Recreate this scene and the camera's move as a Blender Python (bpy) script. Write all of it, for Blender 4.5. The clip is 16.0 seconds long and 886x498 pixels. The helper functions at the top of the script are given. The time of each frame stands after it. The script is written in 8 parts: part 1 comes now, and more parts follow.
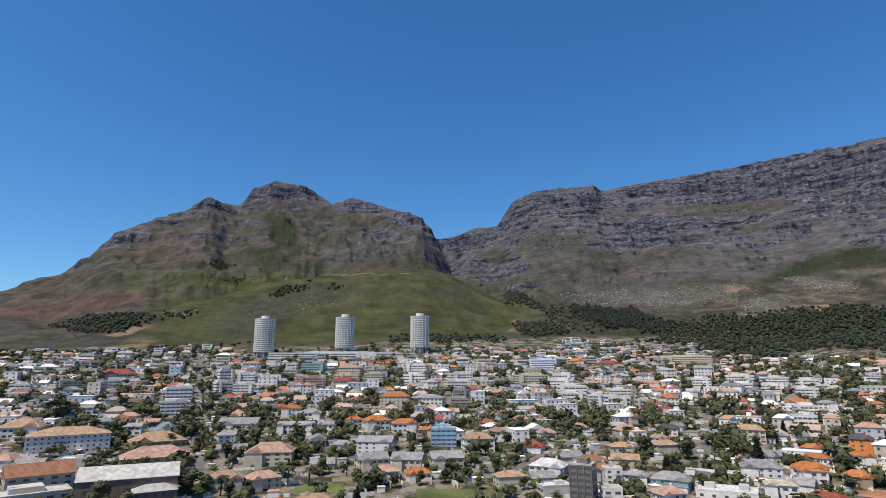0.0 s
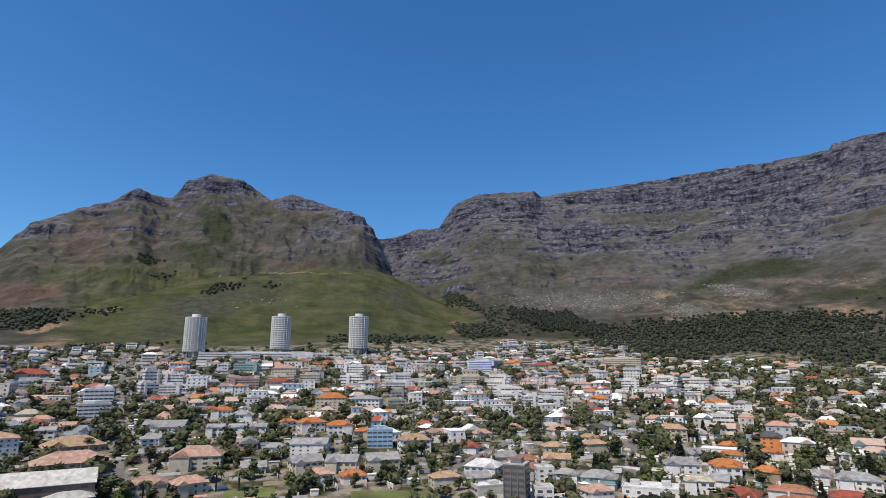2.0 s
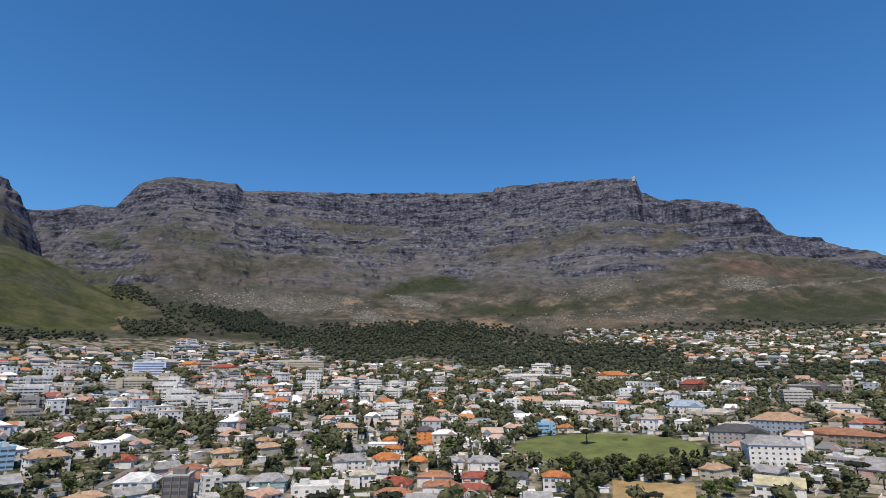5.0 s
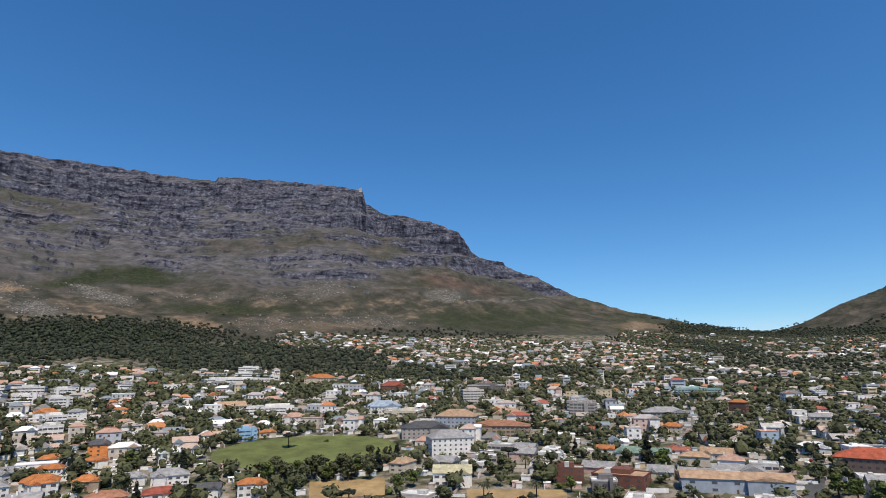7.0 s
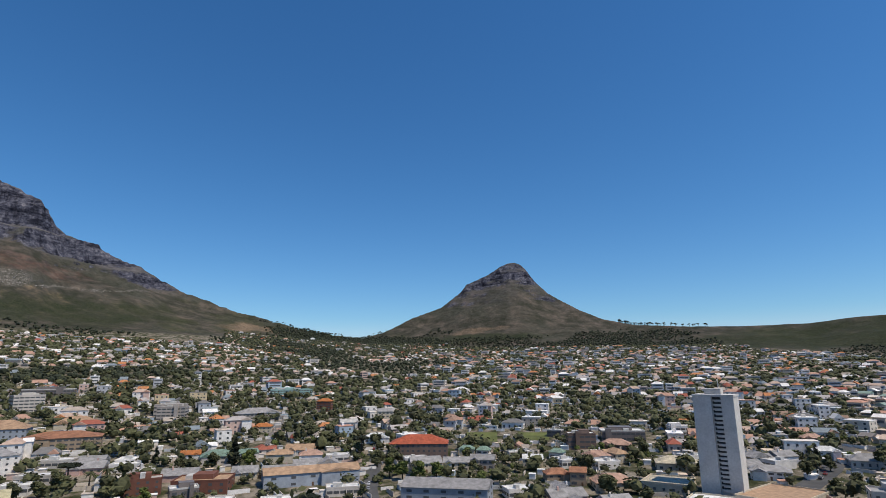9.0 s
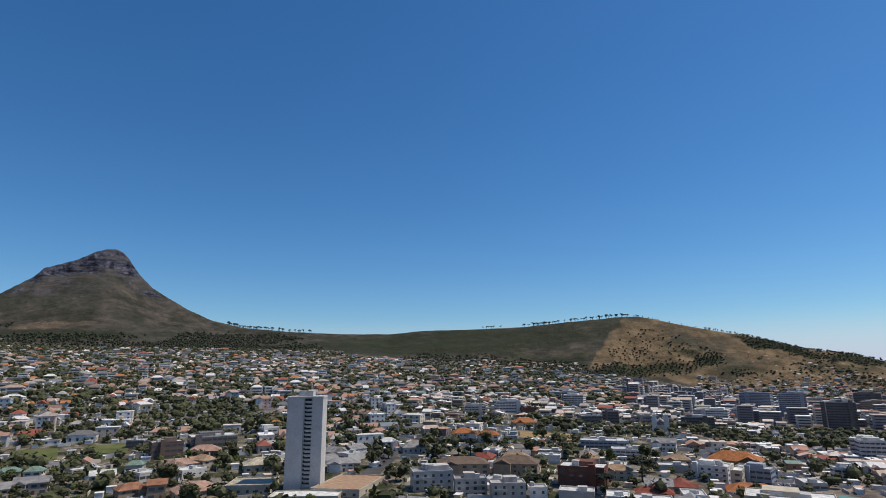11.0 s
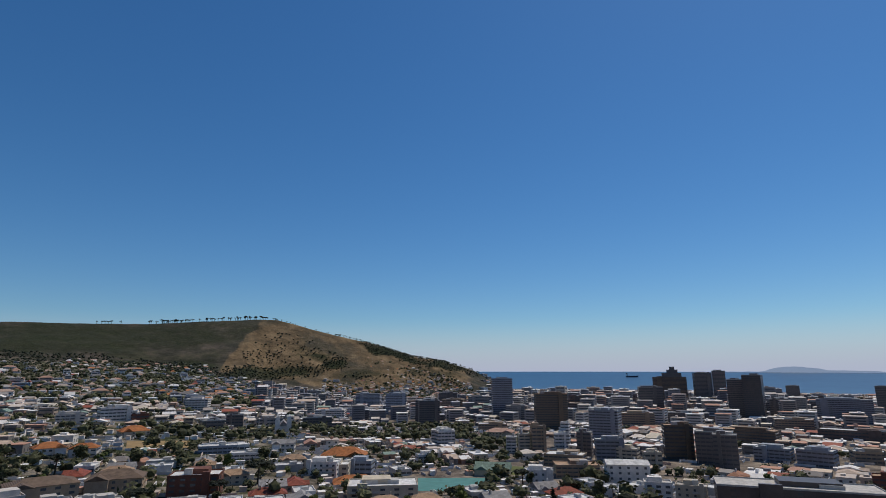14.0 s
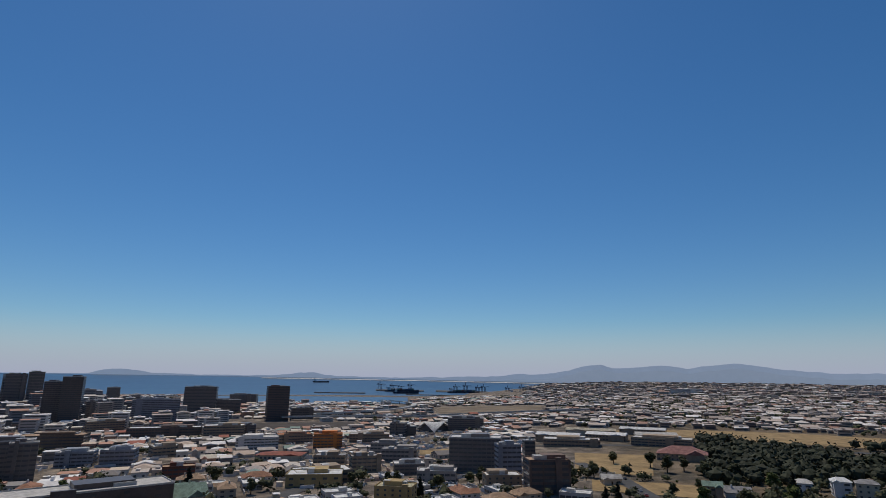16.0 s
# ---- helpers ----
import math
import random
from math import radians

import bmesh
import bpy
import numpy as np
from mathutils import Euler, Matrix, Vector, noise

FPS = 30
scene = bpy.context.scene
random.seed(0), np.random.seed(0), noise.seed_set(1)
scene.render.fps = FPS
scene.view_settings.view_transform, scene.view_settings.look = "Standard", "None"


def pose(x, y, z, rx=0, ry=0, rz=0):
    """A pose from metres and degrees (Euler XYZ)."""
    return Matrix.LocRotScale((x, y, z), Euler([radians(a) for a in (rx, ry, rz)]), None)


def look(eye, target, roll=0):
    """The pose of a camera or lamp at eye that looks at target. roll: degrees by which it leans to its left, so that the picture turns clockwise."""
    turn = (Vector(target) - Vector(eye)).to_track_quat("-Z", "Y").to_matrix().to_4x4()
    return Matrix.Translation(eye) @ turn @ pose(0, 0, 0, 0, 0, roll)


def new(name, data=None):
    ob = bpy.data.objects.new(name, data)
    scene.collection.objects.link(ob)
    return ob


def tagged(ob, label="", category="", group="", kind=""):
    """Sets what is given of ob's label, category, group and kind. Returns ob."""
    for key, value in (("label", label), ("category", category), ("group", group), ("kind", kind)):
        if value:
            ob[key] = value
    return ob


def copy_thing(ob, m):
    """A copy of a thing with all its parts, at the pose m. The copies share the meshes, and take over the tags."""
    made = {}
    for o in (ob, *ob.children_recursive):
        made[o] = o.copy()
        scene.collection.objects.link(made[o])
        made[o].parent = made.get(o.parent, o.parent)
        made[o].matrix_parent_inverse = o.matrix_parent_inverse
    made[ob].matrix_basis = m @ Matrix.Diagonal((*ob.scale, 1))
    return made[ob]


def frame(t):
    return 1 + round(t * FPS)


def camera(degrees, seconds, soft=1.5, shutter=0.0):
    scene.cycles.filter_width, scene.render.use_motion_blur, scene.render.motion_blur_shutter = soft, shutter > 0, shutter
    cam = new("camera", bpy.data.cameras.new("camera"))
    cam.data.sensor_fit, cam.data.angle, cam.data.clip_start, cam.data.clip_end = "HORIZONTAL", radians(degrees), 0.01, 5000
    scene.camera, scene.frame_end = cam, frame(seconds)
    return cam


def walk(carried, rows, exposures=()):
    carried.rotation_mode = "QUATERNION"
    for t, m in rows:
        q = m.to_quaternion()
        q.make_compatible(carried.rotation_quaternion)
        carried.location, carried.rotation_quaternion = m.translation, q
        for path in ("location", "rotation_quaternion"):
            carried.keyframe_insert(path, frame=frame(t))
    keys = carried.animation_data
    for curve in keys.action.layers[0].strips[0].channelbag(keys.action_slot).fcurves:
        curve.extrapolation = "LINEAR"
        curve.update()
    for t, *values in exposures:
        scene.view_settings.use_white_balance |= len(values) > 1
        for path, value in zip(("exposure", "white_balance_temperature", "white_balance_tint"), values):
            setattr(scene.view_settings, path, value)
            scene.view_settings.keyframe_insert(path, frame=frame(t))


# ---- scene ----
cam = camera(77.48, 16.0, soft=0.9)
EYE = 70.0
PATH = [
    (0, 12.52, 0.22, -0), (0.5, 12.55, 0.12, 0.29), (1, 12.57, 0.11, -0.46), (1.5, 12.61, 0.07, -2.88),
    (2, 12.62, 0.06, -6.25), (2.5, 12.62, 0.03, -9.79), (3, 12.65, 0.06, -13.46), (3.2, 12.66, 0.07, -15.28),
    (5.3, 12.81, 0.27, -41.6), (5.5, 12.83, 0.34, -44.31), (6, 12.88, 0.52, -51.53), (6.5, 12.87, 0.58, -58.86),
    (7, 12.89, 0.56, -66.35), (7.5, 12.9, 0.55, -73.99), (8, 12.82, 0.55, -83.46), (8.5, 12.73, 0.55, -94.14),
    (9, 12.65, 0.58, -105.29), (9.5, 12.57, 0.63, -117.1), (10, 12.47, 0.67, -129.12), (10.2, 12.51, 0.67, -133.79),
    (10.7, 12.59, 0.58, -141.71), (11.2, 12.61, 0.48, -144.61), (12.3, 12.63, 0.44, -144.86), (12.5, 12.63, 0.43, -144.97),
    (13, 12.64, 0.36, -153.37), (13.5, 12.62, 0.23, -166.34), (14, 12.66, 0.17, -180.15), (14.5, 12.69, 0.02, -194.2),
    (15, 12.75, -0.11, -210.24), (15.5, 12.87, -0.18, -225.83), (16, 12.96, -0.37, -241.72)]
LIGHT_METER = [(0.0, 0.0), (5.5, 0.0), (8.0, -0.12), (10.0, -0.38), (12.5, -0.52), (14.0, -0.8), (15.0, -0.98), (16.0, -0.99)]
walk(cam, [(t, pose(0.6, 0.5, EYE, 90 + p, r, y)) for t, p, r, y in PATH], LIGHT_METER)

# ---- light ----
SUN_AZ, SUN_EL = 226.0, 61.0
world = bpy.data.worlds.new("sky")
scene.world = world
world.use_nodes = True
wn = world.node_tree.nodes
sky = wn.new("ShaderNodeTexSky")
sky.sky_type = "NISHITA"
sky.sun_disc = False
sky.sun_elevation = radians(SUN_EL)
sky.sun_rotation = radians(SUN_AZ)
sky.altitude = 200
sky.air_density, sky.dust_density, sky.ozone_density = 1.0, 0.25, 6.0
wn["Background"].inputs["Strength"].default_value = 0.14
deep = wn.new("ShaderNodeHueSaturation")
deep.inputs["Saturation"].default_value = 1.2
world.node_tree.links.new(sky.outputs[0], deep.inputs["Color"])
cool = wn.new("ShaderNodeMix")
cool.data_type, cool.blend_type = "RGBA", "MULTIPLY"
cool.inputs[0].default_value = 1.0
cool.inputs[7].default_value = (0.89, 0.99, 1.02, 1)
world.node_tree.links.new(deep.outputs[0], cool.inputs[6])
# sea haze all round the horizon
ray = wn.new("ShaderNodeTexCoord")
high = wn.new("ShaderNodeSeparateXYZ")
world.node_tree.links.new(ray.outputs["Generated"], high.inputs[0])
low = wn.new("ShaderNodeMapRange")
low.interpolation_type = "SMOOTHSTEP"
for k, v in ((1, -0.01), (2, 0.10), (3, 0.9), (4, 0.0)):
    low.inputs[k].default_value = v
world.node_tree.links.new(high.outputs[2], low.inputs[0])
haze = wn.new("ShaderNodeMix")
haze.data_type = "RGBA"
haze.inputs[7].default_value = (5.0, 5.5, 7.4, 1)
world.node_tree.links.new(low.outputs[0], haze.inputs[0])
world.node_tree.links.new(cool.outputs[2], haze.inputs[6])
world.node_tree.links.new(haze.outputs[2], wn["Background"].inputs[0])
sun = new("sun", bpy.data.lights.new("sun", "SUN"))
sun.data.energy, sun.data.angle, sun.data.color = 5.0, radians(0.53), (1.0, 0.89, 0.72)
sa, se = radians(SUN_AZ), radians(SUN_EL)
sun.matrix_world = look((1000 * math.sin(sa) * math.cos(se), 1000 * math.cos(sa) * math.cos(se), 1000 * math.sin(se)), (0, 0, 0))


# ---- materials ----
def material(name, rough=0.8, metal=0.0, spec=0.3):
    m = bpy.data.materials.new(name)
    m.use_nodes = True
    b = m.node_tree.nodes["Principled BSDF"]
    b.inputs["Roughness"].default_value = rough
    b.inputs["Metallic"].default_value = metal
    b.inputs["Specular IOR Level"].default_value = spec
    return m, m.node_tree.nodes, m.node_tree.links, b


def ramp(nodes, stops, constant=False):
    r = nodes.new("ShaderNodeValToRGB")
    if constant:
        r.color_ramp.interpolation = "CONSTANT"
    e = r.color_ramp.elements
    while len(e) < len(stops):
        e.new(0.5)
    for k, (p, c) in enumerate(stops):
        e[k].position = p
        e[k].color = (*c, 1)
    return r


def noise_node(nodes, links, scale, detail=4.0, rough=0.6, coord=None):
    n = nodes.new("ShaderNodeTexNoise")
    n.inputs["Scale"].default_value = scale
    n.inputs["Detail"].default_value = detail
    n.inputs["Roughness"].default_value = rough
    if coord is None:
        coord = nodes.new("ShaderNodeNewGeometry").outputs["Position"]
    links.new(coord, n.inputs["Vector"])
    return n


def mix(nodes, links, fac, a, b, mode="MIX"):
    m = nodes.new("ShaderNodeMix")
    m.data_type, m.blend_type = "RGBA", mode
    for k, v in ((0, fac), (6, a), (7, b)):
        if isinstance(v, (int, float)):
            m.inputs[k].default_value = v
        elif isinstance(v, tuple):
            m.inputs[k].default_value = (*v, 1)
        else:
            links.new(v, m.inputs[k])
    return m.outputs[2]


def bumped(nodes, links, b, height, strength, distance):
    u = nodes.new("ShaderNodeBump")
    u.inputs["Strength"].default_value = strength
    u.inputs["Distance"].default_value = distance
    links.new(height, u.inputs["Height"])
    links.new(u.outputs[0], b.inputs["Normal"])


def varied(name, colour, rough=0.8, scale=0.5, amount=0.35, spec=0.3, metal=0.0, tint=0.0):
    """One colour with stains at two scales, and a shift from object to object."""
    m, n, l, b = material(name, rough, metal, spec)
    a = noise_node(n, l, scale, 5)
    f = noise_node(n, l, scale * 9, 3)
    dark = tuple(c * (1 - amount) for c in colour)
    light = tuple(min(1, c * (1 + amount * 0.5)) for c in colour)
    r = ramp(n, [(0.3, dark), (0.7, light)])
    l.new(a.outputs[0], r.inputs[0])
    r2 = ramp(n, [(0.3, (0.8, 0.8, 0.8)), (0.7, (1, 1, 1))])
    l.new(f.outputs[0], r2.inputs[0])
    c = mix(n, l, 1.0, r.outputs[0], r2.outputs[0], "MULTIPLY")
    if tint:
        o = n.new("ShaderNodeObjectInfo")
        r3 = ramp(n, [(0.0, (1 - tint, 1 - tint, 1 - tint)), (1.0, (1, 1, 1))])
        l.new(o.outputs["Random"], r3.inputs[0])
        c = mix(n, l, 1.0, c, r3.outputs[0], "MULTIPLY")
    l.new(c, b.inputs["Base Color"])
    return m


def mottled(name, stops, rough=0.85, scale=0.4, amount=0.3, spec=0.25):
    """Each joined piece draws its colour from the stops; stains on top."""
    m, n, l, b = material(name, rough, 0.0, spec)
    g = n.new("ShaderNodeNewGeometry")
    r = ramp(n, stops, True)
    l.new(g.outputs["Random Per Island"], r.inputs[0])
    a = noise_node(n, l, scale, 5)
    r2 = ramp(n, [(0.3, (1 - amount,) * 3), (0.7, (1, 1, 1))])
    l.new(a.outputs[0], r2.inputs[0])
    c = mix(n, l, 1.0, r.outputs[0], r2.outputs[0], "MULTIPLY")
    l.new(c, b.inputs["Base Color"])
    return m


def foliage(name, dark, light, scale=0.5):
    m, n, l, b = material(name, 0.75, 0.0, 0.2)
    g = n.new("ShaderNodeNewGeometry")
    a = noise_node(n, l, scale, 4)
    add = n.new("ShaderNodeMath")
    add.operation = "MULTIPLY_ADD"
    l.new(g.outputs["Random Per Island"], add.inputs[0])
    add.inputs[1].default_value = 0.5
    l.new(a.outputs[0], add.inputs[2])
    r = ramp(n, [(0.35, dark), (0.95, light)])
    l.new(add.outputs[0], r.inputs[0])
    l.new(r.outputs[0], b.inputs["Base Color"])
    bumped(n, l, b, noise_node(n, l, scale * 6, 3).outputs[0], 0.6, 0.6)
    return m


# ---- terrain ----
def lattice(x, y, z, seed):
    h = (x * 374761393 + y * 668265263 + z * 2147483647 + seed * 974711) & 0xFFFFFFFF
    h = ((h ^ (h >> 13)) * 1274126177) & 0xFFFFFFFF
    return ((h ^ (h >> 16)) & 0xFFFF) / 65535.0


def value_noise(x, y, z=0.0, seed=0):
    x, y, z = np.broadcast_arrays(np.asarray(x, float), y, z)
    xi, yi, zi = (np.floor(v).astype(np.int64) for v in (x, y, z))
    u, v, w = x - xi, y - yi, z - zi
    u, v, w = (q * q * (3 - 2 * q) for q in (u, v, w))
    out = 0
    for a, fa in ((0, 1 - u), (1, u)):
        for b, fb in ((0, 1 - v), (1, v)):
            for c, fc in ((0, 1 - w), (1, w)):
                out = out + lattice(xi + a, yi + b, zi + c, seed) * fa * fb * fc
    return out


def fbm(x, y, z=0.0, octaves=4, seed=0):
    """About -1 to 1."""
    out, amp, f = 0, 0.5, 1.0
    for k in range(octaves):
        out = out + amp * (2 * value_noise(x * f, y * f, z * f, seed + k) - 1)
        amp, f = amp * 0.5, f * 2.03
    return out


def step(a, b, x):
    q = np.clip((x - a) / (b - a), 0, 1)
    return q * q * (3 - 2 * q)


# where the built-up slope ends: azimuth (clockwise from y), distance, elevation seen from the eye, height 4.9 km out
FOOT = np.array([
    (-60, 900, 1.5, 60), (-42, 1000, 3.0, 100), (-30, 960, 3.1, 100), (-16, 950, 3.5, 100), (-2, 980, 4.3, 120),
    (12, 1120, 4.5, 150), (23, 1250, 4.3, 150), (32, 1350, 4.0, 150), (45, 1450, 4.3, 150), (62, 1600, 4.7, 150),
    (76, 1750, 4.5, 150), (88, 2000, 4.0, 150), (97, 2250, 3.4, 150), (106, 2050, 2.8, 120), (114, 1950, 2.4, 120),
    (130, 1850, 1.9, 80), (147, 1750, 0.5, 40), (161, 1650, -1.2, 0)])
FLAT = np.array([
    (172, 2900, -2.05, -60), (186, 3000, -1.95, -60), (201, 3000, -1.95, -60), (222, 3050, -1.95, -60), (240, 3050, -1.9, -60),
    (246, 3100, -1.6, -20), (252, 3300, -1.3, 35), (258, 3600, -0.95, 62), (266, 3900, -0.5, 75), (280, 4000, -0.05, 82),
    (300, 2000, 0.0, 70)])
FOOTS = np.concatenate([FOOT, FLAT])

# crest lines: azimuth, distance, elevation
DEVIL = np.array([
    (-70, 1500, 0.5), (-55, 2000, 2), (-46, 2100, 5), (-39, 2200, 7.6), (-37, 2250, 8.8), (-35.1, 2300, 9.5), (-33, 2350, 11.4),
    (-31.3, 2400, 13.7), (-27.8, 2500, 15.5), (-25.4, 2500, 16.6), (-24, 2450, 17.9), (-22.7, 2520, 17.4), (-20.9, 2600, 17.3),
    (-19.6, 2650, 19.2), (-17.6, 2650, 20.05), (-14.5, 2600, 19.85), (-11.7, 2520, 18.2), (-9.7, 2450, 19.0), (-6.3, 2350, 18.2),
    (-4, 2250, 17.6), (-2.6, 2200, 17.2), (-1.4, 2200, 16.2), (-0.3, 2200, 14.3), (1.5, 2150, 10), (5, 2000, 5), (9, 1900, 0)])
SPUR = np.array([
    (-50, 1300, 2.0), (-40, 1250, 3.0), (-33.5, 1300, 4.1), (-29.1, 1350, 6.3), (-25, 1420, 7.4), (-21, 1480, 9.0), (-17.5, 1550, 10.2),
    (-9.7, 1600, 11.4), (-5, 1600, 12.0), (-1, 1600, 11.8), (1, 1600, 11.2), (4, 1600, 9.7), (6.8, 1560, 8.2), (9.6, 1500, 6.4),
    (13, 1450, 4.0), (18, 1400, 0)])
TABLE = np.array([
    (-8, 3300, 9), (-3, 3200, 13.8), (0, 3100, 14.6), (3.2, 3000, 16.0), (5.8, 2950, 16.1), (7.5, 2900, 18.5), (9, 2900, 19.2), (10.9, 2900, 19.7),
    (16.2, 2900, 19.6), (16.8, 2950, 19.0), (20.1, 3000, 19.35), (26, 3030, 19.6), (32.5, 3050, 19.75), (38, 3000, 19.7), (43.0, 2950, 19.6), (43.3, 2900, 20.1),
    (48.7, 2850, 20.3), (54.7, 2750, 20.1), (57.8, 2700, 19.8), (58.2, 2700, 18.4), (59.9, 2690, 17.5), (62.2, 2680, 17.3),
    (65.4, 2660, 16.4), (68.2, 2640, 15.5), (69.1, 2640, 13.9), (70.2, 2640, 12.9),
    (73, 2630, 11.7), (76, 2620, 10.6), (76.6, 2620, 10.2), (79.9, 2600, 8.4), (81, 2580, 8.0), (84.5, 2550, 6.7), (87.4, 2500, 5.9),
    (91.4, 2400, 4.8), (95.9, 2350, 4.0), (99, 2350, 3.6), (104, 2350, 2.5), (108, 2300, 0)])
LION = np.array([
    (90, 2500, 0), (94, 2500, 3.0), (97, 2500, 3.9), (99.2, 2520, 4.4), (102, 2550, 5.8), (105.2, 2600, 6.9), (107.2, 2640, 8.4), (107.8, 2650, 9.2),
    (110.1, 2680, 10.1), (111.2, 2690, 10.8), (112.1, 2700, 11.2), (112.9, 2700, 11.25), (113.5, 2700, 11.0), (114.0, 2700, 10.5), (114.4, 2695, 9.9), (114.9, 2690, 9.2), (116.2, 2680, 7.9),
    (119.2, 2600, 6.1), (121.4, 2550, 5.1), (124.3, 2500, 4.4), (130.1, 2450, 3.9), (134, 2400, 3.7)])
SIGNAL = np.array([
    (122, 2450, 3.5), (130.1, 2420, 3.9), (134.2, 2400, 3.75), (138.8, 2380, 3.7), (142.1, 2360, 4.0), (145.9, 2350, 4.0), (152.2, 2320, 4.15),
    (157, 2300, 4.5), (161.5, 2280, 4.8), (163.5, 2280, 4.8), (165.5, 2270, 4.3), (167.9, 2260, 3.65), (172.6, 2250, 2.6), (176.8, 2250, 1.3),
    (180, 2300, 0.8), (183.1, 2350, -0.1), (184.5, 2380, -0.8), (188, 2400, -3)])
RISE = {"devil": [(0, 0), (0.25, 0.10), (0.45, 0.27), (0.7, 0.55), (0.88, 0.80), (1, 1)],
        "spur": [(0, 0), (0.3, 0.16), (0.6, 0.52), (0.85, 0.88), (1, 1)],
        "table": [(0, 0), (0.23, 0.118), (0.42, 0.27), (0.58, 0.42), (0.74, 0.60), (0.885, 0.77), (0.94, 0.88), (1, 1)],
        "lion": [(0, 0), (0.4, 0.22), (0.7, 0.5), (0.86, 0.70), (0.93, 0.83), (1, 1)],
        "signal": [(0, 0), (0.35, 0.2), (0.7, 0.62), (1, 1)]}


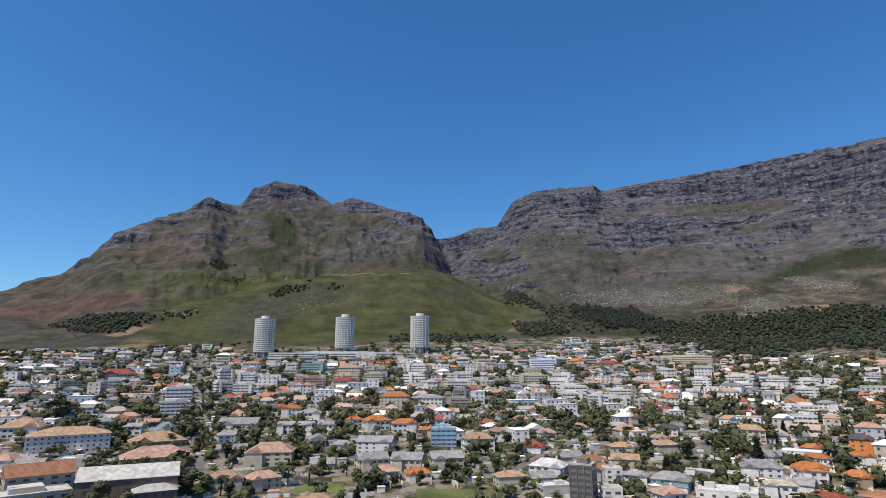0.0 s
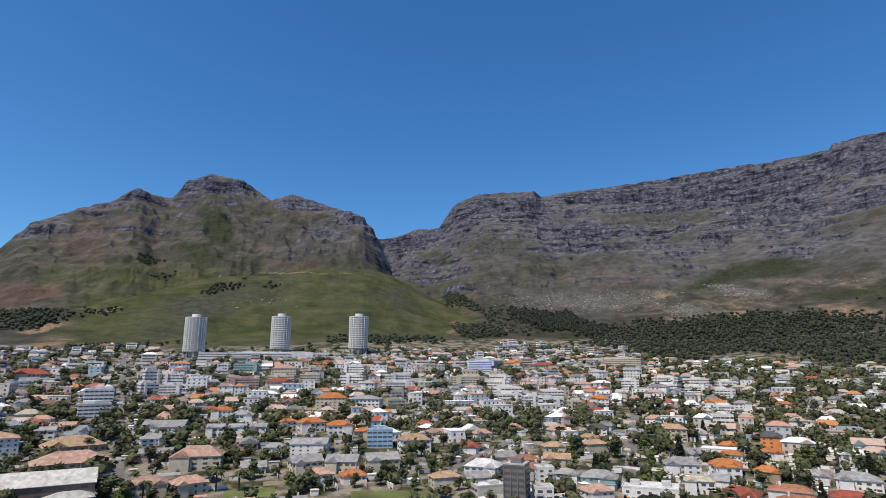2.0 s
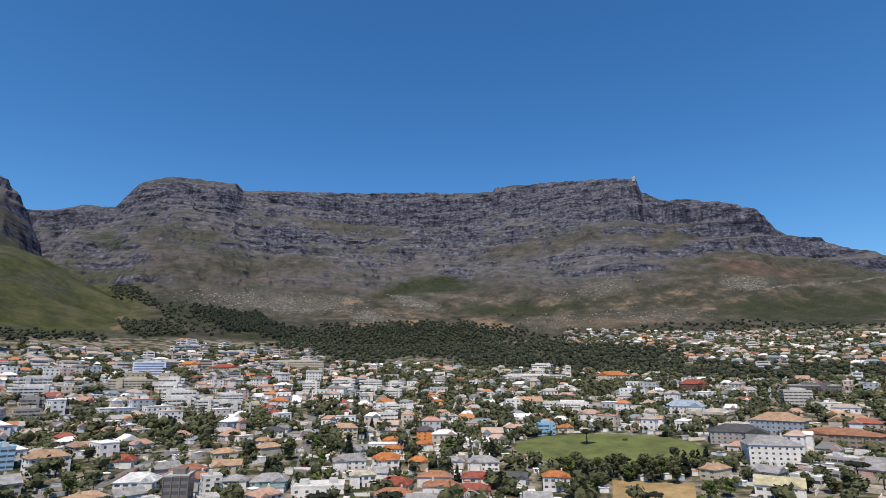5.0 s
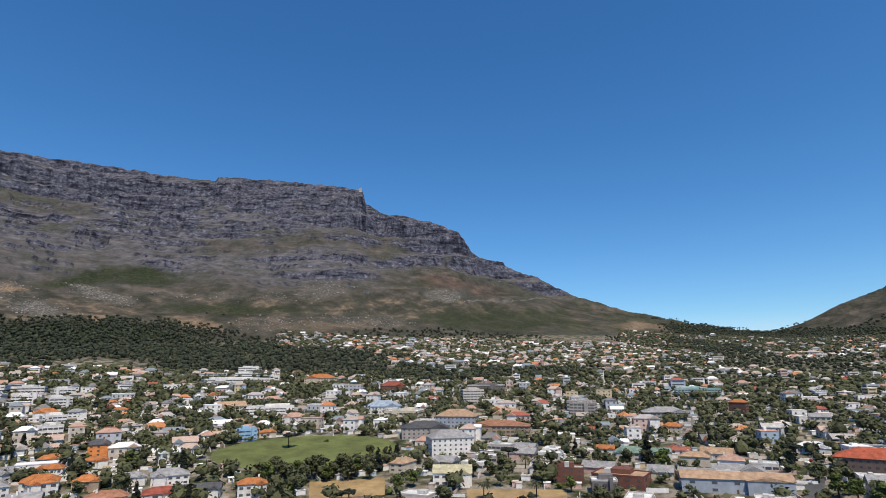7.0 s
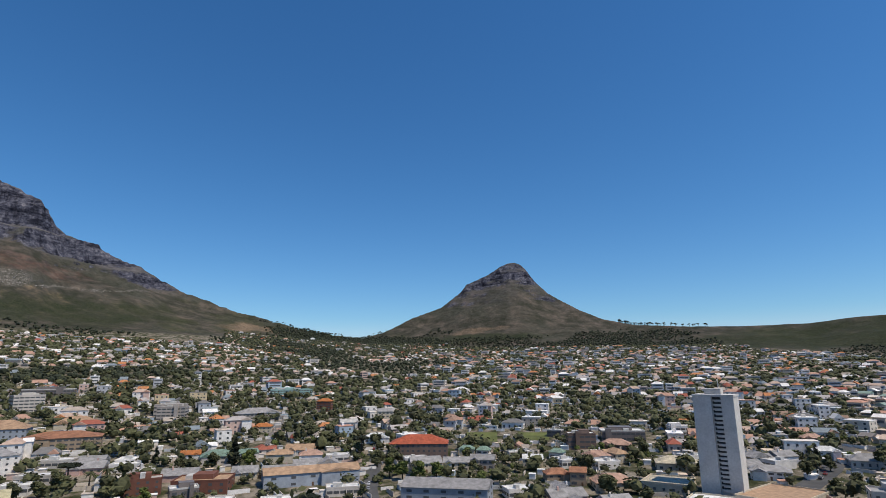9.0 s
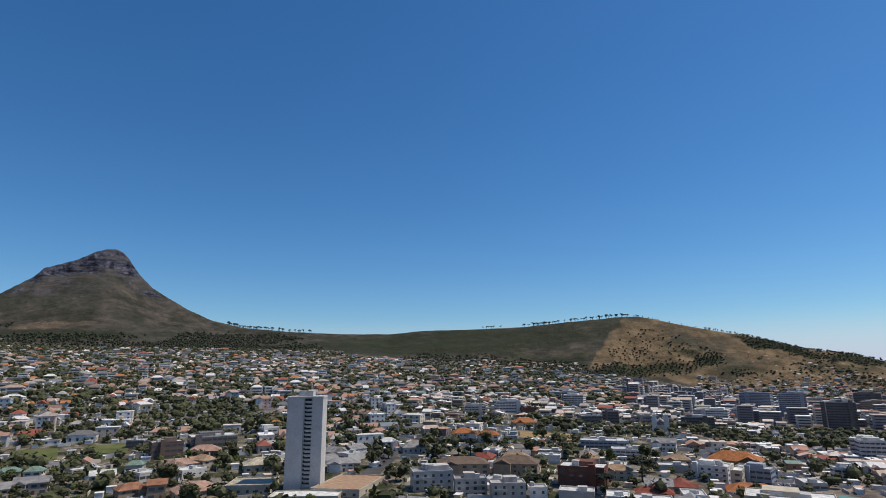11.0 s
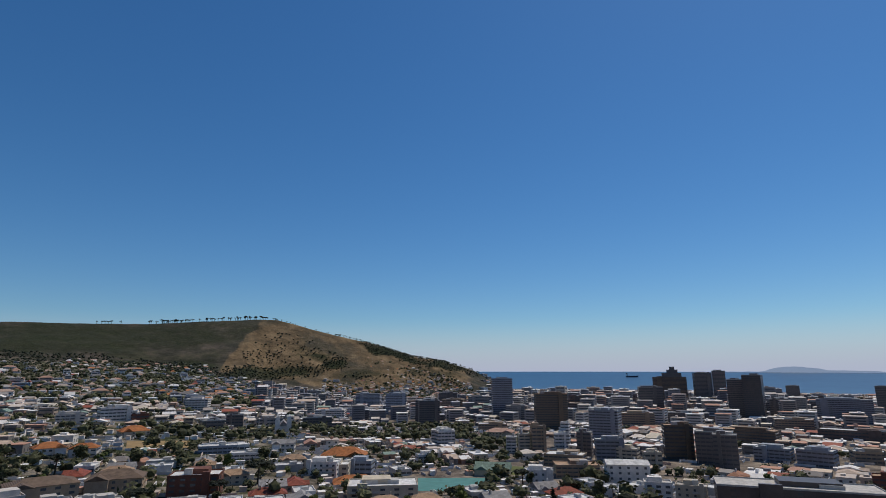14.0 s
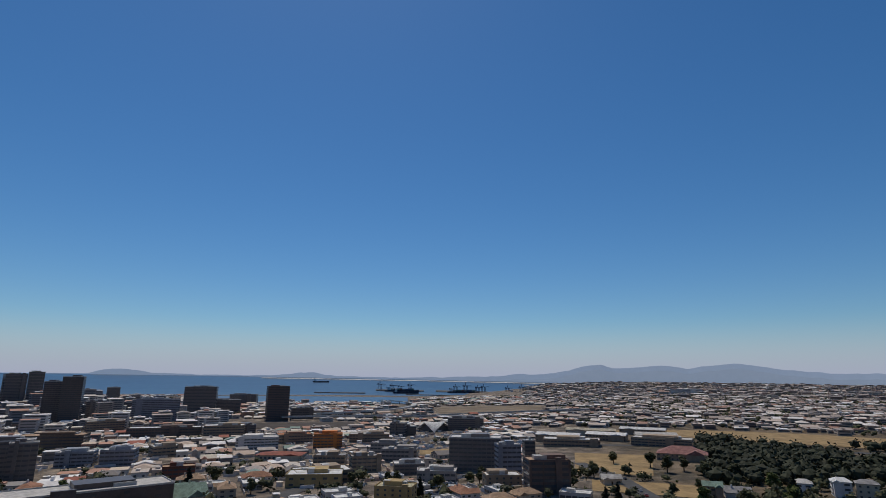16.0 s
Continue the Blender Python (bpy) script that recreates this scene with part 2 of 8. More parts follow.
# ground cover on the slopes: azimuth, elevation seen from the eye, half width, half height, tilt, weight
COVER = {
    "crag": [(-31.3, 12.9, 3.0, 1.1, 0.25, 1), (-16.6, 19.2, 3.6, 1.0, 0, 1), (-24, 17.5, 1.7, 0.6, 0, 1), (-9.5, 18.1, 2.0, 0.7, 0, 1), (-6.0, 15.0, 3.4, 0.9, -0.1, 1),
             (-4.0, 16.6, 2.2, 0.8, -0.3, 1), (-7.0, 13.4, 3.0, 0.4, 0, 0.7), (-36, 9.6, 2.0, 0.4, 0.5, 0.8), (51.1, 12.9, 3.0, 0.9, 0, 1), (64.3, 13.0, 4.0, 1.0, 0, 1), (41.2, 16.8, 4.0, 1.1, 0, 1),
             (57.8, 18.6, 12, 1.4, 0, 1), (27, 17.8, 12, 1.3, 0.02, 1), (4.0, 12.3, 3.5, 0.8, -0.1, 0.9), (20, 14.0, 8, 1.0, 0.02, 0.9), (12, 17.6, 4.5, 1.6, 0, 1), (72, 10.8, 5.5, 0.7, -0.25, 1)],
    "scree": [(21.2, 8.4, 10.5, 1.1, -0.02, 0.8), (30.2, 7.2, 2.8, 0.75, -0.12, 1), (34.3, 8.4, 2.8, 0.4, -0.1, 0.9), (54.1, 9.5, 3.4, 1.1, 0.1, 0.7), (46, 8.8, 9, 0.5, 0, 0.5), (34.6, 8.6, 3.2, 0.45, -0.3, 0.9),
              (66.4, 9.0, 2.4, 0.9, -0.1, 0.9), (72, 8.3, 8, 0.14, 0, 0.9), (58, 6.5, 6, 1.0, 0, 0.6), (49, 6.2, 5, 1.0, 0, 0.5), (-12, 8.2, 4, 0.5, 0.1, 0.35), (-7, 7.6, 3, 0.4, 0, 0.3)],
    # bush at (-22.2, 11.5) is a cave mouth, its dark put into the colour
    "bush": [(-16.5, 15.0, 2.2, 2.2, -0.5, 0.95), (-18.2, 12.6, 2.6, 1.3, -0.2, 0.9), (-13.5, 12.2, 1.6, 0.5, 0, 0.7), (-20.5, 10.3, 1.4, 0.5, 0, 1), (-22.2, 11.5, 1.0, 0.4, 0, 1), (33.2, 9.9, 4.4, 0.8, 0.25, 0.9), (37.3, 10.3, 4.6, 1.1, 0, 0.9),
             (46, 7.6, 9.5, 0.6, 0, 0.8), (71.4, 6.3, 11, 1.6, -0.05, 0.8), (12.9, 6.9, 3.4, 1.7, -0.2, 0.75), (108.9, 3.7, 9.2, 0.7, 0, 0.8), (155.4, 0.2, 4.5, 0.9, 0, 1), (145, 2.7, 24, 1.9, 0.03, 0.8), (169.1, 0.64, 1.7, 0.7, 0, 1), (175.5, 1.4, 4.0, 0.5, -0.25, 1), (180.3, 0.4, 3.5, 0.5, -0.2, 0.9), (161.9, -0.3, 4, 0.7, 0, 0.9), (165.6, -0.1, 3.2, 0.8, 0, 0.85), (172.5, -0.5, 4, 0.6, 0, 0.7), (179, -0.3, 4, 0.6, -0.1, 0.7), (167, 1.6, 2.6, 0.8, -0.2, 0.9), (164.5, 2.4, 4, 1.6, -0.2, 0.6), (60, 8.0, 17, 2.2, -0.03, 0.42), (25, 9.4, 14, 1.3, 0, 0.35), (33, 4.6, 12, 2.0, 0, 1),
             (49.5, 3.2, 11.5, 1.6, 0, 0.9), (17.6, 6.4, 4.6, 1.0, -0.22, 1), (-31.2, 5.6, 4.2, 0.8, 0.15, 1), (10, 5.4, 3, 0.9, 0, 1), (5.5, 13.2, 2.6, 1.0, -0.3, 0.7), (63, 10.3, 6, 0.5, 0, 0.6), (94, 4.0, 8, 0.7, -0.08, 0.9), (20, 4.9, 8, 0.7, 0, 0.8)],
    "sand": [(-29.6, 5.0, 2.3, 0.32, 0.22, 1), (-24.9, 6.9, 1.3, 0.2, 0.3, 1), (-6.9, 11.2, 7.4, 0.12, 0.03, 0.9), (34.1, 6.6, 1.0, 0.5, 0, 1), (7.8, 6.2, 0.6, 0.6, 0, 1), (42.8, 6.1, 2.4, 0.9, -0.2, 0.85), (54.1, 5.9, 7.8, 0.8, 0, 0.6),
             (28, 8.5, 1.4, 0.2, 0, 1), (86.3, 5.0, 3.2, 0.5, -0.1, 0.8), (108.9, 4.5, 3.6, 0.3, 0.1, 0.7), (37, 9.0, 5, 0.4, 0, 0.5), (-17, 3.3, 3.4, 0.3, 0, 0.9), (-26.5, 3.6, 3, 0.35, 0.1, 0.8)],
    "grove": [(37, 3.7, 12, 0.9, 0, 0.7), (49.5, 2.7, 11.5, 1.1, 0, 0.72), (28, 3.0, 4, 0.5, -0.1, 0.5), (58, 1.6, 9, 0.5, 0, 0.6), (70, 0.9, 12, 0.5, 0, 0.5)],
    "burnt": [(-35.4, 6.6, 5.5, 1.2, 0.1, 1), (-31.1, 7.9, 3.4, 0.9, 0.1, 1), (-40, 6.4, 4, 1, 0, 1), (-27, 12.5, 3.5, 2.5, 0, 0.7), (-24, 14.5, 2, 1.5, 0, 0.6), (-9, 12.2, 4, 0.9, 0, 0.7), (23, 10.4, 10, 0.9, 0, 0.7), (52, 11.2, 9, 0.7, 0, 0.7), (68, 10, 6, 1.0, -0.2, 0.8), (42, 13.5, 5, 1, 0, 0.5)]}


def covered(kind, az, el, ragged=1.0, core=0.35, rim=1.4):
    """How far a place lies inside one of the patches of a kind, 0 to 1."""
    a = az + ragged * (0.9 * fbm(az / 1.6, el / 0.6, 0, 3, 71) + 0.35 * fbm(az / 0.35, el / 0.14, 0, 2, 72))
    e = el + ragged * (0.45 * fbm(az / 1.9, el / 0.7, 0, 3, 73) + 0.16 * fbm(az / 0.4, el / 0.16, 0, 2, 74))
    out = np.zeros(np.shape(az))
    for a0, e0, wide, high, tilt, weight in COVER[kind]:
        d = np.hypot((a - a0) / wide, (e - e0 - tilt * (a - a0)) / high)
        out = np.maximum(out, weight * (1 - step(core, rim, d)))
    return out


def leaning(az, r):
    """The tables lean a little to one side; this rise sets them upright."""
    return r * np.tan(np.radians(-0.95 * np.cos(np.radians(az)) - 0.55))


def plain_z(az, r):
    """The built-up ground, before any hill."""
    rf = np.interp(az, FOOTS[:, 0], FOOTS[:, 1])
    zf = EYE + rf * np.tan(np.radians(np.interp(az, FOOTS[:, 0], FOOTS[:, 2])))
    far = np.interp(az, FOOTS[:, 0], FOOTS[:, 3])
    s = np.clip((r - 250) / (rf - 250), 0, 1)
    z = zf * np.where(zf > 0, 0.75 * s + 0.25 * s * s, s ** 0.65)
    return np.where(r > rf, zf + (far - zf) * np.clip((r - rf) / (4900 - rf), 0, 1) ** np.where(far < -30, 0.25, 1.0), z), rf, zf


FINE = np.arange(-75, 200, 0.25)


def hill(az, r, table, rise, rf, zf, ribs=0.0, bite=0.0):
    """The slope takes a smoothed crest; only its last stretch follows the true one."""
    far = np.convolve(np.pad(np.interp(FINE, table[:, 0], table[:, 1]), 8, "edge"), np.hanning(19)[1:-1] / np.hanning(19).sum(), "valid")
    crest = np.interp(az, FINE, far)
    zc = EYE + crest * np.tan(np.radians(np.interp(az, table[:, 0], table[:, 2])))
    zc = zc + bite * fbm(az / 0.6, 0 * az, 0, 4, 51)
    fine = far * np.tan(np.radians(np.interp(FINE, table[:, 0], table[:, 2])))
    fine = np.convolve(np.pad(fine, 8, "edge"), np.hanning(19)[1:-1] / np.hanning(19).sum(), "valid")
    zs = EYE + np.interp(az, FINE, fine)
    start = np.minimum(rf, crest - 450)
    q = np.clip((start - 250) / (rf - 250), 0, 1)
    zf = zf * np.where(zf > 0, 0.75 * q + 0.25 * q * q, q ** 0.65)
    rf = start
    s = (r - rf) / (crest - rf)
    s = s + ribs * np.clip(s * 2, 0, 1) * np.clip((1.03 - s) * 6, 0, 1)
    p = np.array(RISE[rise])
    z = zf + (zs - zf) * np.interp(s, p[:, 0], p[:, 1]) + (zc - zs) * step(0.9, 0.985, s)
    z = np.where(s > 1, zc - np.clip(r - crest, 0, None) * 0.10 - 0.00025 * np.clip(r - crest, 0, None) ** 2, z)
    inside = (az > table[0, 0]) & (az < table[-1, 0]) & (s > 0)
    return np.where(inside, z, -1000.0), s


def terrain(az, r, rough=True):
    """Height of the ground, and how rocky it is."""
    az = ((np.asarray(az, float) + 60) % 360) - 60
    r = np.asarray(r, float)
    az, r = np.broadcast_arrays(az, r)
    base, rf, zf = plain_z(az, r)
    gul = np.zeros(az.shape)
    if rough:
        u = np.radians(az) * 2600
        gul = 0.05 * fbm(u / 260, r / 330, 0, 4, 5) + 0.014 * (1 - 2 * np.abs(fbm(u / 70, r / 160, 0, 3, 9)))
    t, t_s = hill(az, r, TABLE, "table", rf, zf, gul * (1 - 0.4 * step(64, 76, az)), 7.0 * rough)
    d, d_s = hill(az, r, DEVIL, "devil", rf, zf, gul * 1.2, 7.0 * rough)
    sp, sp_s = hill(az, r, SPUR, "spur", rf, zf, gul * 0.25)
    li, li_s = hill(az, r, LION, "lion", rf, zf, gul * 0.4)
    sg, sg_s = hill(az, r, SIGNAL, "signal", rf, zf, gul * 0.25)
    z = np.maximum.reduce([base, t, d, sp, li, sg])
    rocky = np.where(z == t, 1.0, np.where(z == d, 0.8, np.where(z == li, 0.55, np.where(z == sp, 0.15, 0.1))))
    up = z - np.maximum(base, zf)
    rocky = rocky * step(90, 480, np.where(z == li, up + 40, up))
    soft = step(5, 60, up)
    along = np.select([z == t, z == d, z == sp, z == li, z == sg], [t_s, d_s, sp_s, li_s, sg_s], 0.0)
    calm = 1 - 0.93 * step(0.965, 0.998, along)
    if rough:
        x, y = r * np.sin(np.radians(az)), r * np.cos(np.radians(az))
        # crags in clusters, grown-over slopes between them
        crag = np.clip(0.55 + 1.5 * fbm(x / 420, y / 420, z / 170, 4, 61), 0, 1)
        crag = np.where(z == d, np.clip(1.0 * step(0.88, 0.98, d_s) + 1.2 * fbm(x / 330, y / 330, z / 150, 3, 63) - 0.2, 0, 1), np.maximum(crag, step(0.86, 0.93, along)))
        rocky = rocky * (0.25 + 0.75 * crag)
        rocky = np.maximum(rocky, 0.85 * covered("crag", az, np.degrees(np.arctan2(z - EYE, r + 1)), 0.6) * (up > 40))
        z = z + calm * soft * (0.25 + rocky) * (44 * fbm(x / 280, y / 280, 0, 4, 21) + 30 * (0.5 - np.abs(fbm(x / 120, y / 120, 0, 2, 23))))
        for band, much, wide, seed in ((110.0, 0.95, 600, 33), (46.0, 0.8, 220, 35), (21.0, 0.7, 130, 37)):
            q = (z + 0.5 * band * fbm(x / 600, y / 600, 0, 3, seed)) / band
            w = q - np.floor(q)
            here = np.clip(0.5 + 1.9 * fbm(x / wide, y / wide, 0, 3, seed + 3), 0, 1)
            z = z + calm * rocky * here * band * much * (step(0.5, 0.78, w) - w)
        z = z + (0.25 + 0.75 * calm) * (0.12 + rocky) * soft * 4 * fbm(x / 46, y / 46, 0, 2, 41)
    return z + leaning(az, r), rocky, up


LEVEL = terrain(np.arange(-60, 301, 0.5)[:, None], np.arange(0, 4960, 10.0)[None], False)[0].tolist()


def ground(az, r):
    """Height of the smooth ground, read off a fine table."""
    u, v = ((az + 60) % 360) * 2, min(r, 4940) / 10
    i, j = min(int(u), 719), int(v)
    fu, fv = u - i, v - j
    return ((LEVEL[i][j] * (1 - fv) + LEVEL[i][j + 1] * fv) * (1 - fu) + (LEVEL[i + 1][j] * (1 - fv) + LEVEL[i + 1][j + 1] * fv) * fu)


def polar(az, r):
    a = radians(az)
    return r * math.sin(a), r * math.cos(a)


# ---- building blocks ----
class Batch:
    """Many small shapes joined into one mesh."""

    def __init__(self):
        self.v, self.loops, self.sizes, self.slots, self.n = [], [], [], [], 0

    def add(self, V, F, S, rot, P, slot=0):
        V, S, P = np.asarray(V, float), np.asarray(S, float), np.asarray(P, float)
        k, n = len(P), len(V)
        if not k:
            return
        X = V[None] * S[:, None]
        c, s = np.cos(rot)[:, None], np.sin(rot)[:, None]
        W = np.stack([X[..., 0] * c - X[..., 1] * s, X[..., 0] * s + X[..., 1] * c, X[..., 2]], -1) + P[:, None]
        flat = np.concatenate([np.array(f) for f in F])
        off = self.n + np.arange(k)[:, None] * n
        self.v.append(W.reshape(-1, 3))
        self.loops.append((flat[None] + off).ravel())
        self.sizes.append(np.tile([len(f) for f in F], k))
        self.slots.append(np.full(k * len(F), slot))
        self.n += k * n

    def make(self, name, mats, smooth=False):
        me = bpy.data.meshes.new(name)
        if self.n:
            v, lo, si = np.concatenate(self.v), np.concatenate(self.loops), np.concatenate(self.sizes)
            me.vertices.add(len(v))
            me.vertices.foreach_set("co", v.ravel())
            me.loops.add(len(lo))
            me.loops.foreach_set("vertex_index", lo.astype(np.int32))
            me.polygons.add(len(si))
            me.polygons.foreach_set("loop_start", (np.cumsum(si) - si).astype(np.int32))
            me.polygons.foreach_set("material_index", np.concatenate(self.slots).astype(np.int32))
            me.polygons.foreach_set("use_smooth", np.full(len(si), smooth))
            me.update(calc_edges=True)
        for m in mats:
            me.materials.append(m)
        return me


BOX_V = [(-.5, -.5, 0), (.5, -.5, 0), (.5, .5, 0), (-.5, .5, 0), (-.5, -.5, 1), (.5, -.5, 1), (.5, .5, 1), (-.5, .5, 1)]
BOX_F = [(0, 1, 5, 4), (1, 2, 6, 5), (2, 3, 7, 6), (3, 0, 4, 7), (4, 5, 6, 7), (3, 2, 1, 0)]
HIP_V = [(-.5, -.5, 0), (.5, -.5, 0), (.5, .5, 0), (-.5, .5, 0), (-.2, 0, 1), (.2, 0, 1)]
HIP_F = [(0, 1, 5, 4), (1, 2, 5), (2, 3, 4, 5), (3, 0, 4), (3, 2, 1, 0)]
GABLE_V = [(-.5, -.5, 0), (.5, -.5, 0), (.5, .5, 0), (-.5, .5, 0), (-.5, 0, 1), (.5, 0, 1)]
PANE_V = [(-.5, 0, 0), (.5, 0, 0), (.5, 0, 1), (-.5, 0, 1)]
PANE_F = [(0, 1, 2, 3)]


def leaf_tuft(seed, n=60):
    """A loose tuft of small leaf sprays."""
    q = random.Random(seed)
    V, F = [], []
    for k in range(n):
        c = Vector((q.gauss(0, 1), q.gauss(0, 1), q.gauss(0, 1))).normalized() * q.uniform(0.55, 1.08)
        u = Vector((q.gauss(0, 1), q.gauss(0, 1), q.gauss(0, 0.6))).normalized() * q.uniform(0.2, 0.36)
        v = u.orthogonal().normalized() * q.uniform(0.14, 0.26)
        i = len(V)
        V += [tuple(c - u), tuple(c + v), tuple(c + u), tuple(c - v)]
        F.append((i, i + 1, i + 2, i + 3))
    return V, F


def tufted(seed, n=18):
    V1, F1 = lump(seed)
    V2, F2 = leaf_tuft(seed + 500, n)
    return np.concatenate([V1 * 0.86, np.array(V2) * 1.08]), F1 + [tuple(len(V1) + i for i in f) for f in F2]


def lump(seed, sub=1):
    """A ragged clump of leaves."""
    bm = bmesh.new()
    bmesh.ops.create_icosphere(bm, subdivisions=sub, radius=1)
    rng = random.Random(seed)
    for v in bm.verts:
        v.co *= rng.uniform(0.74, 1.12)
        if v.co.z < -0.35:
            v.co.z *= 0.6
    V = np.array([v.co[:] for v in bm.verts])
    F = [tuple(v.index for v in f.verts) for f in bm.faces]
    bm.free()
    return V, F

# ---- ground, sea, distance ----
def land_material():
    m, n, l, b = material("land", 0.95, 0.0, 0.1)
    at = n.new("ShaderNodeAttribute")
    at.attribute_name = "cover"
    sep = n.new("ShaderNodeSeparateColor")
    l.new(at.outputs["Color"], sep.inputs[0])
    at2 = n.new("ShaderNodeAttribute")
    at2.attribute_name = "town"
    sep2 = n.new("ShaderNodeSeparateColor")
    l.new(at2.outputs["Color"], sep2.inputs[0])
    geo = n.new("ShaderNodeNewGeometry")
    squash = n.new("ShaderNodeVectorMath")
    squash.operation = "MULTIPLY"
    squash.inputs[1].default_value = (1, 1, 3.2)
    l.new(geo.outputs["Position"], squash.inputs[0])
    big = noise_node(n, l, 0.006, 7, 0.7)
    mid = noise_node(n, l, 0.02, 6, 0.7, squash.outputs[0])
    crack = n.new("ShaderNodeVectorMath")
    crack.operation = "MULTIPLY"
    crack.inputs[1].default_value = (1.3, 1.3, 1.8)
    l.new(geo.outputs["Position"], crack.inputs[0])
    fine = noise_node(n, l, 0.05, 6, 0.72, crack.outputs[0])
    plain = noise_node(n, l, 0.016, 8, 0.7)
    scrub = ramp(n, [(0.3, (0.02, 0.024, 0.015)), (0.45, (0.044, 0.043, 0.032)), (0.57, (0.082, 0.071, 0.058)), (0.72, (0.15, 0.122, 0.098))])
    l.new(plain.outputs[0], scrub.inputs[0])
    # rock greys, with the blue of distance haze put into the colour
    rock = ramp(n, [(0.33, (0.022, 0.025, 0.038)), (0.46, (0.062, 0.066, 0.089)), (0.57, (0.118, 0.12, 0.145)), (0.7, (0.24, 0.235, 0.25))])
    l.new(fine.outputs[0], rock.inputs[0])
    grass = ramp(n, [(0.32, (0.024, 0.03, 0.012)), (0.5, (0.055, 0.062, 0.024)), (0.68, (0.105, 0.092, 0.045))])
    l.new(plain.outputs[0], grass.inputs[0])
    dry = ramp(n, [(0.32, (0.06, 0.048, 0.03)), (0.5, (0.18, 0.128, 0.074)), (0.74, (0.33, 0.24, 0.14))])
    l.new(plain.outputs[0], dry.inputs[0])
    burnt = ramp(n, [(0.3, (0.042, 0.029, 0.024)), (0.55, (0.108, 0.068, 0.054)), (0.8, (0.2, 0.135, 0.105))])
    l.new(plain.outputs[0], burnt.inputs[0])

    def edge(weight, tex, lo, hi):
        a = n.new("ShaderNodeMath")
        a.operation = "ADD"
        l.new(weight, a.inputs[0])
        l.new(tex, a.inputs[1])
        s = n.new("ShaderNodeMapRange")
        s.interpolation_type = "SMOOTHSTEP"
        s.inputs[1].default_value, s.inputs[2].default_value = lo, hi
        l.new(a.outputs[0], s.inputs[0])
        return s.outputs[0]

    c = mix(n, l, edge(sep.outputs[1], big.outputs[0], 0.75, 1.15), scrub.outputs[0], grass.outputs[0])
    c = mix(n, l, edge(sep.outputs[2], plain.outputs[0], 0.8, 1.15), c, dry.outputs[0])
    c = mix(n, l, edge(sep2.outputs[2], mid.outputs[0], 0.75, 1.15), c, burnt.outputs[0])
    at3 = n.new("ShaderNodeAttribute")
    at3.attribute_name = "patches"
    sep3 = n.new("ShaderNodeSeparateColor")
    l.new(at3.outputs["Color"], sep3.inputs[0])
    rubble = noise_node(n, l, 0.16, 5, 0.75)
    blotch = noise_node(n, l, 0.013, 8, 0.72)
    # bare rock shows where the slope is steep
    nz = n.new("ShaderNodeSeparateXYZ")
    l.new(geo.outputs["True Normal"], nz.inputs[0])
    steep = n.new("ShaderNodeMapRange")
    steep.inputs[1].default_value, steep.inputs[2].default_value = 0.84, 0.45
    l.new(nz.outputs[2], steep.inputs[0])
    ad = n.new("ShaderNodeMath")
    ad.operation = "MULTIPLY_ADD"
    l.new(steep.outputs[0], ad.inputs[0])
    ad.inputs[1].default_value = 1.0
    third = n.new("ShaderNodeMath")
    third.operation = "MULTIPLY"
    third.inputs[1].default_value = 0.4
    l.new(sep.outputs[0], third.inputs[0])
    l.new(third.outputs[0], ad.inputs[2])
    cliff = noise_node(n, l, 0.011, 5, 0.62, squash.outputs[0])
    # stony slope, its violet-grey also standing in for distance haze
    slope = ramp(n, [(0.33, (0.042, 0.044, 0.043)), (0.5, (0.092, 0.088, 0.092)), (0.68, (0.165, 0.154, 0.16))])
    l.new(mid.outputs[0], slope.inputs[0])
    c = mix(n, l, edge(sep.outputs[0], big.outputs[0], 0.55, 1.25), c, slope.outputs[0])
    # heath on the ledges
    patchy = noise_node(n, l, 0.0045, 5, 0.62)
    heath = ramp(n, [(0.34, (0.024, 0.03, 0.019)), (0.52, (0.055, 0.057, 0.044)), (0.7, (0.10, 0.094, 0.083))])
    l.new(fine.outputs[0], heath.inputs[0])
    grown = n.new("ShaderNodeMapRange")
    grown.interpolation_type = "SMOOTHSTEP"
    grown.inputs[1].default_value, grown.inputs[2].default_value, grown.inputs[4].default_value = 0.47, 0.66, 0.75
    l.new(patchy.outputs[0], grown.inputs[0])
    c = mix(n, l, grown.outputs[0], c, heath.outputs[0])
    # rock beds; their dark ends put ledge shadow into the colour
    bed = n.new("ShaderNodeVectorMath")
    bed.operation = "MULTIPLY"
    bed.inputs[1].default_value = (0.011, 0.011, 0.06)
    l.new(geo.outputs["Position"], bed.inputs[0])
    beds = noise_node(n, l, 1.0, 5, 0.65, bed.outputs[0])
    bed_shade = ramp(n, [(0.38, (0.24, 0.25, 0.3)), (0.48, (0.8, 0.8, 0.84)), (0.62, (1.25, 1.22, 1.2))])
    l.new(beds.outputs[0], bed_shade.inputs[0])
    # upright clefts, with the shadow inside them painted as dark rock
    cleft = n.new("ShaderNodeVectorMath")
    cleft.operation = "MULTIPLY"
    cleft.inputs[1].default_value = (0.03, 0.03, 0.006)
    l.new(geo.outputs["Position"], cleft.inputs[0])
    clefts = noise_node(n, l, 1.0, 4, 0.6, cleft.outputs[0])
    cleft_shade = ramp(n, [(0.36, (0.3, 0.31, 0.36)), (0.46, (0.9, 0.9, 0.92)), (0.7, (1.12, 1.1, 1.08))])
    l.new(clefts.outputs[0], cleft_shade.inputs[0])
    stone = mix(n, l, 1.0, rock.outputs[0], bed_shade.outputs[0], "MULTIPLY")
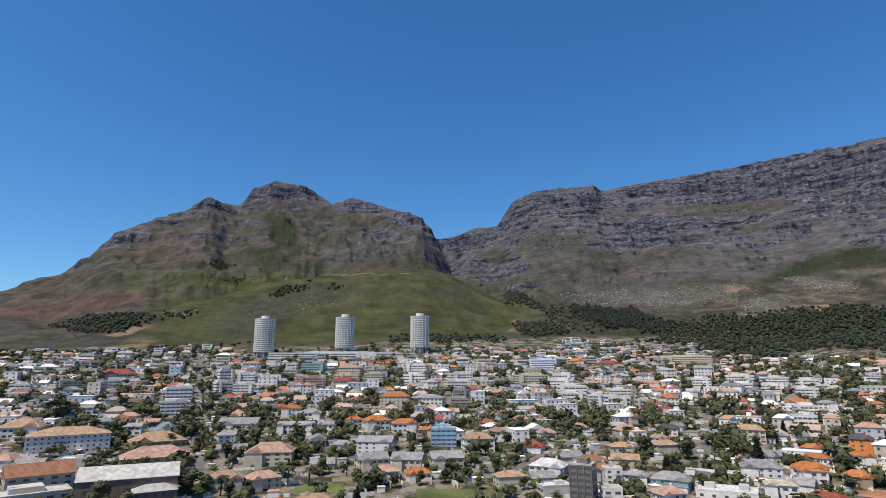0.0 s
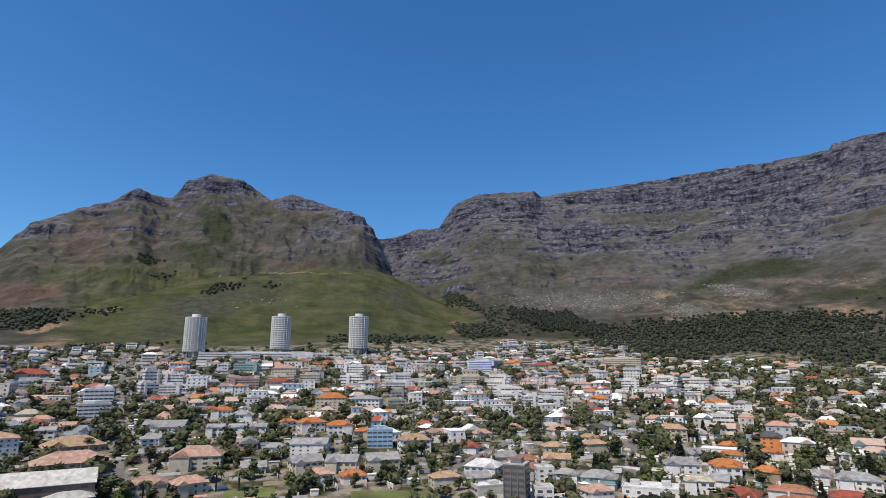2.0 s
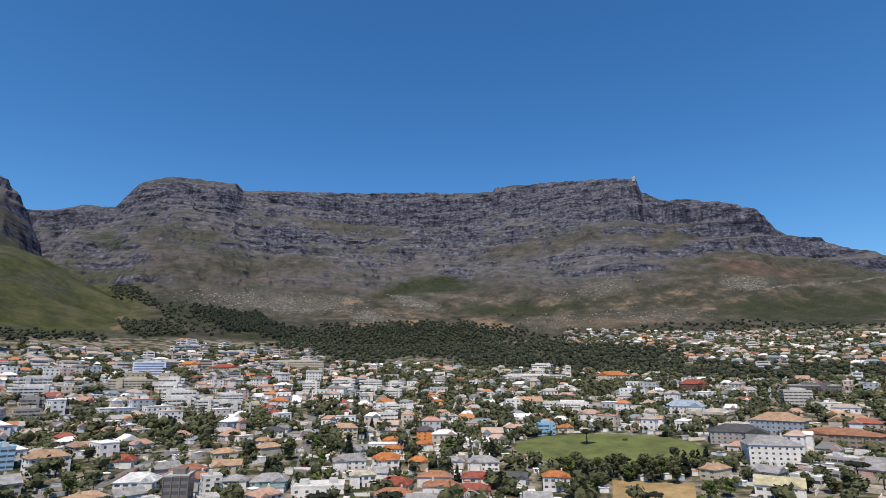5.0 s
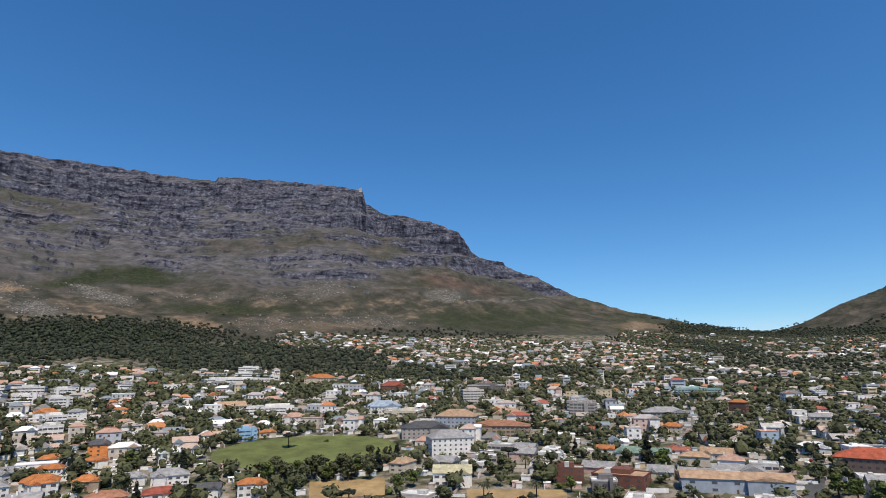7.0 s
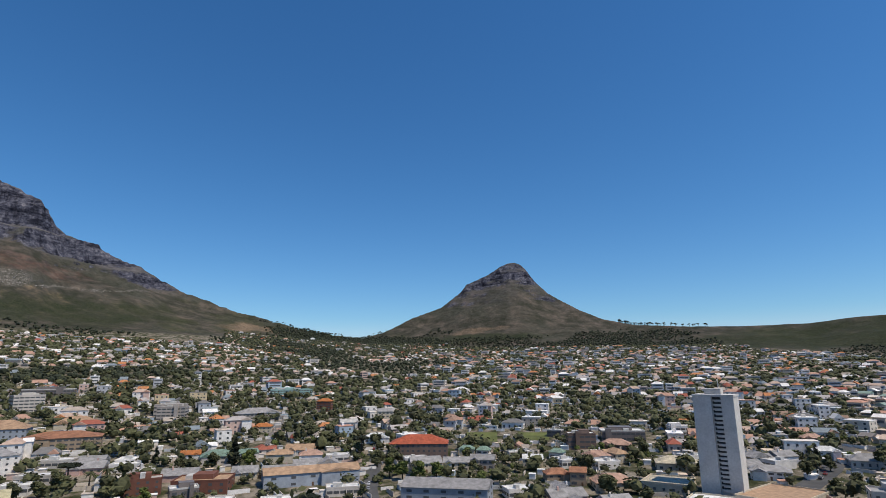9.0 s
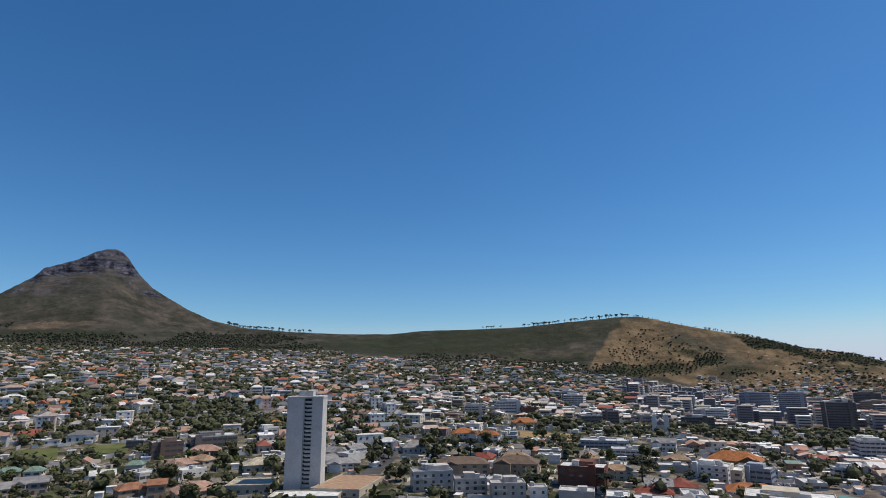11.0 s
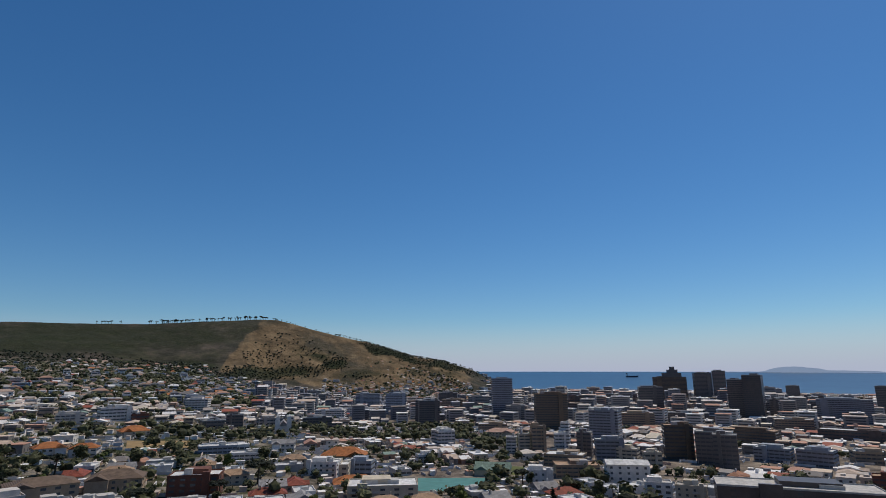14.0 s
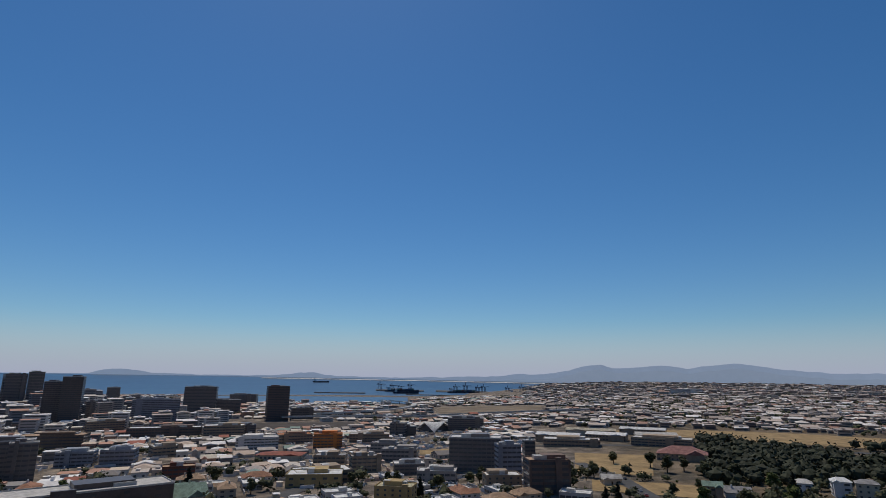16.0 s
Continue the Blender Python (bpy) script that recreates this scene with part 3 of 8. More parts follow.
    stone = mix(n, l, 1.0, stone, cleft_shade.outputs[0], "MULTIPLY")
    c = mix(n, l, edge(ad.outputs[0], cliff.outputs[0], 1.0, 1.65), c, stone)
    # bush in the gullies, loose rubble and bare soil
    shrubby = ramp(n, [(0.34, (0.012, 0.018, 0.009)), (0.5, (0.026, 0.034, 0.016)), (0.66, (0.058, 0.062, 0.034))])
    l.new(rubble.outputs[0], shrubby.inputs[0])
    c = mix(n, l, edge(sep3.outputs[1], blotch.outputs[0], 0.85, 1.5), c, shrubby.outputs[0])
    loose = ramp(n, [(0.38, (0.045, 0.046, 0.036)), (0.48, (0.095, 0.09, 0.078)), (0.56, (0.17, 0.155, 0.14)), (0.68, (0.4, 0.37, 0.34))])
    l.new(rubble.outputs[0], loose.inputs[0])
    c = mix(n, l, edge(sep3.outputs[0], blotch.outputs[0], 0.75, 1.75), c, loose.outputs[0])
    soil = ramp(n, [(0.34, (0.10, 0.07, 0.046)), (0.5, (0.22, 0.15, 0.10)), (0.66, (0.37, 0.28, 0.2))])
    l.new(rubble.outputs[0], soil.inputs[0])
    c = mix(n, l, edge(sep3.outputs[2], blotch.outputs[0], 0.8, 1.7), c, soil.outputs[0])
    # yards, gardens and tar between the houses
    yard = noise_node(n, l, 0.06, 4, 0.6)
    town = ramp(n, [(0.32, (0.026, 0.034, 0.014)), (0.44, (0.055, 0.06, 0.03)), (0.5, (0.13, 0.115, 0.085)), (0.6, (0.27, 0.235, 0.19)), (0.72, (0.11, 0.108, 0.105))])
    l.new(yard.outputs[0], town.inputs[0])
    c = mix(n, l, sep2.outputs[0], c, town.outputs[0])
    grey = ramp(n, [(0.33, (0.075, 0.066, 0.058)), (0.5, (0.18, 0.15, 0.125)), (0.66, (0.36, 0.3, 0.24))])
    l.new(yard.outputs[0], grey.inputs[0])
    c = mix(n, l, sep2.outputs[1], c, grey.outputs[0])
    l.new(c, b.inputs["Base Color"])
    bumped(n, l, b, fine.outputs[0], 0.9, 5.0)
    return m


LAND = land_material()


def build_ground():
    a1 = np.arange(-42, 124, 0.14)
    a2 = np.arange(124, 186, 0.26)
    a3 = np.arange(186, 318, 0.75)
    az = np.concatenate([a1, a2, a3])
    r = np.concatenate([[0.01, 60, 130, 200], np.arange(260, 1000, 22), np.arange(1000, 1600, 14), np.arange(1600, 3060, 10.5),
                        np.arange(3080, 3700, 60), [3900, 4200, 4500, 4800, 4920]])
    A, R_ = np.meshgrid(az, r, indexing="ij")
    Z, rocky, up = terrain(A, R_)
    X, Y = R_ * np.sin(np.radians(A)), R_ * np.cos(np.radians(A))
    na, nr = A.shape
    me = bpy.data.meshes.new("ground")
    idx = np.arange(na * nr).reshape(na, nr)
    nxt = np.roll(idx, -1, axis=0)
    quads = np.stack([idx[:, :-1], idx[:, 1:], nxt[:, 1:], nxt[:, :-1]], -1).reshape(-1, 4)
    me.vertices.add(na * nr)
    me.vertices.foreach_set("co", np.stack([X, Y, Z], -1).ravel())
    me.loops.add(quads.size)
    me.loops.foreach_set("vertex_index", quads.ravel().astype(np.int32))
    me.polygons.add(len(quads))
    me.polygons.foreach_set("loop_start", np.arange(len(quads), dtype=np.int32) * 4)
    me.polygons.foreach_set("use_smooth", np.zeros(len(quads), bool))
    me.update(calc_edges=True)
    az_ = A
    green = step(-38, -22, az_ + 4 * fbm(az_ / 3, up / 60, 0, 3, 91)) * (1 - step(6, 14, az_)) * (1 - step(240, 400, up)) * step(0, 20, up)
    green = np.maximum(green * 0.62, 0.35 * step(60, 80, az_) * (1 - step(96, 120, az_)) * step(0, 30, up))
    green = np.maximum(green, 0.3 * step(122, 134, az_) * (1 - step(163, 166, az_)) * step(0, 20, up))
    dry = 0.75 * step(-0.3, 0.5, az_ - 159.1 - 0.0168 * (up - 60) + 0.35 * fbm(up / 30, az_, 0, 3, 77)) * (1 - step(180, 186, az_)) * step(5, 30, up)
    dry = np.maximum(dry, 0.32 * step(10, 30, az_) * (1 - step(70, 85, az_)) * step(20, 60, up) * (1 - step(150, 260, up)))
    dry = np.maximum(dry, 0.5 * step(246, 262, az_) * step(300, 420, R_) * (1 - step(1500, 1900, R_)))
    dry = np.maximum(dry, 0.95 * np.exp(-((az_ - 7.9) / 1.3) ** 2 - ((R_ - 1210) / 60) ** 2))
    dry = np.maximum(dry, 0.95 * np.exp(-((az_ + 29.5) / 2.6) ** 2 - ((R_ - 1050 - 22 * (az_ + 29.5)) / 40) ** 2))
    dry = np.maximum(dry, 0.8 * np.exp(-((az_ + 20) / 2.0) ** 2 - ((R_ - 930) / 45) ** 2))
    burnt = 0.62 * (1 - step(-38, -19, az_ + 4 * fbm(az_ / 3, up / 60, 0, 3, 91))) * step(40, 90, up) * (1 - step(330, 480, up)) * step(-60, -44, az_)
    burnt = np.maximum(burnt, 0.3 * step(90, 100, az_) * (1 - step(124, 128, az_)) * step(80, 200, up))
    town = (1 - step(0, 14, up)) * (1 - step(161, 172, az_))
    grey = (1 - step(0, 14, up)) * step(161, 172, az_) * (1 - 0.65 * step(250, 262, az_) * (1 - step(1500, 2000, R_)))
    el = np.degrees(np.arctan2(Z - leaning(A, R_) - EYE, R_ + 1))
    wild = step(2, 14, up)
    burnt = np.maximum(burnt * 0.6, 0.62 * covered("burnt", A, el) * wild)
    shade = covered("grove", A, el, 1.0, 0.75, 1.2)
    town = town * (1 - shade)
    scree, bush, sand = (covered(k, A, el) * wild for k in ("scree", "bush", "sand"))
    bush = np.where((az_ > 150) & (dry > 0.3) & (el > 1.5) & (az_ < 171), 0.6 * bush, bush)
    for nm, cols in (("cover", (rocky, green, dry)), ("town", (town, grey, burnt)), ("patches", (scree, np.maximum(bush, shade * 1.2), sand))):
        at = me.attributes.new(nm, "FLOAT_COLOR", "POINT")
        at.data.foreach_set("color", np.stack([*cols, np.ones(A.shape)], -1).ravel())
    me.materials.append(LAND)
    return tagged(new("ground", me), "sloping ground under the town rising to rocky mountains", "ground", kind="structure")


build_ground()


def strip(name, az, rs, zs, mat, label, category):
    """A sheet round the eye, between distances."""
    V = [(*polar(a, r), z + leaning(a, r)) for a in az for r, z in zip(rs, zs)]
    k = len(rs)
    F = [(i * k + j, i * k + j + 1, (i + 1) * k + j + 1, (i + 1) * k + j) for i in range(len(az) - 1) for j in range(k - 1)]
    me = bpy.data.meshes.new(name)
    me.from_pydata(V, [], F)
    me.materials.append(mat)
    return tagged(new(name, me), label, category, kind="structure")


m_sea, n, l, b = material("sea", 0.35, 0.0, 0.3)
wave = noise_node(n, l, 0.02, 5)
sr = ramp(n, [(0.35, (0.014, 0.07, 0.155)), (0.7, (0.028, 0.1, 0.205))])
l.new(wave.outputs[0], sr.inputs[0])
l.new(sr.outputs[0], b.inputs["Base Color"])
strip("water", np.arange(168, 262, 1.5), [2700, 3000, 3200, 3500, 4000, 4400, 4700, 4900, 4930],
      [-33, -32.5, -31, -24, -5, 16, 33, 45, 46], m_sea, "deep blue sea of a wide bay", "sea")

strip("beach", np.arange(224, 259, 0.5), [4690, 4725, 4760], [34.4, 36.6, 38.4], varied("pale_sand", (0.72, 0.68, 0.62), 0.9, 0.02, 0.3),
      "thin pale beach along the far shore of the bay", "beach")

# distance haze put into the hills: blue-grey base colour plus a bluish glow
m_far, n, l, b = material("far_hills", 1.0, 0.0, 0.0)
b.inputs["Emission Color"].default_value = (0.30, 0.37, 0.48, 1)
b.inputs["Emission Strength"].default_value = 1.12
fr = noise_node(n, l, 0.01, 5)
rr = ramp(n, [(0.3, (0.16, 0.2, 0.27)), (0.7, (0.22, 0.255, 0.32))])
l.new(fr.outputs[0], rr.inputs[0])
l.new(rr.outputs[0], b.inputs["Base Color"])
HILLS = [(206, -0.25), (209.8, -0.2), (210.4, 0.0), (211.3, .16), (212.6, .17), (213.6, .05), (214.4, -0.17), (220, -0.18), (225, -0.12), (226.6, .05), (227.6, .16), (228.8, .22), (230, .05), (232, -0.1), (239, -0.1), (244, .1),
         (247, .2), (249.0, 0.45), (250.4, .4), (252, 0.55), (254.5, 0.95), (256, 1.4), (257.2, 1.5), (258.4, 1.2), (260, 1.25), (262.4, 1.5), (263.6, 1.5), (265, 1.3), (267.4, 1.6), (269.1, 1.85), (270.4, 1.7), (272, 1.4), (273.4, 1.3), (276, 1.1), (280, 1.1),
         (290, 1.0), (300, 0.9), (312, 1.2)]


def far_hills():
    tab = np.array(HILLS)
    az = np.arange(206, 312, 0.3)
    el = np.interp(az, tab[:, 0], tab[:, 1]) + 0.12 * fbm(az / 1.3, 0 * az, 0, 4, 3)
    el = np.where(az < 209, np.minimum(el, -0.1), el)
    V, F = [], []
    for a, e in zip(az, el):
        top = EYE + 4900 * math.tan(radians(e)) + leaning(a, 4900)
        V += [(*polar(a, 4900), -60), (*polar(a, 4880), top - 40), (*polar(a, 4900), top), (*polar(a, 4925), -60)]
    for i in range(len(az) - 1):
        for j in range(3):
            F.append((i * 4 + j, i * 4 + j + 1, i * 4 + j + 5, i * 4 + j + 4))
    me = bpy.data.meshes.new("backdrop")
    me.from_pydata(V, [], F)
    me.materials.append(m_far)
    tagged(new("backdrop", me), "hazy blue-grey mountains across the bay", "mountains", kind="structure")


far_hills()

# ---- town ----
ROOF_TILES = mottled("roof_tiles", [(0, (0.5, 0.21, 0.09)), (0.07, (0.46, 0.28, 0.21)), (0.22, (0.5, 0.37, 0.30)), (0.36, (0.42, 0.385, 0.37)), (0.48, (0.19, 0.185, 0.185)),
                                    (0.57, (0.42, 0.36, 0.31)), (0.68, (0.34, 0.11, 0.075)), (0.74, (0.30, 0.20, 0.15)), (0.80, (0.8, 0.78, 0.76)), (0.92, (0.22, 0.26, 0.29))], 0.8)
FLAT_ROOF = mottled("flat_roof", [(0, (0.74, 0.67, 0.6)), (0.16, (0.54, 0.46, 0.4)), (0.3, (0.84, 0.82, 0.8)), (0.56, (0.3, 0.28, 0.27)), (0.64, (0.66, 0.53, 0.41)), (0.74, (0.88, 0.86, 0.84)), (0.9, (0.54, 0.3, 0.21))], 0.8, 0.4, 0.16)
PLASTER = mottled("plaster", [(0, (0.88, 0.845, 0.81)), (0.34, (0.76, 0.67, 0.59)), (0.46, (0.86, 0.82, 0.79)), (0.70, (0.6, 0.52, 0.44)), (0.77, (0.66, 0.48, 0.42)), (0.83, (0.5, 0.51, 0.54)),
                              (0.9, (0.68, 0.55, 0.36)), (0.95, (0.42, 0.52, 0.62))], 0.85)
CONCRETE = mottled("office_walls", [(0, (0.64, 0.53, 0.43)), (0.2, (0.76, 0.68, 0.58)), (0.36, (0.48, 0.37, 0.29)), (0.48, (0.82, 0.76, 0.68)), (0.62, (0.46, 0.28, 0.2)), (0.74, (0.26, 0.235, 0.22)), (0.88, (0.6, 0.47, 0.34))], 0.8)
DOWNTOWN = mottled("downtown_walls", [(0, (0.4, 0.37, 0.34)), (0.2, (0.26, 0.26, 0.28)), (0.4, (0.58, 0.54, 0.49)), (0.55, (0.18, 0.185, 0.2)), (0.66, (0.42, 0.3, 0.24)), (0.74, (0.72, 0.69, 0.65)), (0.9, (0.38, 0.37, 0.38))], 0.7)
GLASS, n, l, b = material("window_glass", 0.15, 0.0, 0.5)
b.inputs["Base Color"].default_value = (0.085, 0.09, 0.098, 1)
CITY_ROOF = mottled("city_roofs", [(0, (0.74, 0.66, 0.58)), (0.16, (0.46, 0.4, 0.36)), (0.27, (0.86, 0.83, 0.8)), (0.46, (0.52, 0.29, 0.21)), (0.60, (0.62, 0.48, 0.38)), (0.75, (0.22, 0.2, 0.19)), (0.8, (0.26, 0.35, 0.3)), (0.85, (0.7, 0.62, 0.5)), (0.94, (0.38, 0.12, 0.08))], 0.75)
LEAF = foliage("tree_leaves", (0.024, 0.027, 0.014), (0.094, 0.098, 0.046), 0.12)
HILLWOOD = foliage("hillside_leaves", (0.016, 0.021, 0.013), (0.046, 0.053, 0.03), 0.03)
PINE = foliage("pine_needles", (0.010, 0.014, 0.010), (0.026, 0.032, 0.019), 0.12)

rng = random.Random(7)
KEEP = {}      # squares of 6 m kept free for single things, roads and lawns


def hold(x, y, rad):
    k = int(rad / 6) + 1
    i, j = round(x / 6), round(y / 6)
    for a in range(-k, k + 1):
        for b_ in range(-k, k + 1):
            if math.hypot(a, b_) * 6 <= rad + 3:
                KEEP[i + a, j + b_] = True


SOLID = {}     # squares of 3 m that walls stand on


def footprint(x, y, w, d, a):
    for i in range(int(w / 3) + 2):
        for j in range(int(d / 3) + 2):
            u, v = min(i * 3, w) - w / 2, min(j * 3, d) - d / 2
            SOLID[round((x + u * math.cos(a) - v * math.sin(a)) / 3), round((y + u * math.sin(a) + v * math.cos(a)) / 3)] = True


def free(x, y, pad):
    k = int(pad / 6)
    i, j = round(x / 6), round(y / 6)
    return not any((i + a, j + b_) in KEEP for a in range(-k, k + 1) for b_ in range(-k, k + 1))


def wall_panes(x, y, z, w, d, h, a, floor_h, gap, strip_only=False):
    """Window places on the four sides of a block: position, turn, width, height."""
    out = []
    for side, (length, depth, turn) in enumerate(((w, d, 0), (d, w, 90), (w, d, 180), (d, w, 270))):
        t = a + radians(turn)
        cx, cy = x + math.sin(t) * (depth / 2 + 0.06), y - math.cos(t) * (depth / 2 + 0.06)
        floors = max(1, int(h / floor_h))
        if strip_only:
            spots = [(0, length * 0.8)]
        else:
            k = max(1, int(length / gap))
            spots = [((i + 0.5) * length / k - length / 2, min(gap * 0.36, length / k * 0.5)) for i in range(k)]
        for fl in range(floors):
            for s, ww in spots:
                out.append((cx + math.cos(t) * s, cy + math.sin(t) * s, z + fl * h / floors + 0.9, t, ww, h / floors * 0.42))
    return out


class Town:
    def __init__(self):
        self.walls, self.hip, self.gable, self.flat, self.panes, self.kit = [], [], [], [], [], []

    def block(self, x, y, w, d, h, a, roof, rise=0.0, far=False, floor_h=3.0, gap=4.5):
        r = math.hypot(x, y)
        z = ground(math.degrees(math.atan2(x, y)), r)
        self.walls.append((w, d, h + 5, a, x, y, z - 5))
        if r < 760:
            footprint(x, y, w + 2, d + 2, a)
        if roof == "flat":
            self.flat.append((w + 0.5, d + 0.5, 0.5, a, x, y, z + h - 0.02))
            if rng.random() < 0.6:
                o = rng.uniform(-.25, .25) * w
                self.kit.append((w * rng.uniform(.12, .3), d * rng.uniform(.2, .4), rng.uniform(1.2, 2.8), a, x + math.cos(a) * o, y + math.sin(a) * o, z + h + 0.4))
        else:
            (self.hip if roof == "hip" else self.gable).append((w + 1.2, d + 1.2, rise, a, x, y, z + h - 0.05))
            if not far and rng.random() < 0.7:
                o, q = rng.choice((-.27, .27)) * w, -d / 2 - 1.2
                wx, wy = x + math.cos(a) * o - math.sin(a) * q, y + math.sin(a) * o + math.cos(a) * q
                self.walls.append((w * 0.36, 5.0, h + 4.9, a, wx, wy, z - 5))
                self.gable.append((6.4, w * 0.36 + 1.0, rise * 0.72, a + math.pi / 2, wx, wy, z + h - 0.1))
        self.panes += wall_panes(x, y, z, w, d, h, a, floor_h, gap, far)

    def make(self, name, label, category, walls, tiles, flat):
        bt = Batch()
        for rows, V, F, slot in ((self.walls, BOX_V, BOX_F[:5], 0), (self.hip, HIP_V, HIP_F, 1), (self.gable, GABLE_V, HIP_F, 1), (self.flat, BOX_V, BOX_F, 2), (self.kit, BOX_V, BOX_F[:5], 2)):
            if rows:
                q = np.array(rows)
                bt.add(V, F, q[:, :3], q[:, 3], q[:, 4:], slot)
        if self.panes:
            q = np.array(self.panes)
            bt.add(PANE_V, PANE_F, np.stack([q[:, 4], np.ones(len(q)), q[:, 5]], 1), q[:, 3], q[:, :3], 3)
        return tagged(new(name, bt.make(name, [walls, tiles, flat, GLASS])), label, category, kind="stuff")


LUMPS = [tufted(k, 10) for k in range(6)] + [tufted(k, 3) for k in range(6)]


class Wood:
    def __init__(self):
        self.rows = [[] for _ in LUMPS]

    def tree(self, x, y, size, tall=1.0, lumps=2, z=None):
        if z is None:
            z = ground(math.degrees(math.atan2(x, y)), math.hypot(x, y))
        for k in range(lumps):
            s = size * rng.uniform(0.55, 0.8) if lumps > 1 else size
            dx, dy = (rng.uniform(-.5, .5) * size for _ in "xy") if lumps > 1 else (0, 0)
            self.rows[rng.randrange(6) + (6 if x * x + y * y > 640000 else 0)].append((s, s, s * tall * rng.uniform(.8, 1.1), rng.uniform(0, 6.28), x + dx, y + dy, z + size * tall * rng.uniform(0.55, 0.9)))

    def make(self, name, label, mat):
        bt = Batch()
        for (V, F), rows in zip(LUMPS, self.rows):
            if rows:
                q = np.array(rows)
                bt.add(V, F, q[:, :3], q[:, 3], q[:, 4:])
        return tagged(new(name, bt.make(name, [mat])), label, "trees", kind="stuff")


upper, middle, city, downtown, sheds = (Town() for _ in range(5))
grove, pines, PLANTATION, VALLEY = Wood(), Wood(), Wood(), Wood()


def wedge(az0, az1, r0, r1, cell, turn, seed, jitter=0.25):
    """A street grid laid over a piece of a ring: the corners of its cells."""
    g = random.Random(seed)
    t = radians(turn)
    m = int(r1 / cell) + 1
    for i in range(-m, m + 1):
        for j in range(-m, m + 1):
            u, v = (i + g.uniform(-jitter, jitter)) * cell, (j + g.uniform(-jitter, jitter)) * cell
            x, y = u * math.cos(t) - v * math.sin(t), u * math.sin(t) + v * math.cos(t)
            r = math.hypot(x, y)
            if r0 <= r < r1:
                az = math.degrees(math.atan2(x, y))
                if az < -60:
                    az += 360
                if az0 <= az < az1:
                    yield x, y, az, r, t + g.choice((0, 0, 0, math.pi / 2)), g


def suburb(town, az0, az1, r0, r1, cell, turn, seed, trees=0.4, flats=0.15):
    for x, y, az, r, a, g in wedge(az0, az1, r0, r1, cell, turn, seed):
        if not free(x, y, 9):
            continue
        q = g.random()
        if q < trees:
            for k in range(g.choice((2, 3, 3, 4))):
                s = g.uniform(3.4, 7.0)
                grove.tree(x + g.uniform(-.45, .45) * cell, y + g.uniform(-.45, .45) * cell, s, g.uniform(.75, 1.1), 2 if r < 700 else 1)
            continue
        far = r > 800
        if q < trees + flats:
            town.block(x, y, g.uniform(12, 23), g.uniform(9, 12), g.choice((5.6, 5.6, 5.6, 8.4, 8.4, 11)), a, "flat" if g.random() < .65 else "hip", 3.2, far)
        else:
            w, d = (g.uniform(11, 18), g.uniform(9, 12)) if r < 620 else (g.uniform(8.5, 15), g.uniform(7.5, 10.5))
            town.block(x, y, w, d, g.choice((2.6, 2.7, 2.9, 3.0, 4.8)), a, g.choice(("hip", "hip", "hip", "gable", "gable", "flat")), g.uniform(2.6, 4.0), far)
        for k in range(g.choice((1, 1, 2, 3))):
            grove.tree(x + g.uniform(-.6, .6) * cell, y + g.uniform(-.6, .6) * cell, g.uniform(2.0, 4.4), g.uniform(.8, 1.3), 2 if r < 700 else 1)


def quarter(town, az0, az1, r0, r1, cell, turn, seed, trees=0.15, heights=(6, 9, 12, 16), big=1.0):
    for x, y, az, r, a, g in wedge(az0, az1, r0, r1, cell, turn, seed, 0.18):
        if not free(x, y, 12):
            continue
        if g.random() < trees:
            for k in range(g.choice((2, 3, 4))):
                grove.tree(x + g.uniform(-.45, .45) * cell, y + g.uniform(-.45, .45) * cell, g.uniform(2.5, 5), g.uniform(.8, 1.2), 1)
            continue
        h = g.choice(heights) * g.uniform(0.85, 1.15)
        parts_ = 1 if h > 9 or g.random() < 0.45 else 2
        for k in range(parts_):
            roof = g.choice(("flat", "flat", "gable", "gable", "hip") if h < 6.5 else ("flat", "flat", "flat", "flat", "gable"))
            w, d = cell * g.uniform(.5, .88) * big, cell * g.uniform(.4, .75)
            off = 0.0
            if parts_ == 2:
                w, off = cell * g.uniform(.36, .46) * big, (k - 0.5) * cell * 0.5 * big
            town.block(x + math.cos(a) * off, y + math.sin(a) * off, w, d, h * g.uniform(0.75, 1.1), a, roof, g.uniform(1.6, 3), r > 620, 3.3, 5)


def woods(az0, az1, r0, r1, cell, seed, size=(3, 6), tall=1.1, wood=pines, keep=1.0, claim=False):
    spots = [(x, y, az, r, g.random(), g.uniform(*size)) for x, y, az, r, a, g in wedge(az0, az1, r0, r1, cell, 20, seed, 0.5) if free(x, y, 2)]
    if not spots:
        return
    q = np.array(spots)
    z = terrain(q[:, 2], q[:, 3])[0]
    dense = step(-0.06, 0.14, (keep - 0.62) * 0.9 + fbm(q[:, 0] / 110, q[:, 1] / 110, 0, 3, seed))
    for (x, y, az, r, chance, s_), zz, d_ in zip(spots, z.tolist(), dense.tolist()):
        if chance < d_:
            wood.tree(x, y, s_, tall, 1, zz)
            if claim:
                hold(x, y, 3)



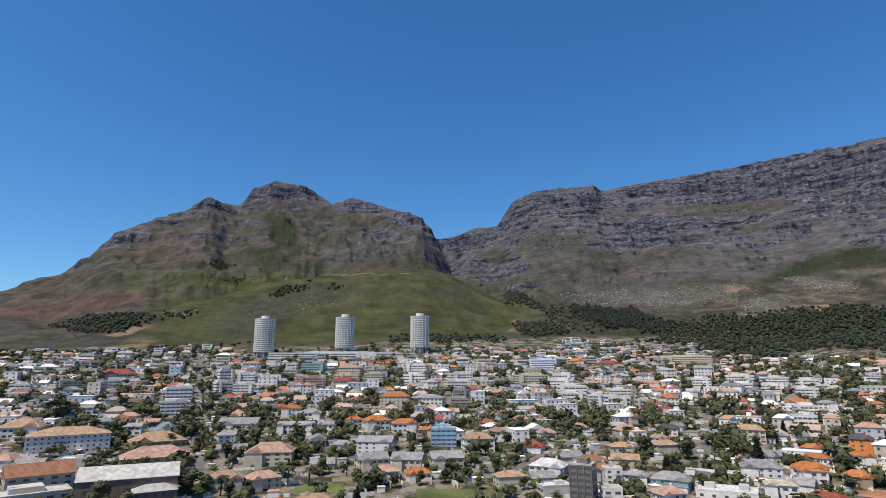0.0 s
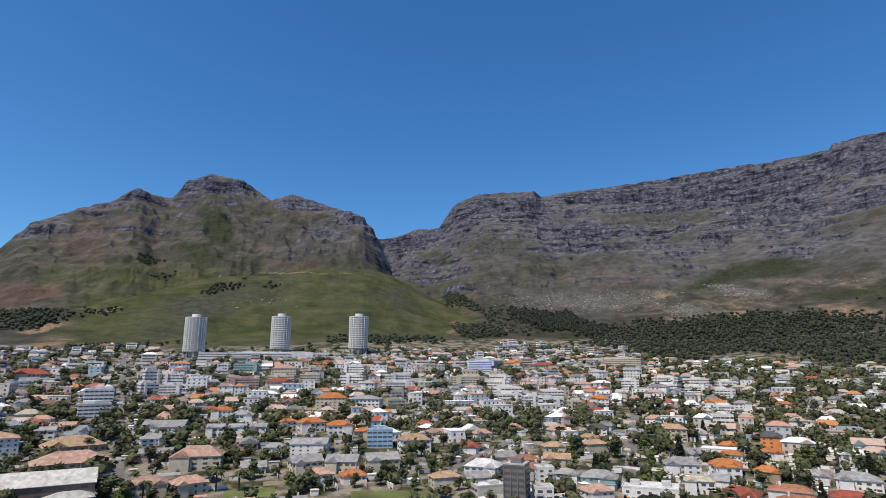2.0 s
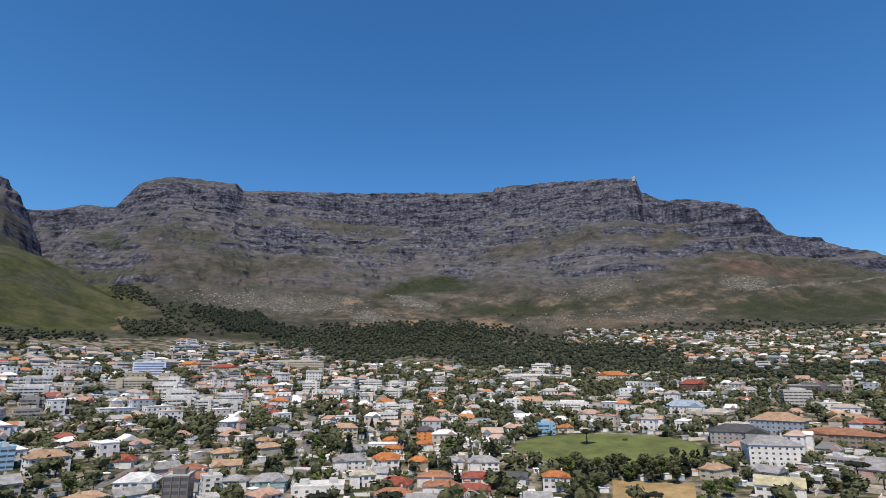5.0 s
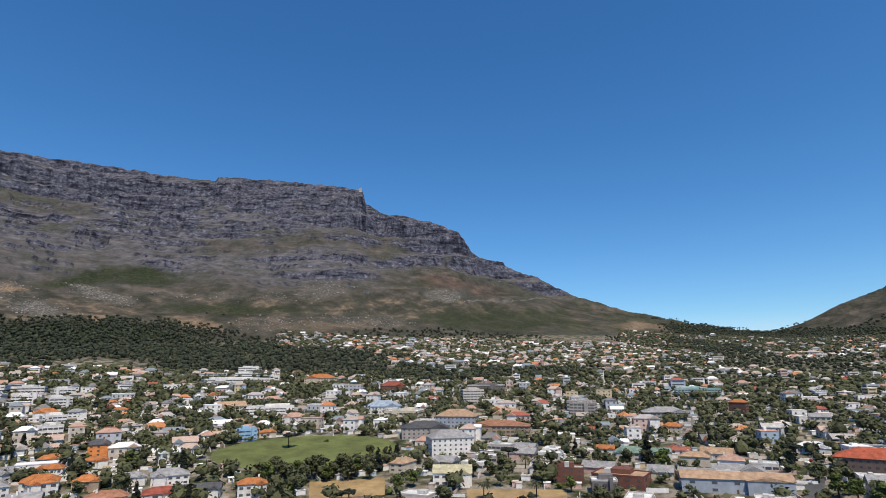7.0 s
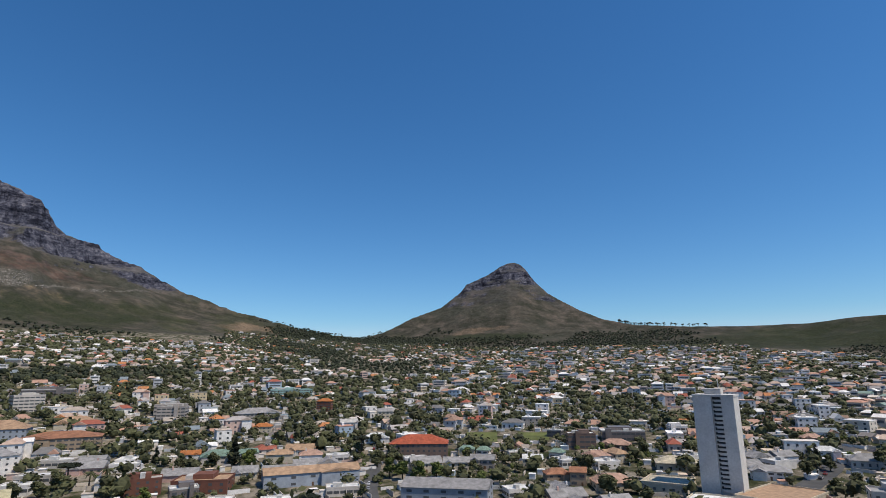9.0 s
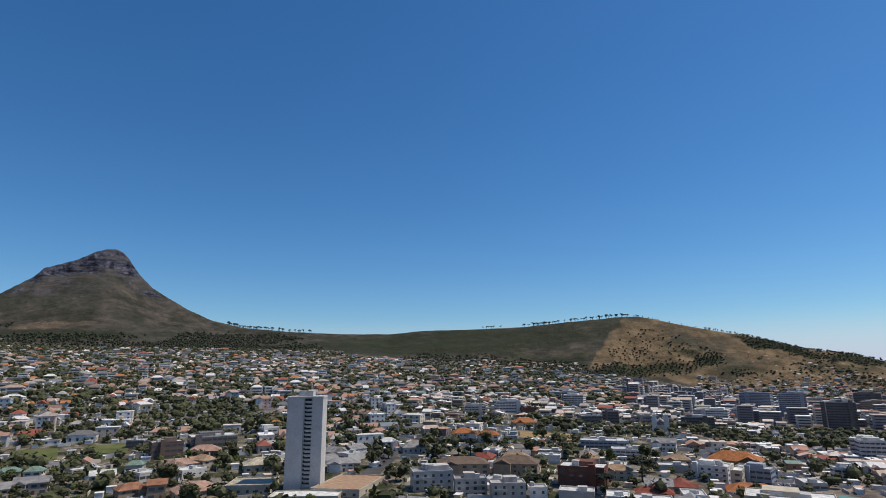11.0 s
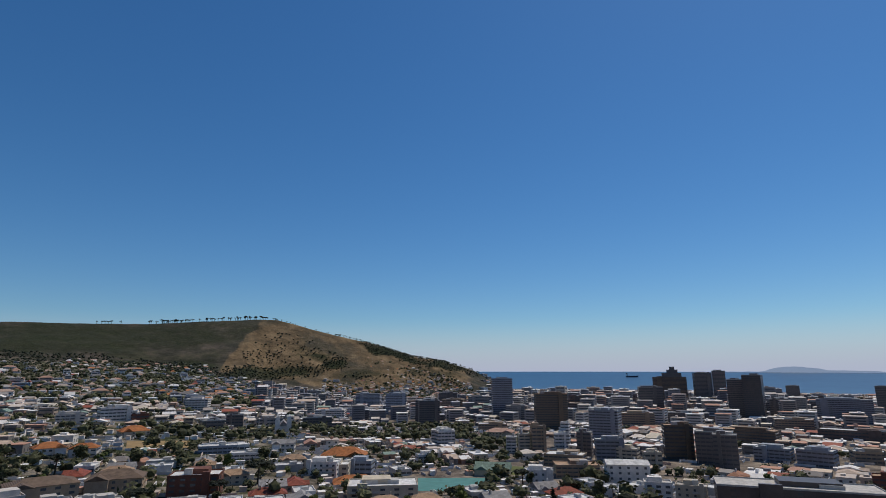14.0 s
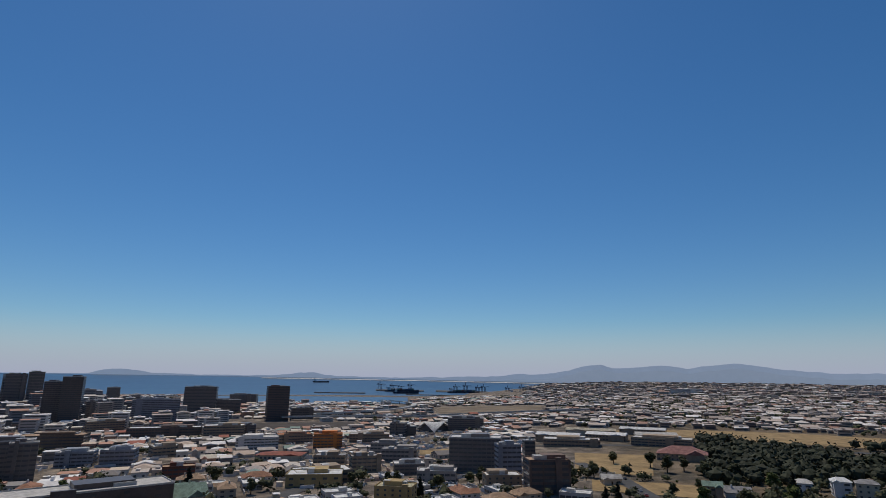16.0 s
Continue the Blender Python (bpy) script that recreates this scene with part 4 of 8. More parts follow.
def forest(patches, az0, az1, r0, r1, cell, seed, size, tall=1.1, wood=pines, claim=False):
    """Trees inside patches of azimuth, elevation, half width, half height, tilt, weight."""
    COVER["forest"] = patches
    spots = [(x, y, az, r, g.random(), g.uniform(*size)) for x, y, az, r, a, g in wedge(az0, az1, r0, r1, cell, 20, seed, 0.5) if free(x, y, 2)]
    q = np.array(spots)
    z = terrain(q[:, 2], q[:, 3])[0]
    dense = covered("forest", q[:, 2], np.degrees(np.arctan2(z - leaning(q[:, 2], q[:, 3]) - EYE, q[:, 3])), 1.0, 0.75, 1.2)
    for (x, y, az, r, chance, s_), zz, d_ in zip(spots, z.tolist(), dense.tolist()):
        if chance < d_:
            wood.tree(x, y, s_, tall, 1, zz)
            if claim:
                hold(x, y, 3)


# ---- single things ----
def part(name, me, parent, label=""):
    """Links a mesh as a part of a thing."""
    ob = new(name, me)
    ob.parent = parent
    if label:
        tagged(ob, label)
    return ob


def thing(name, x, y, z, a, label, category, group=""):
    ob = new(name)
    ob.matrix_world = Matrix.Translation((x, y, z)) @ Matrix.Rotation(a, 4, "Z")
    return tagged(ob, label, category, group)


def mesh_of(name, pieces, mats):
    """A mesh out of (verts, faces, scale, turn, place, slot) pieces."""
    bt = Batch()
    for V, F, S, rot, P, slot in pieces:
        bt.add(V, F, [S], np.array([rot]), [P], slot)
    return bt.make(name, mats)


SHARED = {}


def box_mesh(name, w, d, h, mat):
    key = (name, round(w, 1), round(d, 2), round(h, 1), mat.name)
    if key not in SHARED:
        SHARED[key] = mesh_of(name, [(BOX_V, BOX_F, (key[1], key[2], key[3]), 0, (0, 0, 0), 0)], [mat])
    return SHARED[key]


WALLS = {
    "white": ("white plastered", (0.85, 0.81, 0.77)), "cream": ("cream plastered", (0.64, 0.56, 0.44)), "tan": ("tan plastered", (0.42, 0.32, 0.23)),
    "brown": ("dark brown brick", (0.22, 0.155, 0.13)), "brick": ("red-brown brick", (0.2, 0.085, 0.06)), "pinkw": ("pink plastered", (0.62, 0.42, 0.37)),
    "teal": ("teal painted", (0.3, 0.46, 0.44)), "blue": ("light blue painted", (0.32, 0.52, 0.72)), "bluew": ("blue-grey painted", (0.38, 0.42, 0.48)),
    "grey": ("grey plastered", (0.43, 0.39, 0.36)), "pale": ("pale grey plastered", (0.64, 0.59, 0.54)), "dark": ("dark grey glass-and-concrete", (0.205, 0.18, 0.172)),
    "black": ("near-black glazed", (0.125, 0.108, 0.104)), "steel": ("blue-grey glazed", (0.32, 0.34, 0.39)), "bronze": ("bronze-brown concrete", (0.22, 0.165, 0.12)),
    "stripe": ("blue-and-white banded", (0.72, 0.73, 0.76)), "orangew": ("bright orange painted", (0.8, 0.29, 0.09)), "yellow": ("ochre yellow plastered", (0.5, 0.36, 0.17))}
ROOFS = {
    "orange": ("orange tiled", (0.52, 0.19, 0.06)), "terra": ("terracotta tiled", (0.40, 0.19, 0.11)), "pink": ("salmon-pink tiled", (0.52, 0.33, 0.25)), "tan": ("tan tiled", (0.5, 0.33, 0.21)),
    "red": ("dark red tiled", (0.34, 0.09, 0.055)), "redo": ("bright red-orange tiled", (0.5, 0.12, 0.06)), "salmon": ("pale red metal", (0.5, 0.24, 0.21)), "brown": ("brown tiled", (0.2, 0.14, 0.1)),
    "grey": ("grey slate", (0.36, 0.35, 0.35)), "dark": ("charcoal slate", (0.10, 0.10, 0.105)), "pale": ("pale grey", (0.6, 0.575, 0.54)), "white": ("bright white", (0.8, 0.8, 0.79)),
    "cream": ("cream metal", (0.62, 0.55, 0.42)), "green": ("pale green metal", (0.25, 0.36, 0.29)), "blue": ("pale blue metal", (0.42, 0.5, 0.6)), "yellow": ("pale yellow metal", (0.62, 0.56, 0.36))}
WALL_MAT = {k: varied("wall_" + k, c, 0.85 if k not in ("dark", "black", "steel") else 0.4, 0.25, 0.22, tint=0.15) for k, (_, c) in WALLS.items()}


def tiled(name, colour, tiles=True):
    """Roof covering: courses that run along the slope, and weathering."""
    m = varied(name, colour, 0.75, 0.35, 0.4, tint=0.2)
    n, l = m.node_tree.nodes, m.node_tree.links
    tc = n.new("ShaderNodeTexCoord")
    w = n.new("ShaderNodeTexWave")
    w.bands_direction = "Z" if tiles else "X"
    w.inputs["Scale"].default_value = 1.1
    l.new(tc.outputs["Object"], w.inputs["Vector"])
    bumped(n, l, n["Principled BSDF"], w.outputs[1], 0.7, 0.15)
    return m


ROOF_MAT = {k: tiled("roof_" + k, c, "metal" not in t) for k, (t, c) in ROOFS.items()}
SLAB = varied("concrete_slab", (0.55, 0.54, 0.52), 0.85, 0.4, 0.25)
BLUE_BAND = varied("blue_band", (0.12, 0.2, 0.42), 0.5, 0.3, 0.2)
DOOR = varied("door_paint", (0.16, 0.09, 0.05), 0.6, 0.6, 0.3)


def gable_walls(w, d, h, rise):
    return [(GABLE_V, [(1, 2, 5), (3, 0, 4)], (w, d, rise), 0, (0, 0, h), 0)]


def building(az, r, w, d, h, turn, kind, wall, roof, rise=0.0, name="", label="", category=""):
    """A house or block at its place; turn 0 faces the eye."""
    x, y = polar(az, r)
    z = ground(az, r - d / 2)
    a = radians(-az + turn)
    low = min(rise, 0.27 * d)
    h, rise = h + 0.35 * (rise - low), low
    floors = max(1, round(h / 3.1))
    tall = h > 26
    if not name:
        name, category = ("office_tower", "tower") if tall else ("apartment_block", "building") if kind == "f" or h > 8 else ("house", "house")
    roof_word = {"h": "hipped roof", "g": "gabled roof", "f": "flat roof"}[kind]
    if not label:
        storeys = "single-storey" if floors == 1 else {2: "two-storey", 3: "three-storey", 4: "four-storey"}.get(floors, "tall")
        label = "%s %s %s with a %s %s" % (storeys, WALLS[wall][0], {"house": "house", "apartment_block": "block", "office_tower": "office tower"}.get(name, "building"), ROOFS[roof][0], roof_word)
    ob = thing(name, x, y, z, a, label, category)
    for k in range(max(1, int(w / 12)) + 1):
        o = (k / max(1, int(w / 12)) - 0.5) * (w - 8)
        hx, hy = x + math.cos(a) * o, y + math.sin(a) * o
        hold(hx, hy, d / 2)
        hold(hx + math.sin(a) * d / 2, hy - math.cos(a) * d / 2, 4)
    footprint(x, y, w + 2, d + 2, a)
    wm, rm = WALL_MAT[wall], ROOF_MAT[roof]
    pieces = [(BOX_V, BOX_F, (w, d, h + 6), 0, (0, 0, -6), 0)]
    q = random.Random(int(az * 100))
    wing = kind != "f" and w > 10.5 and h < 9
    wx, wd, ww_ = q.choice((-1, 1)) * w * 0.28, q.uniform(2.2, 3.6), w * q.uniform(0.3, 0.4)
    if kind == "g":
        pieces += gable_walls(w - 0.02, d - 0.02, h - 0.01, rise * 0.93)
    if wing:
        pieces.append((BOX_V, BOX_F, (ww_, wd, h + 5.9), 0, (wx, -d / 2 - wd / 2 + 0.1, -6), 0))
        pieces.append((GABLE_V, [(1, 2, 5), (3, 0, 4)], (wd, ww_ - 0.02, rise * 0.6), -math.pi / 2, (wx, -d / 2 - wd / 2 + 0.1, h - 0.11), 0))
    if kind == "f" and h > 5.5 and w > 12:
        pieces.append((BOX_V, BOX_F, (w * q.uniform(0.35, 0.6), d * 0.6, 2.7), 0, (w * q.uniform(-.18, .18), d * 0.12, h + 0.2), 0))
        if q.random() < 0.6:
            pieces.append((BOX_V, BOX_F, (w * 0.14, 2.4, h + 8.4), 0, (q.choice((-1, 1)) * w * q.uniform(.12, .4), -d / 2 - 0.7, -6), 0))
    part("wall", mesh_of("wall", pieces, [wm]), ob)
    if kind == "f":
        part("roof", mesh_of("roof", [(BOX_V, BOX_F, (w - 0.7, d - 0.7, 0.25), 0, (0, 0, h + 0.01), 0)], [rm]), ob)
        rim = [(BOX_V, BOX_F, (w + 0.3, 0.35, 0.9), 0, (0, s * (d / 2 - 0.1), h + 0.01), 0) for s in (-1, 1)]
        rim += [(BOX_V, BOX_F, (0.35, d - 0.25, 0.9), 0, (s * (w / 2 - 0.02), 0, h + 0.01), 0) for s in (-1, 1)]
        part("parapet", mesh_of("parapet", rim, [wm if wall not in ("dark", "black") else SLAB]), ob)
        for k in range(0 if name == "shopping_centre" else 1 + (w > 18)):
            part("plant_room", mesh_of("plant_room", [(BOX_V, BOX_F, (w * q.uniform(.12, .22), d * q.uniform(.25, .4), q.uniform(1.6, 3.2)), 0, (w * q.uniform(-.3, .3), d * q.uniform(-.15, .25), h + 0.26), 0)], [SLAB]), ob)
    else:
        V, F = (HIP_V, HIP_F) if kind == "h" else (GABLE_V, HIP_F)
        eave = 0.55
        rp = [(V, F, (w + 2 * eave, d + 2 * eave, rise), 0, (0, 0, h + 0.2), 0), (BOX_V, BOX_F[:4] + BOX_F[5:], (w + 2 * eave, d + 2 * eave, 0.2), 0, (0, 0, h), 0)]
        if wing:
            rp.append((GABLE_V, HIP_F, (wd + d * 0.5, ww_ + 0.9, rise * 0.66), -math.pi / 2, (wx, -d / 2 - wd / 2 + d * 0.25 - 0.3, h + 0.02), 0))
        part("roof", mesh_of("roof", rp, [rm]), ob)
        if w > 11 and int(az * 10) % 3 == 0:
            part("chimney", box_mesh("chimney", 0.9, 0.9, rise * 0.9 + 0.8, wm), ob).location = (w * 0.22, d * 0.12, h + rise * 0.25)
    # openings
    fh = h / floors
    wide = q.choice((0.3, 0.38, 0.5, 0.62))
    if r > 430 and wall != "stripe":
        # far off: a row of small panes to each storey
        for length, off, turn_ in ((w, d, 0), (d, w, 90), (d, w, 270)):
            t = radians(turn_)
            k = max(2, int(length / 3.6))
            solid = wall in ("dark", "black", "steel", "bronze")
            V = [((i + 0.5) * length / k - length / 2 + sx * length / k * (0.44 if solid else 0.43 if kind == "f" else wide * 0.55), 0, zz) for i in range(k) for sx, zz in ((-1, 0), (1, 0), (1, fh * 0.4), (-1, fh * 0.4))]
            if r > 600:
                V = [(vx, vy, vz + fl * fh) for fl in range(floors) for vx, vy, vz in V]
                k *= floors
            row = shape("glazing_strip", V, [(4 * i, 4 * i + 1, 4 * i + 2, 4 * i + 3) for i in range(k)], GLASS)
            for fl in range(1 if r > 600 else floors):
                b_ = part("glazing_strip", row, ob)
                tagged(b_, kind="stuff")
                b_.matrix_basis = Matrix.Translation((math.sin(t) * (off / 2 + 0.06), -math.cos(t) * (off / 2 + 0.06), fl * fh + fh * 0.3)) @ Matrix.Rotation(t, 4, "Z")
        return ob
    if tall or (floors > 4 and wall in ("dark", "black", "steel", "bronze", "brown")) or wall == "stripe":
        for fl in range(floors):
            for length, off, turn_ in ((w, d, 0), (d, w, 90), (d, w, 270)):
                t = radians(turn_)
                me = box_mesh("window_band", length * 0.9, 0.16, fh * 0.5, BLUE_BAND if wall == "stripe" else GLASS)
                b_ = part("window", me, ob)
                b_.matrix_basis = Matrix.Translation((math.sin(t) * (off / 2), -math.cos(t) * (off / 2), fl * fh + fh * 0.3)) @ Matrix.Rotation(t, 4, "Z")
        if wall in ("dark", "steel", "bronze", "brown"):
            for k in range(max(3, int(w / 7)) + 1):
                part("pier", box_mesh("pier", 0.5, 0.5, h, wm), ob).location = ((k / max(3, int(w / 7)) - 0.5) * (w - 0.6), -d / 2 - 0.2, 0)
        return ob
    bays = 3 if az == 300 else min(max(2, round(w / 4.2)), 5)
    for length, off, turn_, k in ((w, d, 0, bays), (d, w, 90, 1 if az == 300 else 2), (d, w, 270, 1 if az == 300 else 2)):
        t = radians(turn_)
        for fl in range(floors):
            for i in range(k):
                s = (i + 0.5) * length / k - length / 2
                ww = round(min(length / k * wide, 2.8), 1)
                if fl == 0 and turn_ == 0 and i == bays // 2 and name == "house":
                    me, nm, zz = box_mesh("door", 1.1, 0.14, 2.1, DOOR), "door", 0.05
                else:
                    me, nm, zz = box_mesh("window", ww, 0.14, min(fh * 0.44, 1.4), GLASS), "window", fl * fh + fh * 0.28
                b_ = part(nm, me, ob)
                b_.matrix_basis = Matrix.Translation((math.cos(t) * s + math.sin(t) * off / 2, math.sin(t) * s - math.cos(t) * off / 2, zz)) @ Matrix.Rotation(t, 4, "Z")
    balc = q.choice((-1, 1))
    if kind == "f" and floors >= 3 and wall in ("white", "cream", "pale", "pinkw"):
        for fl in range(1, floors):
            part("balcony", mesh_of("balcony", [(BOX_V, BOX_F, (w * 0.42, 1.5, 0.18), 0, (0, 0, 0), 0), (BOX_V, BOX_F, (w * 0.42, 0.1, 0.85), 0, (0, -0.7, 0.18), 0)], [SLAB]), ob).location = (balc * w * 0.26, -d / 2 - 0.76, fl * fh - 0.2)
    return ob


# round towers on the upper slope
FIN = varied("white_fins", (0.84, 0.82, 0.78), 0.7, 0.5, 0.12)
TOWER_GLASS = varied("tower_glass", (0.34, 0.35, 0.36), 0.4, 0.3, 0.3)


def round_prism(rad, h, n=28):
    V = [(rad * math.cos(2 * math.pi * k / n), rad * math.sin(2 * math.pi * k / n), z) for z in (0, h) for k in range(n)]
    F = [(k, (k + 1) % n, n + (k + 1) % n, n + k) for k in range(n)] + [tuple(range(n, 2 * n)), tuple(range(n - 1, -1, -1))]
    return V, F


def shape(name, V, F, mat):
    me = bpy.data.meshes.new(name)
    me.from_pydata(V, [], F)
    me.materials.append(mat)
    return me


def round_tower(az, r, rad, h):
    x, y = polar(az, r)
    z = ground(az, r)
    ob = thing("round_tower", x, y, z, radians(-az), "round residential tower with white floor bands on stilts", "tower", "three round towers")
    hold(x, y, rad + 8)
    stilt = 7.0
    part("wall", shape("wall", *round_prism(rad - 1.1, h - stilt), TOWER_GLASS), ob, "blue-grey glass behind the balconies").location.z = stilt
    floors = 17
    slab = shape("floor_slab", *round_prism(rad, 0.95), FIN)
    for k in range(floors + 1):
        part("floor_slab", slab, ob).location.z = stilt + k * (h - stilt - 1.2) / floors
    for k in range(20):
        t = 2 * math.pi * k / 20
        f = part("fin", box_mesh("fin", 1.2, 0.35, h - stilt, FIN), ob)
        f.matrix_basis = Matrix.Translation(((rad - 0.4) * math.cos(t), (rad - 0.4) * math.sin(t), stilt)) @ Matrix.Rotation(t, 4, "Z")
    for k in range(8):
        t = 2 * math.pi * k / 8
        part("stilt", box_mesh("stilt", 1.4, 1.4, stilt + 4, SLAB), ob).location = ((rad - 2) * math.cos(t), (rad - 2) * math.sin(t), -4)
    part("core", shape("core", *round_prism(rad * 0.45, stilt + 4), SLAB), ob).location.z = -4
    part("roof_drum", shape("roof_drum", *round_prism(rad * 0.42, 4.5), FIN), ob).location.z = h


for az, r in ((-17.68, 902), (-9.93, 914), (-2.32, 900)):
    round_tower(az, r, 15.0, 57)
building(-10.0, 878, 222, 9, 6.5, 0, "f", "white", "white", name="parking_deck", label="long low concrete parking deck joining the round towers", category="garage")


def slab_tower():
    """The tall grey slab with a recessed strip of balconies."""
    az, r, w, d, h = 130.62, 348, 20.4, 14.0, 49.5
    x, y = polar(az, r)
    z = ground(az, r)
    conc = varied("grey_concrete", (0.66, 0.64, 0.61), 0.8, 0.12, 0.15)
    ob = thing("tower_block", x, y, z, radians(-az - 12), "tall grey concrete tower block with a recessed balcony strip", "tower")
    hold(x, y, 22)
    footprint(x, y, w + 4, d + 4, radians(-az - 12))
    for x0, ww, dd in ((-w * 0.27, w * 0.46, d), (w * 0.35, w * 0.30, d), (w * 0.08, w * 0.25, d - 3.4)):
        part("wall", mesh_of("wall", [(BOX_V, BOX_F, (ww, dd, h + 5), 0, (x0, 0, -5), 0)], [conc]), ob)
    floors = 21
    dark = varied("dark_recess", (0.05, 0.05, 0.055), 0.4, 0.5, 0.2)
    for k in range(floors):
        zz = 1.5 + k * (h - 2) / floors
        part("balcony", box_mesh("balcony", w * 0.16, 1.5, 1.15, conc), ob).location = (w * 0.115, -d / 2 + 0.95, zz)
        part("window", box_mesh("strip_window", w * 0.2, 0.2, 1.4, dark), ob).location = (w * 0.08, -d / 2 + 1.65, zz + 1.2)
        for s in range(3):
            b_ = part("window", box_mesh("side_window", 1.6, 0.12, 1.3, GLASS), ob)
            b_.matrix_basis = Matrix.Translation((-w / 2, (s - 1) * d * 0.28, zz + 0.6)) @ Matrix.Rotation(radians(90), 4, "Z")
    part("roof", mesh_of("roof", [(BOX_V, BOX_F, (w + 0.6, d + 0.6, 1.1), 0, (0, 0, h + 0.01), 0)], [conc]), ob)
    part("plant_room", mesh_of("plant_room", [(BOX_V, BOX_F, (w * 0.4, d * 0.5, 3.0), 0, (-w * 0.02, 0, h + 1.1), 0)], [SLAB]), ob)
    part("mast", shape("mast", *round_prism(0.25, 5), SLAB), ob).location = (2, 0, h + 4.1)


slab_tower()


def podium(az, r, w, d, h, turn, roof, label):
    building(az, r, w, d, h, turn, "f", "cream", roof, name="shopping_centre", label=label, category="building")


podium(126.0, 352, 24, 26, 4.5, -12, "cream", "low cream shopping hall beside the tower block")
podium(134.9, 345, 28, 44, 3.6, -22, "tan", "low shopping hall with a tan parking roof")
podium(130.8, 322, 36, 16, 3.2, -12, "white", "low white-roofed hall below the tower block")
building(-34.62, 360, 30.2, 20.1, 7.1, 7, "f", "cream", "pale", 0.0)
building(-34.42, 386, 30.2, 20.1, 7.6, 7, "g", "cream", "terra", 9.9)
building(-27.9, 352, 46, 22.0, 13.0, -3, "g", "brown", "pale", 5.5)
building(-25.9, 334, 20, 11.0, 9.5, 4, "h", "brown", "pale", 2.8)
building(-26.10, 419, 40.5, 22.0, 5.3, 5, "h", "tan", "pink", 7.4)
building(-26.12, 465, 35.9, 22.0, 4.5, 8, "h", "tan", "tan", 6.0)
building(-32.74, 469, 47.5, 22.0, 11.4, 1, "h", "white", "tan", 4.7)
building(-35.99, 519, 26.5, 18.9, 6.9, -15, "h", "white", "tan", 6.6)
building(-24.98, 565, 23.5, 14.6, 11.8, 3, "f", "white", "pale", 0.0)
building(-24.78, 625, 23.5, 14.6, 13.1, 3, "f", "white", "pale", 0.0)
building(-29.86, 765, 38.4, 22.0, 6.3, 13, "h", "cream", "red", 6.4)
building(-36.49, 712, 17.4, 11.9, 6.0, -15, "f", "white", "white", 0.0)
building(-33.41, 712, 22.6, 15.2, 7.9, 12, "f", "cream", "pale", 0.0)
building(-30.40, 705, 23.2, 13.9, 8.7, 0, "f", "white", "pale", 0.0)
building(-21.08, 650, 17.0, 11.6, 12.5, 15, "f", "white", "pale", 0.0)
building(-20.88, 720, 17.0, 11.6, 13.9, 15, "f", "white", "red", 0.0)
building(-19.25, 646, 19.8, 12.9, 11.1, -8, "f", "white", "pale", 0.0)
building(-19.05, 706, 19.8, 12.9, 12.2, -8, "f", "white", "pale", 0.0)
building(-19.30, 507, 30.9, 21.9, 4.4, -14, "g", "white", "grey", 4.4)
building(-20.14, 464, 17.3, 11.6, 4.0, 8, "h", "white", "grey", 6.8)
building(-16.40, 404, 29.9, 20.3, 8.2, -9, "h", "cream", "pink", 5.5)
building(-20.23, 358, 18.8, 12.1, 5.0, 3, "h", "cream", "pink", 7.4)
building(-16.96, 356, 18.0, 12.8, 4.8, 15, "h", "cream", "pink", 6.0)
building(-27.95, 502, 10.2, 9.0, 5.3, -14, "g", "white", "grey", 4.9)
building(-31.68, 588, 10.2, 9.0, 4.7, -14, "g", "white", "grey", 3.8)
building(-28.23, 606, 17.2, 11.7, 5.0, 9, "h", "cream", "brown", 4.0)
building(-37.01, 612, 12.4, 9.0, 4.1, 4, "h", "cream", "brown", 3.2)
building(-29.84, 623, 14.7, 9.1, 3.6, 0, "h", "white", "grey", 3.6)
building(-34.93, 646, 12.1, 9.0, 4.0, -11, "h", "white", "brown", 3.0)
building(-32.83, 562, 10.4, 9.0, 4.4, 8, "h", "white", "grey", 3.1)
building(-8.78, 495, 13.8, 9.8, 4.1, 15, "h", "white", "orange", 6.8)
building(-6.60, 481, 20.2, 14.4, 6.6, 15, "h", "white", "orange", 7.1)
building(-3.83, 471, 19.3, 13.1, 6.0, 9, "h", "white", "orange", 6.5)
building(-1.55, 461, 13.5, 9.1, 3.0, -8, "h", "cream", "orange", 5.1)
building(0.12, 432, 18.6, 11.1, 12.2, 0, "f", "blue", "pale", 0.0)
building(3.48, 419, 21.0, 15.0, 8.7, 15, "h", "white", "tan", 6.1)
building(-6.89, 383, 19.4, 13.9, 5.4, 15, "g", "cream", "grey", 5.4)
building(-3.32, 379, 19.9, 14.1, 5.4, -14, "g", "cream", "grey", 6.4)
building(0.33, 381, 20.6, 14.4, 6.1, 13, "g", "cream", "grey", 5.4)
building(-6.49, 419, 24.9, 17.2, 7.8, -11, "g", "white", "grey", 3.4)
building(-9.75, 427, 14.6, 10.1, 3.4, -11, "h", "white", "grey", 3.8)
building(-4.73, 561, 27.9, 18.1, 11.0, -4, "h", "cream", "orange", 4.7)
building(-1.42, 561, 31.1, 21.4, 9.4, -11, "h", "white", "grey", 3.2)
building(1.68, 561, 16.3, 10.5, 8.5, 7, "f", "grey", "pale", 0.0)
building(1.88, 601, 16.3, 10.5, 9.1, 7, "f", "grey", "pale", 0.0)
building(1.53, 658, 28.3, 19.3, 8.5, 14, "f", "white", "pale", 0.0)
building(1.73, 704, 28.3, 19.3, 9.1, 14, "f", "white", "pale", 0.0)
building(-13.15, 677, 32.8, 21.4, 11.3, 9, "f", "pinkw", "red", 0.0)
